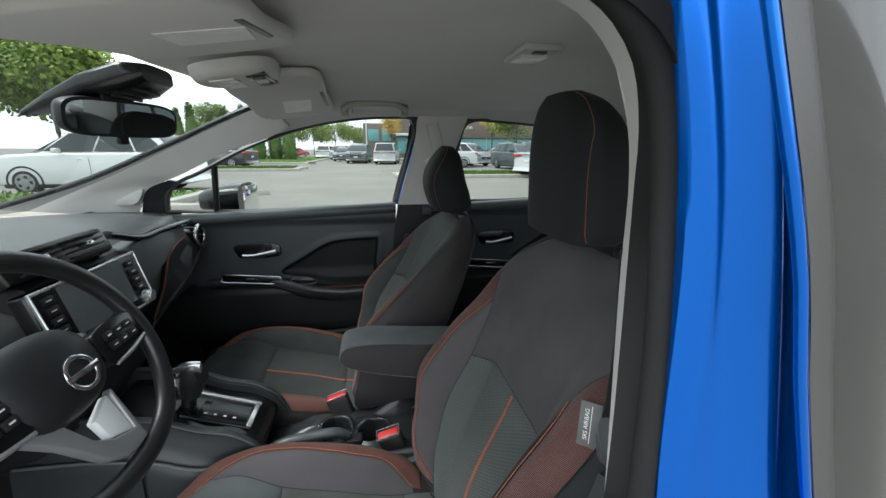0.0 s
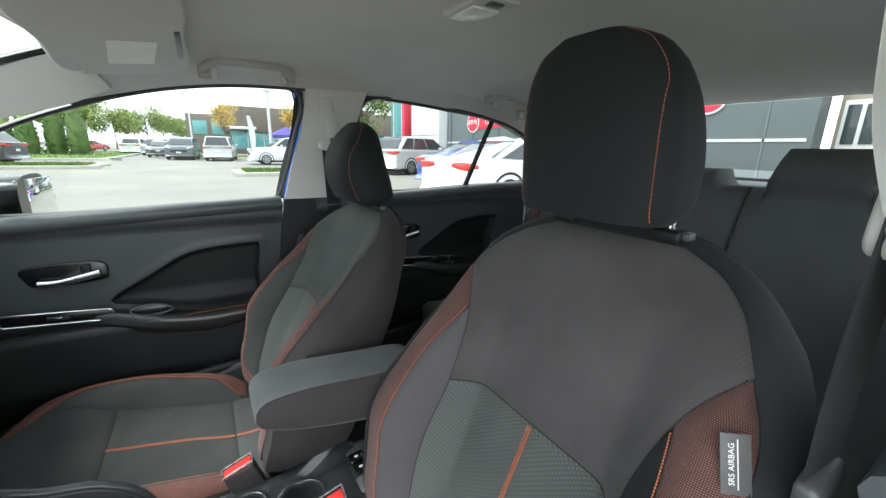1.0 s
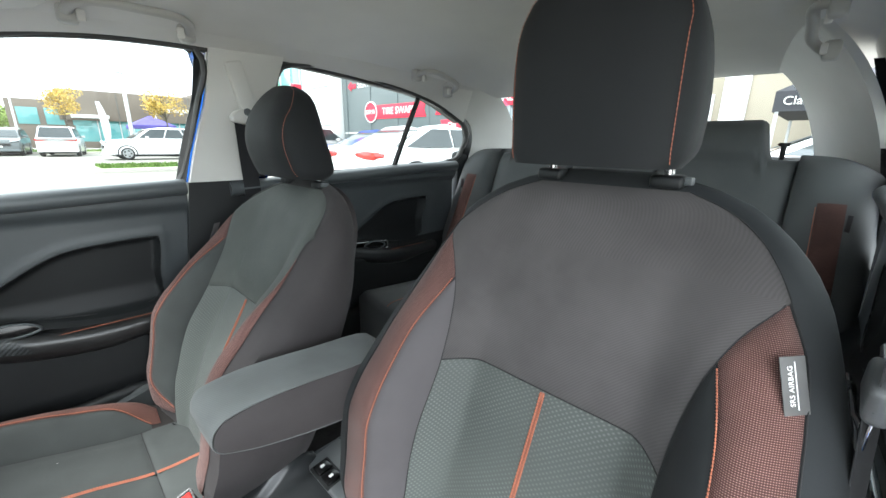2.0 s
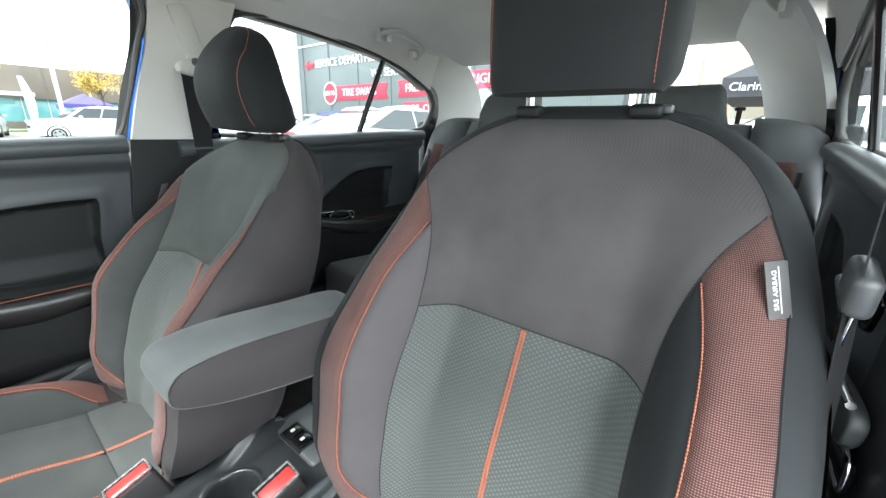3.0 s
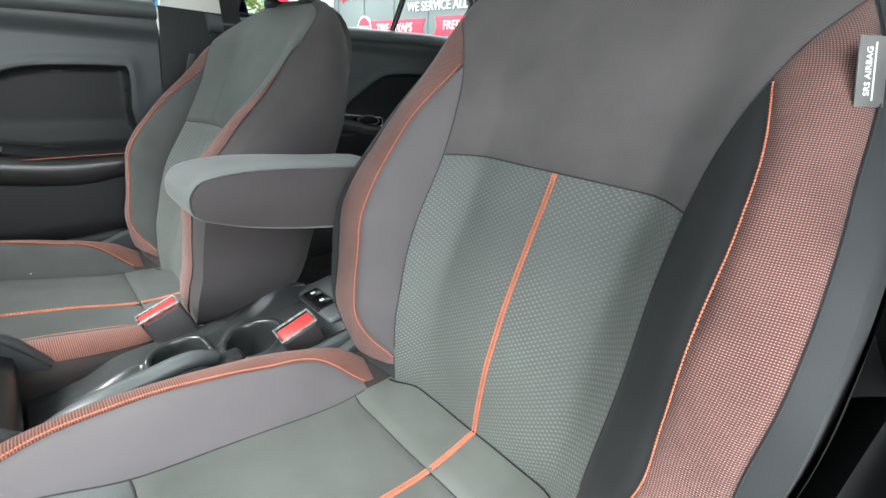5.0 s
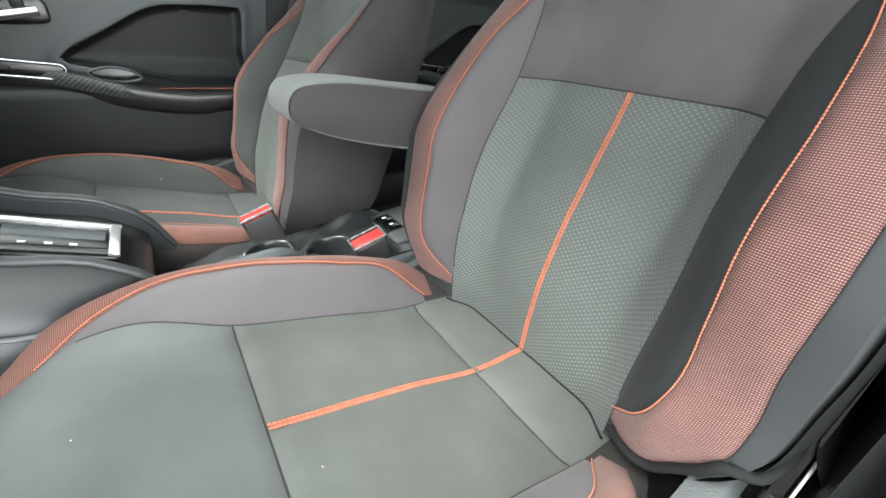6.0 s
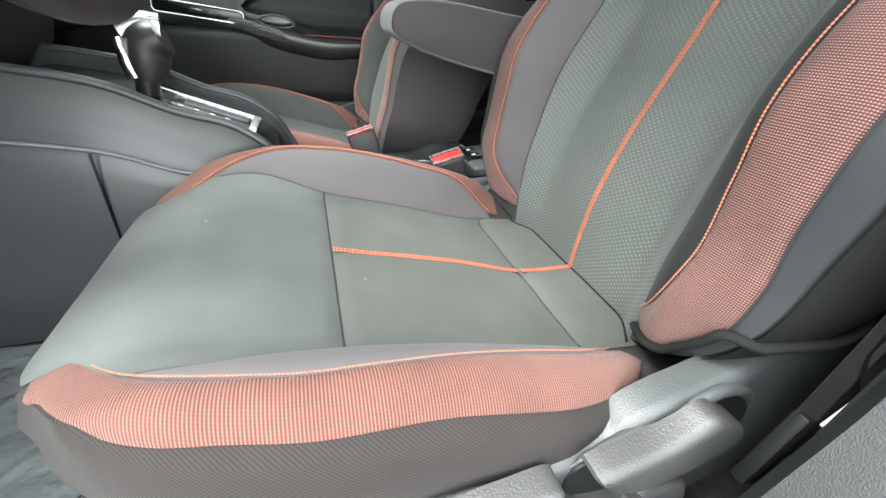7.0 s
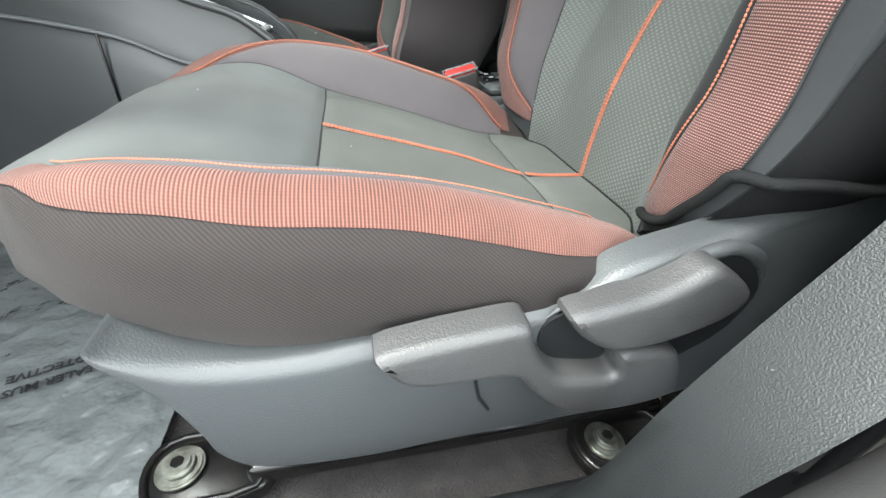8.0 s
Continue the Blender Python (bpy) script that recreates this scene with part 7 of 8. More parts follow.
for sg in (1, -1):
    def sb(u, v, sg=sg):
        y = 0.505 + 0.18 * u
        zt = 1.075 - 0.06 * u ** 3
        z = 0.48 + (zt - 0.48) * v
        e = min(u, 1 - u) * 0.18
        return (lean_x(z) - 0.035 + 0.045 * math.exp(-e / 0.022) + 0.03 * math.exp(-(zt - z) / 0.015) - 0.10 * u * (1 - v) * 0.5, sg * y, z)
    part("side_bolster", grid("side_bolster", sb, 24, 40, True, (0.10, 0, 0)), M_REAR, rear, "charcoal cloth side bolster")
    part("rust_panel", sheet("rust_panel", lambda u, v: (lambda p: (p[0] - 0.004 + 0.004 * (2 * u - 1) ** 6, p[1], p[2]))(sb(0.32 + 0.02 * (1 - v) * 8 + 0.30 * u, 0.05 + (0.76 + 0.02 * u) * v)), 12, 30), M_RED, rear, "rust-brown ribbed panel")
    part("rear_stitch", beads("rear_stitch", [Vector(sb(0.31 + 0.16 * (1 - (v - 0.05) / 0.76), v)) + Vector((-0.004, 0, 0)) for v in lin(0.05, 0.79, 50)], 0.005, 0.0013), M_STITCH, rear)
    part("airbag_tag", box("airbag_tag", (0.006, 0.010, 0.045), tuple(Vector(sb(0.68, 0.76)) + Vector((-0.005, 0, 0))), 0.001), M_CLOTH_GREY, rear, "small airbag tag")
    def rc(u, v, sg=sg):
        x = 0.52 + 0.52 * u
        y = sg * (0.005 + 0.63 * v)
        e = min(v * 0.63, (1 - v) * 0.63, u * 0.5)
        return (x + 0.03 * math.exp(-u * 0.5 / 0.03), y, 0.545 - 0.04 * u + 0.025 * ss((v - 0.75) / 0.2) - 0.05 * math.exp(-e / 0.025))
    part("rear_cushion", grid("rear_cushion", rc, 26, 26, True, (0, 0, -0.16)), M_REAR, rear, "charcoal cloth rear cushion")
    part("rear_cushion_stitch", beads("rear_cushion_stitch", [Vector(rc(u, 0.74)) + Vector((0, 0, 0.003)) for u in lin(0.06, 0.9, 30)], 0.005, 0.0013), M_STITCH, rear)
setting("parcel_shelf", box("parcel_shelf", (0.58, 1.22, 0.03), (1.57, 0, 1.030), 0.01), M_PLASTIC_GREY, "grey rear parcel shelf", "shelf")
for y in (-0.46, 0.46):
    kn = thing("shelf_knob", (1.32, y, 1.06), "black release knob on the rear shelf", "knob", "shelf knobs")
    part("knob_stem", disc("knob_stem", 0.007, 0.04, "z", 12, 0, (1.32, y, 1.080)), M_PLASTIC, kn)
    part("knob_head", disc("knob_head", 0.017, 0.010, "z", 24, 0.004, (1.32, y, 1.104)), M_PLASTIC, kn)
setting("wall_boot", box("boot_wall", (0.03, 1.3, 0.6), (1.86, 0, 0.76), 0.01), M_PLASTIC, "dark wall behind the rear bench", "wall")

# floor film with print
film = thing("floor_film", (-0.62, -0.38, 0.215), "clear protective floor film with black print, crinkled", "floor film")
part("film_sheet", grid("film_sheet", lambda u, v: (-0.98 + 0.54 * u, -0.635 + 0.52 * v, 0.219 + 0.05 * ss((-(-0.98 + 0.54 * u) - 0.75) / 0.3) + 0.004 * noise.noise((u * 14, v * 12, 1)) + 0.002 * noise.noise((u * 40, v * 30, 2))), 70, 60), M_FILM, film, "glossy clear film")
for k, (txt, px, py) in enumerate((("DEALER MUST", -0.534, -0.4285), ("PROTECTIVE", -0.542, -0.4080))):
    lettering("print", txt, 0.0160, Matrix.Translation((px, py, 0.2255)) @ Matrix.Rotation(radians(199.5), 4, "Z"), M_BLACKTEXT, film, 0.0004, "LEFT", bold=0.0004)


# ---- outdoors ----
M_PAVE = surface("pale_concrete_paving", (0.245, 0.232, 0.206), (0.205, 0.195, 0.173), 0.9, big=0.35, fine=40, bump=0.3, dist=0.004)
M_KERB = surface("concrete_kerb", (0.48, 0.46, 0.41), (0.40, 0.38, 0.34), 0.9, big=2, fine=60, bump=0.3, dist=0.004)
M_GRASS = surface("lawn_grass", (0.085, 0.16, 0.030), (0.13, 0.19, 0.045), 0.9, big=0.8, fine=30, bump=0.8, dist=0.03, island=0.25)
M_LEAF = surface("spring_leaves", (0.13, 0.20, 0.035), (0.20, 0.26, 0.05), 0.7, big=1.5, bump=0, island=0.35)
M_CEDAR = surface("cedar_leaves", (0.050, 0.095, 0.022), (0.085, 0.13, 0.03), 0.8, big=1.5, bump=0, island=0.35)
M_YELLOW = surface("yellow_young_leaves", (0.42, 0.30, 0.05), (0.50, 0.33, 0.07), 0.7, big=1.5, bump=0, island=0.3)
M_BARK = surface("grey_bark", (0.12, 0.10, 0.08), (0.08, 0.07, 0.055), 0.9, big=6, fine=60, bump=0.6, dist=0.01)
M_WALL_BROWN = surface("brown_panel_cladding", (0.16, 0.13, 0.105), (0.14, 0.115, 0.095), 0.7, big=0.4, bump=0.05)
M_WALL_GREY = surface("slate_grey_panel", (0.115, 0.135, 0.14), (0.10, 0.12, 0.125), 0.35, big=0.4, bump=0.02)
M_WALL_WHITE = surface("white_panel_cladding", (0.72, 0.725, 0.72), (0.66, 0.665, 0.665), 0.5, big=0.5, bump=0.03)
M_WALL_BEIGE = surface("beige_block_wall", (0.32, 0.28, 0.225), (0.28, 0.245, 0.197), 0.85, big=1.0, fine=30, bump=0.3, dist=0.005)
M_TEAL = surface("teal_shop_glass", (0.10, 0.30, 0.31), (0.15, 0.37, 0.38), 0.08, big=0.3, bump=0, coat=0.5)
M_SIGNRED = surface("red_vinyl_sign", (0.62, 0.025, 0.055), (0.56, 0.02, 0.05), 0.5, big=1, bump=0)
M_TENT = surface("black_tent_canvas", (0.025, 0.025, 0.032), (0.035, 0.035, 0.042), 0.8, big=3, bump=0.1)
M_TENT_BLUE = surface("violet_tent_canvas", (0.10, 0.08, 0.32), None, 0.8, big=3, bump=0.1)
M_POLE = surface("galvanised_pole", (0.62, 0.63, 0.64), (0.55, 0.56, 0.57), 0.45, metal=0.2, big=2, bump=0)
M_TYRE = surface("tyre_rubber", (0.020, 0.020, 0.021), None, 0.8, big=10, bump=0.1)
M_RIM = surface("alloy_rim", (0.45, 0.46, 0.47), (0.30, 0.30, 0.31), 0.3, metal=0.9, big=12, bump=0)
M_CARGLASS = surface("dark_car_glass", (0.035, 0.045, 0.05), (0.05, 0.06, 0.065), 0.06, big=1, bump=0)
M_TAIL = surface("red_tail_lamp", (0.55, 0.03, 0.02), (0.45, 0.02, 0.02), 0.15, big=5, bump=0, coat=0.6)
M_HEAD = surface("clear_headlamp", (0.75, 0.78, 0.80), (0.5, 0.52, 0.55), 0.1, big=20, bump=0)
PAINTS = {}


def paint(name, c):
    if name not in PAINTS:
        PAINTS[name] = surface(name + "_car_paint", c, tuple(v * 0.94 for v in c), 0.3, metal=0.1, big=1, bump=0, coat=0.8)
    return PAINTS[name]


setting("ground", grid("ground", lambda u, v: ((u - 0.5) * 2 * (40 + 2200 * abs(2 * u - 1) ** 6), (v - 0.5) * 2 * (40 + 2200 * abs(2 * v - 1) ** 6), 0.0), 80, 80), M_PAVE, "pale worn concrete car park", "ground")


def island(x0, x1, y0, y1, lab):
    t = thing("kerb_island", ((x0 + x1) / 2, (y0 + y1) / 2, 0), lab, "kerb", "kerb islands")
    part("kerb", prism("kerb", smooth_poly([(x0, y0 + 0.5), (x0 + 0.5, y0), (x1 - 0.5, y0), (x1, y0 + 0.5), (x1, y1 - 0.5), (x1 - 0.5, y1), (x0 + 0.5, y1), (x0, y1 - 0.5)], 3), "z", -0.05, 0.14, 0.02), M_KERB, t, "concrete kerb")
    vs, fs = [], []
    rnd = random.Random(int(x0 * 10 + y0))
    n = int(min(4000, 260 * (x1 - x0) * (y1 - y0)))
    for _ in range(n):
        x, y = rnd.uniform(x0 + 0.25, x1 - 0.25), rnd.uniform(y0 + 0.25, y1 - 0.25)
        a, h = rnd.uniform(0, 6.28), rnd.uniform(0.06, 0.14)
        w = 0.02 + 0.03 * rnd.random()
        k = len(vs)
        vs += [(x - w * math.cos(a), y - w * math.sin(a), 0.135), (x + w * math.cos(a), y + w * math.sin(a), 0.135), (x + 0.04 * math.sin(a), y + 0.04 * math.cos(a), 0.14 + h)]
        fs.append((k, k + 1, k + 2))
    turf = part("turf", prism("turf", [(x0 + 0.2, y0 + 0.2), (x1 - 0.2, y0 + 0.2), (x1 - 0.2, y1 - 0.2), (x0 + 0.2, y1 - 0.2)], "z", 0.05, 0.15, 0.03), M_GRASS, t, "cut grass")
    me = bpy.data.meshes.new("grass_blades")
    me.from_pydata(vs, [], fs)
    tagged(part("grass_blades", me, M_GRASS, t), kind="stuff")
    return t


island(-24, -5.6, 33.6, 60, "long grassed kerb island below the hedge")
island(-14, -4.4, 22.6, 25.4, "narrow grassed kerb island across the lane")
island(-30, -4.3, 7.4, 10.4, "grassed verge with a concrete kerb")
island(1.0, 9.0, 16.0, 18.4, "low kerbed island with worn grass")
island(-2.0, 20.0, 38.0, 43.0, "planted kerb strip before the building")


def leaves(name, blobs, n, size, material, parent, seed):
    """A crown of many small leaf clumps gathered round several centres, with gaps."""
    rnd = random.Random(seed)
    vs, fs = [], []
    for _ in range(n):
        c, r = rnd.choice(blobs)
        d = Vector((rnd.gauss(0, 1), rnd.gauss(0, 1), rnd.gauss(0, 1))).normalized() * (rnd.random() ** 0.45)
        p = Vector(c) + Vector((d.x * r[0], d.y * r[1], d.z * r[2]))
        a = Vector((rnd.gauss(0, 1), rnd.gauss(0, 1), rnd.gauss(0, 1))).normalized()
        b = a.orthogonal().normalized()
        s = size * rnd.uniform(0.6, 1.4)
        k = len(vs)
        vs += [tuple(p - a * s), tuple(p + b * s * 0.6), tuple(p + a * s), tuple(p - b * s * 0.6)]
        fs.append((k, k + 1, k + 2, k + 3))
    me = bpy.data.meshes.new(name)
    me.from_pydata(vs, [], fs)
    return part(name, me, material, parent)


def tree(x, y, h, w, material, lab, seed, n=2600, size=0.16):
    rnd = random.Random(seed)
    t = thing("tree", (x, y, 0), lab, "tree")
    part("trunk", tube("trunk", curve_pts([(x, y, 0), (x + 0.05, y, h * 0.3), (x - 0.04, y + 0.05, h * 0.62), (x, y, h * 0.85)], 12), lambda u: 0.02 * h * (1 - 0.8 * u), sides=8), M_BARK, t)
    blobs = []
    for k in range(9):
        a, e = rnd.uniform(0, 6.28), rnd.uniform(0.3, 0.95)
        tip = Vector((x + w * 0.6 * math.cos(a) * (1.1 - 0.6 * e), y + w * 0.6 * math.sin(a) * (1.1 - 0.6 * e), h * (0.35 + 0.62 * e)))
        part("limb", tube("limb", curve_pts([(x, y, h * (0.22 + 0.5 * e)), tuple((tip + Vector((x, y, h * (0.3 + 0.5 * e)))) / 2), tuple(tip)], 6), lambda u: 0.008 * h * (1 - 0.7 * u), sides=6), M_BARK, t)
        r = w * rnd.uniform(0.28, 0.48)
        blobs.append((tip, (r, r, r * 0.8)))
    leaves("crown", blobs, int(n * 1.7), size * 0.72, material, t, seed)
    return t


def cedar(x, y, h, w, seed):
    t = thing("cedar", (x, y, 0), "tall columnar cedar in a hedge row", "tree", "cedar hedge")
    part("trunk", tube("trunk", [(x, y, 0), (x, y, h * 0.5), (x, y, h * 0.9)], lambda u: 0.09 * (1 - 0.8 * u), sides=6), M_BARK, t)
    blobs = [((x, y, h * (0.08 + 0.09 * k)), (w * (1 - 0.085 * k) ** 0.7, w * (1 - 0.085 * k) ** 0.7, h * 0.09)) for k in range(10)]
    core = [[(x + w * 0.72 * f * math.cos(a) * (1 + 0.12 * noise.noise((seed, a * 2, k))), y + w * 0.72 * f * math.sin(a) * (1 + 0.12 * noise.noise((seed + 9, a * 2, k))), h * (0.02 + 0.093 * k)) for a in (2 * math.pi * j / 14 for j in range(14))] for k, f in enumerate((0.75, 0.95, 1.0, 0.98, 0.93, 0.86, 0.76, 0.62, 0.44, 0.22))]
    part("inner_crown", loft("inner_crown", core), M_CEDAR, t)
    leaves("crown", blobs, 3000, 0.085, M_CEDAR, t, seed)


for k in range(9):
    cedar(-21.2 + 1.55 * k, 44.0 + 0.7 * (k % 2), 4.9 + 0.5 * ((k * 7) % 3), 0.95, 40 + k)
tree(-13.2, 18.8, 6.0, 3.2, M_LEAF, "leafy green tree behind the white car", 3, 5200, 0.14)
tree(-17.5, 20.5, 7.0, 4.6, M_LEAF, "broad leafy green tree by the verge", 4, 5200, 0.15)
tree(-23.5, 19.0, 7.5, 5.4, M_LEAF, "tall leafy green tree by the verge", 5, 4500, 0.17)
for k, (x, y) in enumerate(((-13, 92), (-18, 96), (-24, 90), (-9, 100), (-5, 104), (-32, 88), (-40, 84))):
    tree(x, y, 6.5 + (k * 3) % 4, 5.0, M_LEAF, "distant green tree beyond the car park", 20 + k, 2600, 0.26)
for k, (x, y) in enumerate(((2.2, 47.0), (8.5, 42.0), (12.6, 41.0))):
    tree(x, y, 5.6, 2.0, M_YELLOW, "young tree with yellow spring leaves", 60 + k, 1100, 0.11)
tree(11.5, 30.5, 5.5, 3.4, M_LEAF, "green tree beside the showroom", 71, 2600, 0.15)


# parked vehicles
CAR_SIDE = {
    "suv": ([(0.0, 0.35), (0.02, 0.75), (0.25, 0.98), (1.15, 1.08), (4.45, 1.12), (4.62, 0.95), (4.66, 0.40), (4.5, 0.25), (0.2, 0.25)], [(1.05, 1.05), (1.85, 1.58), (2.6, 1.70), (3.9, 1.66), (4.50, 1.12)]),
    "sedan": ([(0.0, 0.32), (0.02, 0.62), (0.30, 0.80), (1.25, 0.94), (3.75, 1.00), (4.55, 0.98), (4.66, 0.75), (4.66, 0.38), (4.5, 0.22), (0.2, 0.22)], [(1.15, 0.92), (2.05, 1.38), (2.65, 1.46), (3.25, 1.40), (4.15, 0.99)]),
    "van": ([(0.0, 0.35), (0.02, 0.70), (0.35, 0.98), (1.00, 1.10), (4.95, 1.10), (5.05, 0.95), (5.08, 0.40), (4.9, 0.25), (0.2, 0.25)], [(0.85, 1.06), (1.75, 1.68), (2.4, 1.76), (4.65, 1.74), (5.0, 1.10)]),
}


def vehicle(kind, x, y, heading, colour, paint_name, label, category="car"):
    """A parked car; its nose points along the heading (degrees from +x), its middle stands at x, y."""
    low, cab = CAR_SIDE[kind]
    length = max(p[0] for p in low)
    place = Matrix.Translation((x, y, 0)) @ Matrix.Rotation(radians(heading + 180), 4, "Z") @ Matrix.Translation((-length / 2, 0, 0))
    t = thing("parked_" + ("car" if category == "car" else category), place, label, category, "parked vehicles")
    m = paint(paint_name, colour)

    def p(n, me, mt, parent=t, lab=""):
        return part(n, me, mt, parent, lab, False)

    body = p("body", prism("body", smooth_poly(low, 2), "y", -0.90, 0.90, 0.09, 3), m)
    # cabin with a narrower roof
    rings = []
    for f, inset in ((0.0, 0.0), (0.5, 0.06), (0.93, 0.16), (1.0, 0.24)):
        row = []
        for sgn in (1, -1):
            seq = cab if sgn > 0 else cab[::-1]
            for cx_, cz_ in seq:
                zz = cab[0][1] - 0.03 + (cz_ - cab[0][1] + 0.03) * f
                mid_ = sum(c[0] for c in cab) / len(cab)
                row.append(Vector((cx_ + (mid_ - cx_) * 0.02 * f, sgn * (0.86 - inset), zz)))
        rings.append(row)
    p("cabin", loft("cabin", rings, True, True), m, t)
    zb = cab[0][1] + 0.04
    for sgn in (1, -1):
        zt = cab[2][1] - 0.11
        a, b = cab[0][0], cab[-1][0]
        ta, tb = cab[1][0] + 0.08, cab[3][0] - 0.05
        cuts = [0.0, 0.47, 1.0] if kind == "sedan" else [0.0, 0.40, 0.74, 1.0]
        for c0, c1 in zip(cuts, cuts[1:]):
            lo = lambda c: a + 0.32 + (b - a - 0.52) * c
            hi = lambda c: ta + 0.05 + (tb - ta - 0.05) * c
            q = [(lo(c0) + 0.03, sgn * 0.858, zb + 0.04), (lo(c1) - 0.03, sgn * 0.858, zb + 0.04), (hi(c1) - 0.03, sgn * 0.745, zt), (hi(c0) + 0.03, sgn * 0.745, zt)]
            p("side_window", grid("side_window", lambda u, v: Vector(q[0]).lerp(Vector(q[1]), u).lerp(Vector(q[3]).lerp(Vector(q[2]), u), v) + Vector((0, sgn * 0.012, 0)), 4, 4, True, (0, -sgn * 0.02, 0)), M_CARGLASS)
        for wx in (0.86, length - 0.95):
            w = p("wheel", disc("wheel", 0.335, 0.22, "y", 36, 0.04, (wx, sgn * 0.80, 0.335)), M_TYRE, t, "black tyre")
            p("rim", disc("rim", 0.225, 0.03, "y", 30, 0.008, (wx, sgn * 0.905, 0.335)), M_RIM, w)
            for k in range(5):
                an = 2 * math.pi * k / 5
                p("rim_gap", box("rim_gap", (0.075, 0.012, 0.085), bevel=0.012, m=Matrix.Translation((wx + 0.145 * math.cos(an), sgn * 0.917, 0.335 + 0.145 * math.sin(an))) @ Matrix.Rotation(-an, 4, "Y")), M_TYRE, w)
            p("arch", tube("arch", [(wx + 0.40 * math.cos(q_), sgn * 0.892, 0.335 + 0.40 * math.sin(q_)) for q_ in lin(-0.2, math.pi + 0.2, 18)], 0.03, 0.02, 8, up=(0, 1, 0)), M_TYRE, t)
        p("headlamp", prism("headlamp", smooth_poly([(sgn * 0.50, low[2][1] - 0.16), (sgn * 0.84, low[2][1] - 0.10), (sgn * 0.86, low[2][1] - 0.02), (sgn * 0.52, low[2][1] - 0.08)], 2), "x", -0.012, 0.15, 0.01), M_HEAD, t)
        zt_ = 0.86 if kind == "sedan" else 0.98
        p("tail_lamp", prism("tail_lamp", smooth_poly([(sgn * 0.35, zt_ - 0.03), (sgn * 0.86, zt_ - 0.08), (sgn * 0.88, zt_ + 0.06), (sgn * 0.38, zt_ + 0.05)], 2), "x", length - 0.20, length + 0.012, 0.01), M_TAIL, t, "red tail lamp")
        p("door_mirror", box("door_mirror", (0.14, 0.20, 0.13), (cab[0][0] + 0.72, sgn * 0.98, zb + 0.06), 0.04), m)
        p("door_gap", box("door_gap", (0.008, 0.006, 0.55), (length * 0.52, sgn * 0.905, 0.70), 0), M_TYRE, t)
        p("door_handle", box("door_handle", (0.16, 0.02, 0.03), (length * 0.47, sgn * 0.908, zb - 0.16), 0.008), m)
    fr = [(cab[0][0] + 0.06, zb), (cab[1][0] + 0.03, cab[1][1] - 0.03)]
    rr = [(cab[-1][0] - 0.05, zb), (cab[-2][0] + 0.10, cab[-2][1] - 0.08)]
    for nm, s0 in (("windscreen", fr), ("rear_screen", rr)):
        dx = -0.03 if nm == "windscreen" else 0.03
        p(nm, grid(nm, lambda u, v: (s0[0][0] + (s0[1][0] - s0[0][0]) * v + dx, (2 * u - 1) * (0.76 - 0.14 * v), s0[0][1] + (s0[1][1] - s0[0][1]) * v + 0.015), 6, 5, True, (-dx, 0, 0)), M_CARGLASS)
    p("grille", box("grille", (0.03, 1.0, 0.16), (-0.005, 0, low[1][1] - 0.10), 0.01), M_TYRE, t)
    p("lower_grille", box("lower_grille", (0.03, 1.3, 0.12), (0.02, 0, 0.36), 0.01), M_TYRE, t)
    for px in (-0.014, length + 0.012):
        p("number_plate", box("number_plate", (0.012, 0.32, 0.12), (px, 0, 0.56 if px < 0 else 0.72), 0.004), M_WHITE, t, "pale number plate")
    p("sill", box("sill", (length - 0.7, 1.78, 0.12), (length / 2, 0, 0.24), 0.03), M_TYRE, t)
    return t


WHITE, BLUEC = (0.78, 0.79, 0.80), (0.02, 0.07, 0.36)
vehicle("suv", 4.7, 26.6, 180, WHITE, "white", "white hatchback parked across the lane")
vehicle("van", 1.2, 34.5, 82, (0.55, 0.56, 0.57), "silver", "silver minivan parked nose away", "van")
vehicle("suv", -1.3, 36.5, -96, (0.06, 0.075, 0.08), "slate", "dark slate sport utility car facing the lane")
vehicle("sedan", -3.0, 43.0, -96, (0.05, 0.055, 0.06), "charcoal", "charcoal saloon in the parked row")
vehicle("suv", -4.0, 49.5, -96, (0.30, 0.31, 0.33), "grey", "grey sport utility car in the parked row")
vehicle("suv", -6.2, 54.5, 85, WHITE, "white", "white saloon standing in the lane")
vehicle("sedan", -13.5, 74.0, 60, (0.45, 0.03, 0.03), "red", "red car at the far end of the lane")
vehicle("suv", -7.55, 11.95, 180, WHITE, "white", "white crossover parked ahead of the verge")
vehicle("suv", -10.2, 27.6, 170, (0.05, 0.05, 0.055), "black", "black sport utility car behind the verge")
vehicle("sedan", 6.15, 5.9, 0, WHITE, "white", "white saloon parked beside the car, tail lamps near")
vehicle("sedan", 7.7, 9.1, 0, BLUEC, "blue", "blue saloon parked facing the lane")
vehicle("suv", 8.8, 16.5, 20, (0.5, 0.51, 0.52), "silver", "silver hatchback near the showroom")
vehicle("suv", 9.2, 23.5, -80, (0.10, 0.11, 0.12), "slate", "dark hatchback near the showroom")
vehicle("van", 7.0, 30.0, -60, (0.33, 0.34, 0.35), "grey", "grey van near the showroom", "van")
vehicle("sedan", 6.6, -0.9, 95, WHITE, "white", "white saloon parked behind the car")
vehicle("sedan", 12.5, 39.6, 180, (0.3, 0.31, 0.33), "grey", "grey saloon before the long building")
vehicle("suv", 8.0, 45.0, 180, WHITE, "white", "white car before the long building")


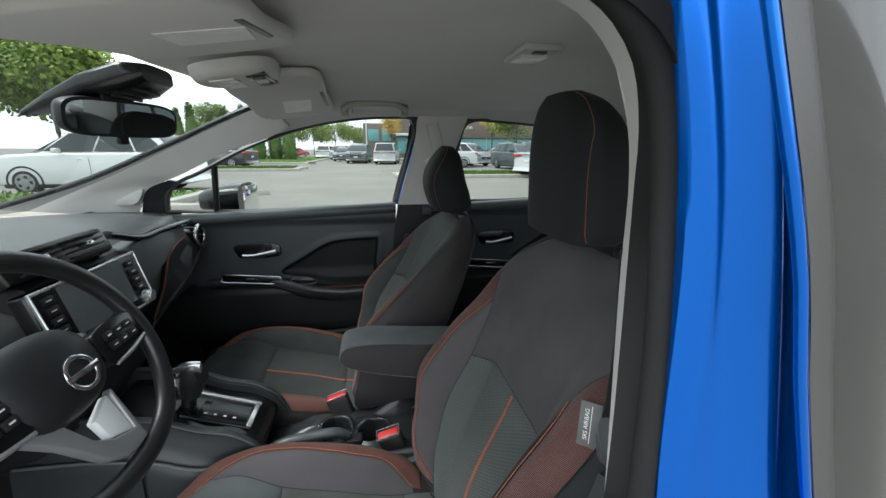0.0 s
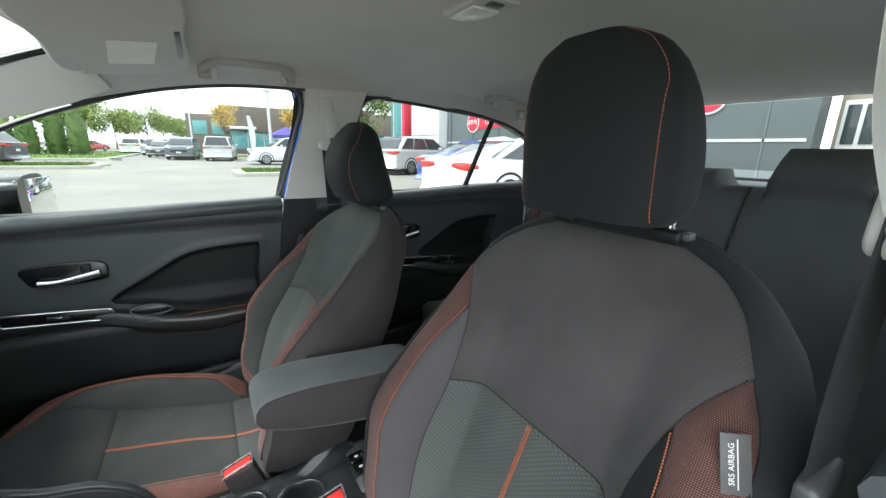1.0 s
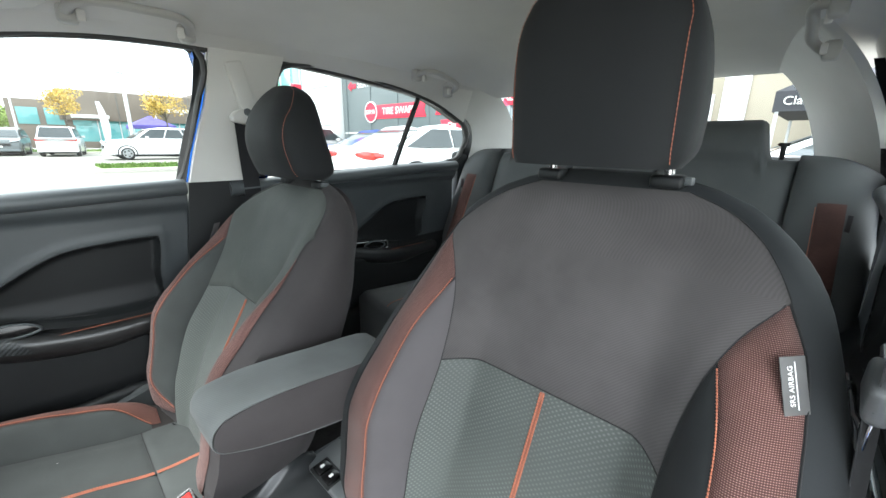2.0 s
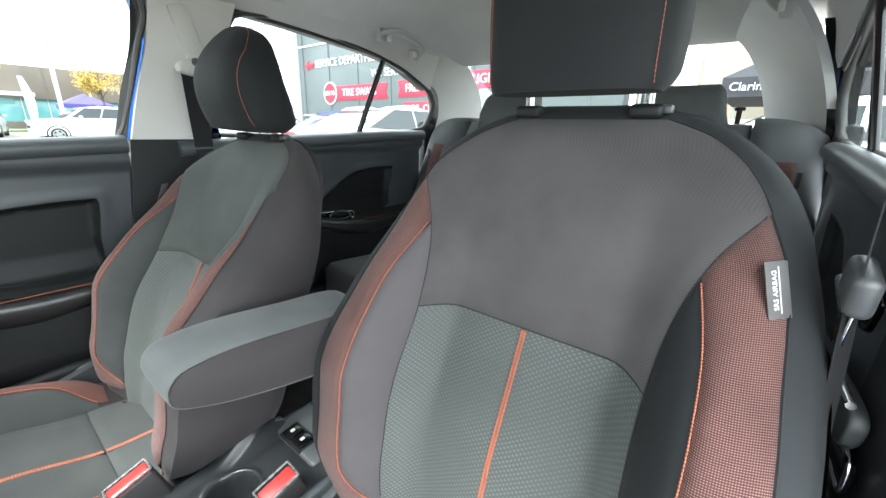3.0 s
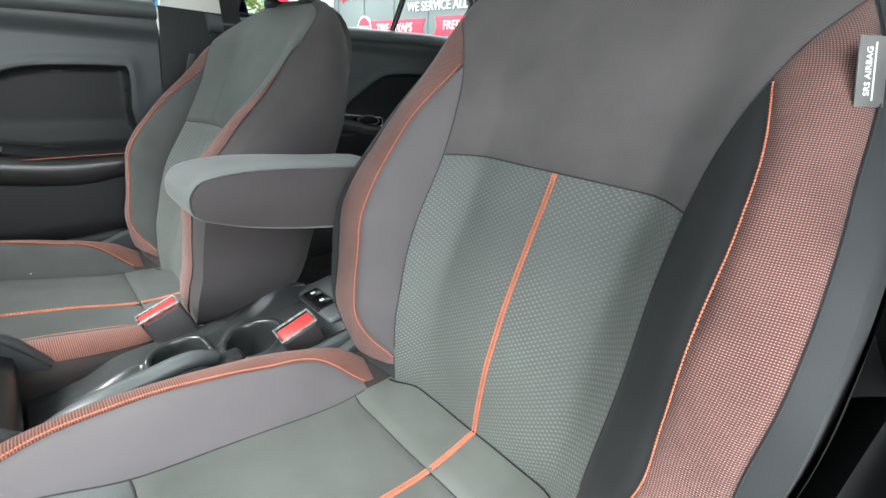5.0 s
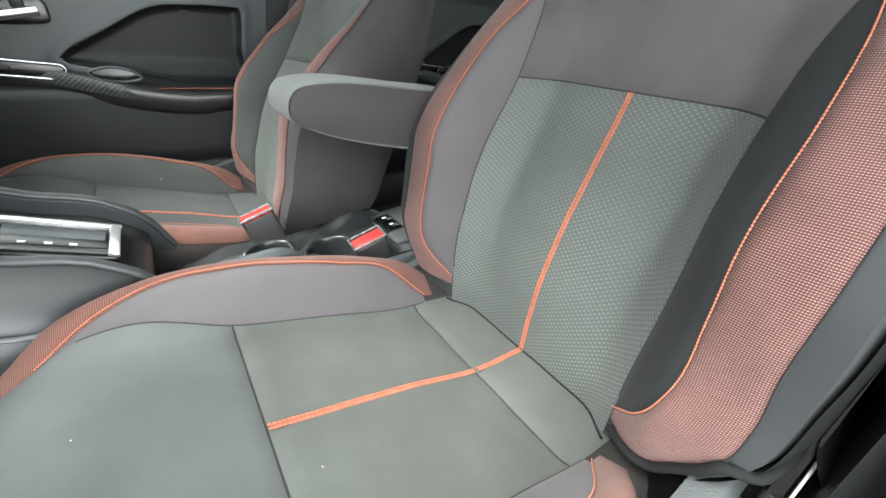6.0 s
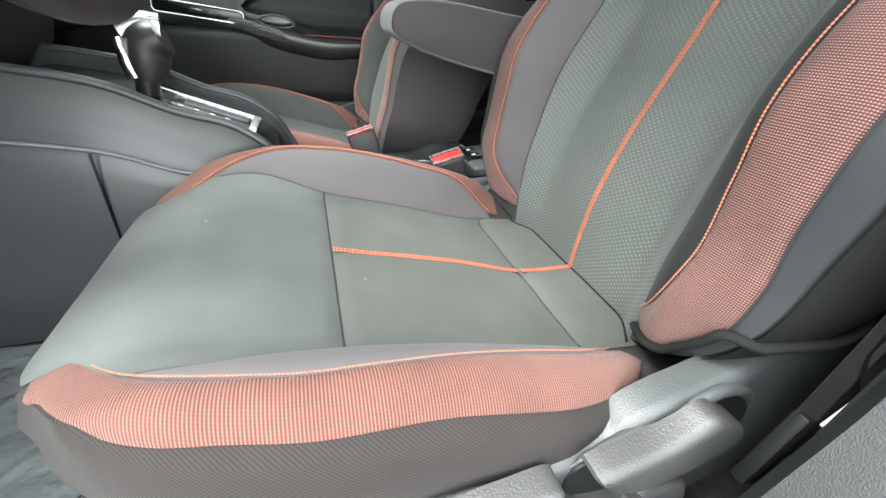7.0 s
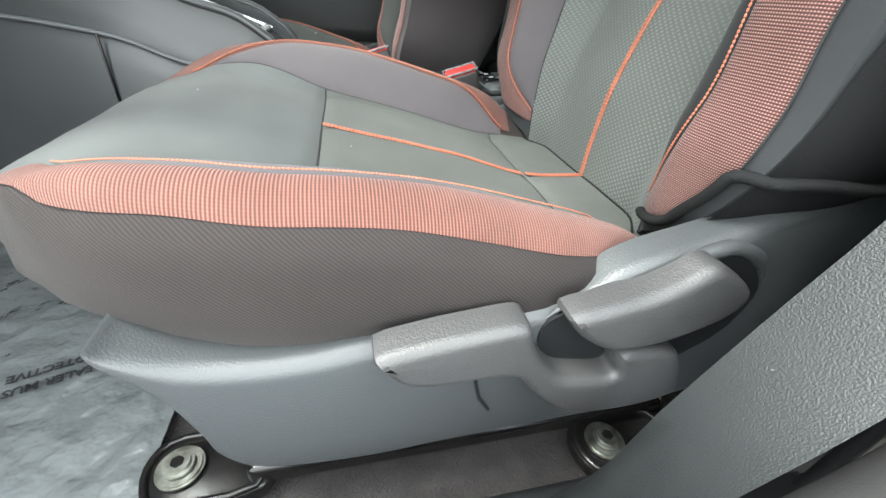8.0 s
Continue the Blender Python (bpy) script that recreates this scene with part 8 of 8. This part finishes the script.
# long building across the lane
hall = thing("showroom_building", (13, 60, 0), "long brown-clad showroom with teal glass", "building")
part("main_wall", box("main_wall", (30, 14, 3.2), (17.5, 67, 4.6), 0.03), M_WALL_BROWN, hall, "brown panel cladding")
part("wing_wall", box("wing_wall", (7.2, 13, 5.0), (2.2, 67.2, 2.5), 0.03), M_WALL_BROWN, hall, "brown panel cladding")
part("lower_wall", box("lower_wall", (29.4, 13, 3.1), (17.6, 67.3, 1.55), 0.02), M_WALL_GREY, hall)
part("roof_box", box("roof_box", (9, 6, 0.9), (21, 67, 6.6), 0.03), M_WALL_BROWN, hall)
for k in range(14):
    w = part("window", box("window", (1.9, 0.12, 2.3), (4.6 + 2.02 * k, 60.75, 1.85), 0.02), M_TEAL, hall, "teal glass bay")
    part("mullion", box("mullion", (0.09, 0.16, 2.4), (5.6 + 2.02 * k, 60.72, 1.85), 0.01), M_POLE, hall)
for k in range(3):
    part("wing_window", box("wing_window", (1.6, 0.12, 1.7), (0.1 + 2.1 * k, 60.65, 3.3), 0.02), M_TEAL, hall, "teal glass window")
for k in range(8):
    part("cladding_joint", box("cladding_joint", (0.04, 0.06, 3.2), (4.0 + 3.6 * k, 59.99, 4.6), 0), M_WALL_GREY, hall)
part("canopy", box("canopy", (3.2, 1.2, 0.35), (5.0, 59.8, 3.4), 0.04), M_WALL_WHITE, hall)
lettering("wall_sign", "Clarington", 0.85, Matrix.Translation((13.4, 59.93, 4.55)) @ Matrix.Rotation(radians(90), 4, "X"), M_WHITETEXT, hall, 0.04, "CENTER")
for x0, y0 in ((-0.9, 58.5), (10.4, 56.0)):
    pl = thing("lamp_post", (x0, y0, 0), "pale steel car-park lamp post", "lamp post", "lamp posts")
    part("post", tube("post", [(x0, y0, 0), (x0, y0, 4), (x0, y0, 8.2)], lambda u: 0.11 * (1 - 0.3 * u), sides=10), M_POLE, pl)
    part("lamp_head", box("lamp_head", (0.9, 0.35, 0.14), (x0, y0, 8.25), 0.04), M_POLE, pl)
near = thing("lamp_post", (4.1, 29.5, 0), "pale steel lamp post by the kerb", "lamp post", "lamp posts")
part("post", tube("post", [(4.1, 29.5, 0), (4.1, 29.5, 2.5), (4.1, 29.5, 4.7)], lambda u: 0.10, sides=10), M_POLE, near)
part("lamp_head", box("lamp_head", (0.5, 0.3, 0.12), (4.1, 29.5, 4.75), 0.03), M_POLE, near)
for x0, y0 in ((2.9, 29.8),):
    fl = thing("feather_flag", (x0, y0, 0), "pale feather flag on a pole", "flag")
    part("flag_pole", tube("flag_pole", curve_pts([(x0, y0, 0), (x0 - 0.05, y0, 1.6), (x0 - 0.15, y0, 3.1)], 10), 0.02, sides=8), M_POLE, fl)
    part("flag_cloth", grid("flag_cloth", lambda u, v: (x0 - 0.05 - 0.10 * v + 0.38 * u * math.sin(math.pi * (0.15 + 0.7 * v)), y0 + 0.04 * math.sin(6 * v + 3 * u), 0.7 + 2.4 * v), 8, 20, True, (0, 0.006, 0)), M_WALL_WHITE, fl)
tb = thing("event_tent", (8.2, 46, 0), "violet pop-up tent before the long building", "tent")
part("tent_roof", loft("tent_roof", [[(8.2 + a * r, 47 + b * r, z) for a, b in ((-1, -1), (1, -1), (1, 1), (-1, 1))] for r, z in ((1.7, 2.0), (1.7, 2.3), (0.05, 3.2))], True, True, False), M_TENT_BLUE, tb)
for a, b in ((-1, -1), (1, -1), (1, 1), (-1, 1)):
    part("tent_leg", box("tent_leg", (0.06, 0.06, 2.2), (8.2 + a * 1.6, 47 + b * 1.6, 1.1)), M_POLE, tb)

# service building behind the car
svc = thing("service_building", (12, 10, 0), "slate grey glass-fronted service building with red signs", "building")
FX = 11.4
part("front_wall", box("front_wall", (0.6, 15.3, 7.0), (FX + 0.30, 10.35, 3.5), 0.02), M_WALL_GREY, svc, "slate grey glazed front")
for k in range(8):
    part("wall_joint", box("wall_joint", (0.03, 0.05, 7.0), (FX - 0.012, 3.6 + 2.0 * k, 3.5)), M_WALL_GREY, svc)
for z in (1.5, 4.55):
    part("transom", box("transom", (0.03, 15.1, 0.07), (FX - 0.012, 10.35, z)), M_POLE, svc)
part("white_block", box("white_block", (5.0, 3.2, 7.6), (FX + 2.0, 19.7, 3.8), 0.04), M_WALL_WHITE, svc, "white clad corner block")
for z in (1.9, 3.8, 5.7):
    part("panel_joint", box("panel_joint", (0.03, 3.2, 0.03), (FX - 0.51, 19.7, z)), M_WALL_GREY, svc)
part("red_column", box("red_column", (0.5, 0.35, 4.2), (FX - 0.4, 22.2, 2.1), 0.03), M_SIGNRED, svc, "red entrance column")
part("glass_wing", box("glass_wing", (4.0, 5.0, 6.0), (FX + 3.0, 25.2, 3.0), 0.03), M_TEAL, svc, "glass showroom wing")
for k in range(4):
    part("wing_mullion", box("wing_mullion", (0.10, 0.10, 6.0), (FX + 0.97, 22.9 + 1.4 * k, 3.0)), M_POLE, svc)
part("beige_wing", box("beige_wing", (6.0, 11.9, 3.3), (FX + 4.0, -3.3, 1.65), 0.03), M_WALL_BEIGE, svc, "beige block wing")
part("white_panel", box("white_panel", (0.12, 0.55, 3.2), (FX + 0.95, 1.45, 1.6), 0.02), M_WALL_WHITE, svc, "white clad pier")
dr = part("white_window", box("white_window", (0.10, 0.66, 1.05), (FX + 0.97, 2.22, 1.85), 0.01), M_WALL_WHITE, svc, "white framed window")
for q in (-0.15, 0.15):
    part("door_light", box("door_light", (0.04, 0.22, 0.85), (FX + 0.91, 2.22 + q, 1.85), 0.005), M_CARGLASS, dr)
face = Matrix(((0, 0, -1, FX - 0.03), (-1, 0, 0, 0), (0, 1, 0, 0), (0, 0, 0, 1)))


def wall_text(txt, y, z, size, material=None):
    lettering("sign_text", txt, size, Matrix.Translation((0, y, z)) @ face, material or M_WHITETEXT, svc, 0.01)


def pill(y0, y1, z, h):
    part("red_sign", prism("red_sign", smooth_poly([(y0, z - h / 2), (y1, z - h / 2), (y1 - 0.12, z), (y1, z + h / 2), (y0, z + h / 2), (y0 + 0.12, z)], 1), "x", FX - 0.028, FX + 0.01, 0.004), M_SIGNRED, svc, "red sign panel")


def price(y, z, r, txt):
    part("price_disc", disc("price_disc", r, 0.05, "x", 36, 0.005, (FX - 0.03, y, z)), M_WHITETEXT, svc, "white-edged red price disc")
    part("price_face", disc("price_face", r * 0.9, 0.02, "x", 36, 0.002, (FX - 0.052, y, z)), M_SIGNRED, svc)
    lettering("price_text", txt, r * 0.56, Matrix.Translation((-0.04, y, z)) @ face, M_WHITETEXT, svc, 0.006)


wall_text("SERVICE DEPARTMENT", 14.25, 3.72, 0.46)
part("arrow", prism("arrow", [(17.45, 3.70), (17.15, 3.92), (17.15, 3.80), (16.75, 3.80), (16.75, 3.60), (17.15, 3.60), (17.15, 3.48)], "x", FX - 0.03, FX, 0.003), M_SIGNRED, svc, "red arrow sign")
wall_text("WE SERVICE ALL MODELS!!", 10.2, 3.10, 0.42)
pill(11.75, 15.6, 2.42, 0.60)
price(15.55, 2.44, 0.48, "$29.95")
wall_text("TIRE SWAPS", 13.55, 2.43, 0.42)
pill(8.6, 11.2, 2.46, 0.60)
wall_text("FREE TIRE", 9.9, 2.46, 0.40)
pill(8.6, 10.9, 1.72, 0.48)
wall_text("OIL CHA", 9.8, 1.72, 0.36)
pill(5.0, 8.0, 2.62, 0.55)
wall_text("ALIGNMENT", 6.75, 2.62, 0.42)
price(4.95, 2.62, 0.46, "$79.95")
part("red_banner", box("red_banner", (0.04, 1.7, 1.0), (FX - 0.03, 15.4, 5.2), 0.005), M_SIGNRED, svc, "red banner sign")
part("white_banner", box("white_banner", (0.04, 0.9, 0.45), (FX - 0.05, 14.3, 5.05), 0.005), M_WALL_WHITE, svc)

tent = thing("event_tent", (10.2, -1.3, 0), "black pop-up tent with white lettering behind the car", "tent")
part("tent_roof", loft("tent_roof", [[(10.2 + a * r, -1.30 + b * r, z) for a, b in ((-1, -1), (1, -1), (1, 1), (-1, 1))] for r, z in ((1.6, 1.66), (1.6, 1.98), (0.05, 2.95))], True, True, False), M_TENT, tent, "black canvas roof")
for a, b in ((-1, -1), (1, -1), (1, 1), (-1, 1)):
    part("tent_leg", box("tent_leg", (0.05, 0.05, 1.9), (10.2 + a * 1.54, -1.30 + b * 1.54, 0.95)), M_POLE, tent)
lettering("tent_text", "Clarington", 0.19, Matrix.Translation((8.585, -0.22, 1.82)) @ Matrix(((0, 0, -1, 0), (-1, 0, 0, 0), (0, 1, 0, 0), (0, 0, 0, 1))), M_WHITETEXT, tent, 0.005)
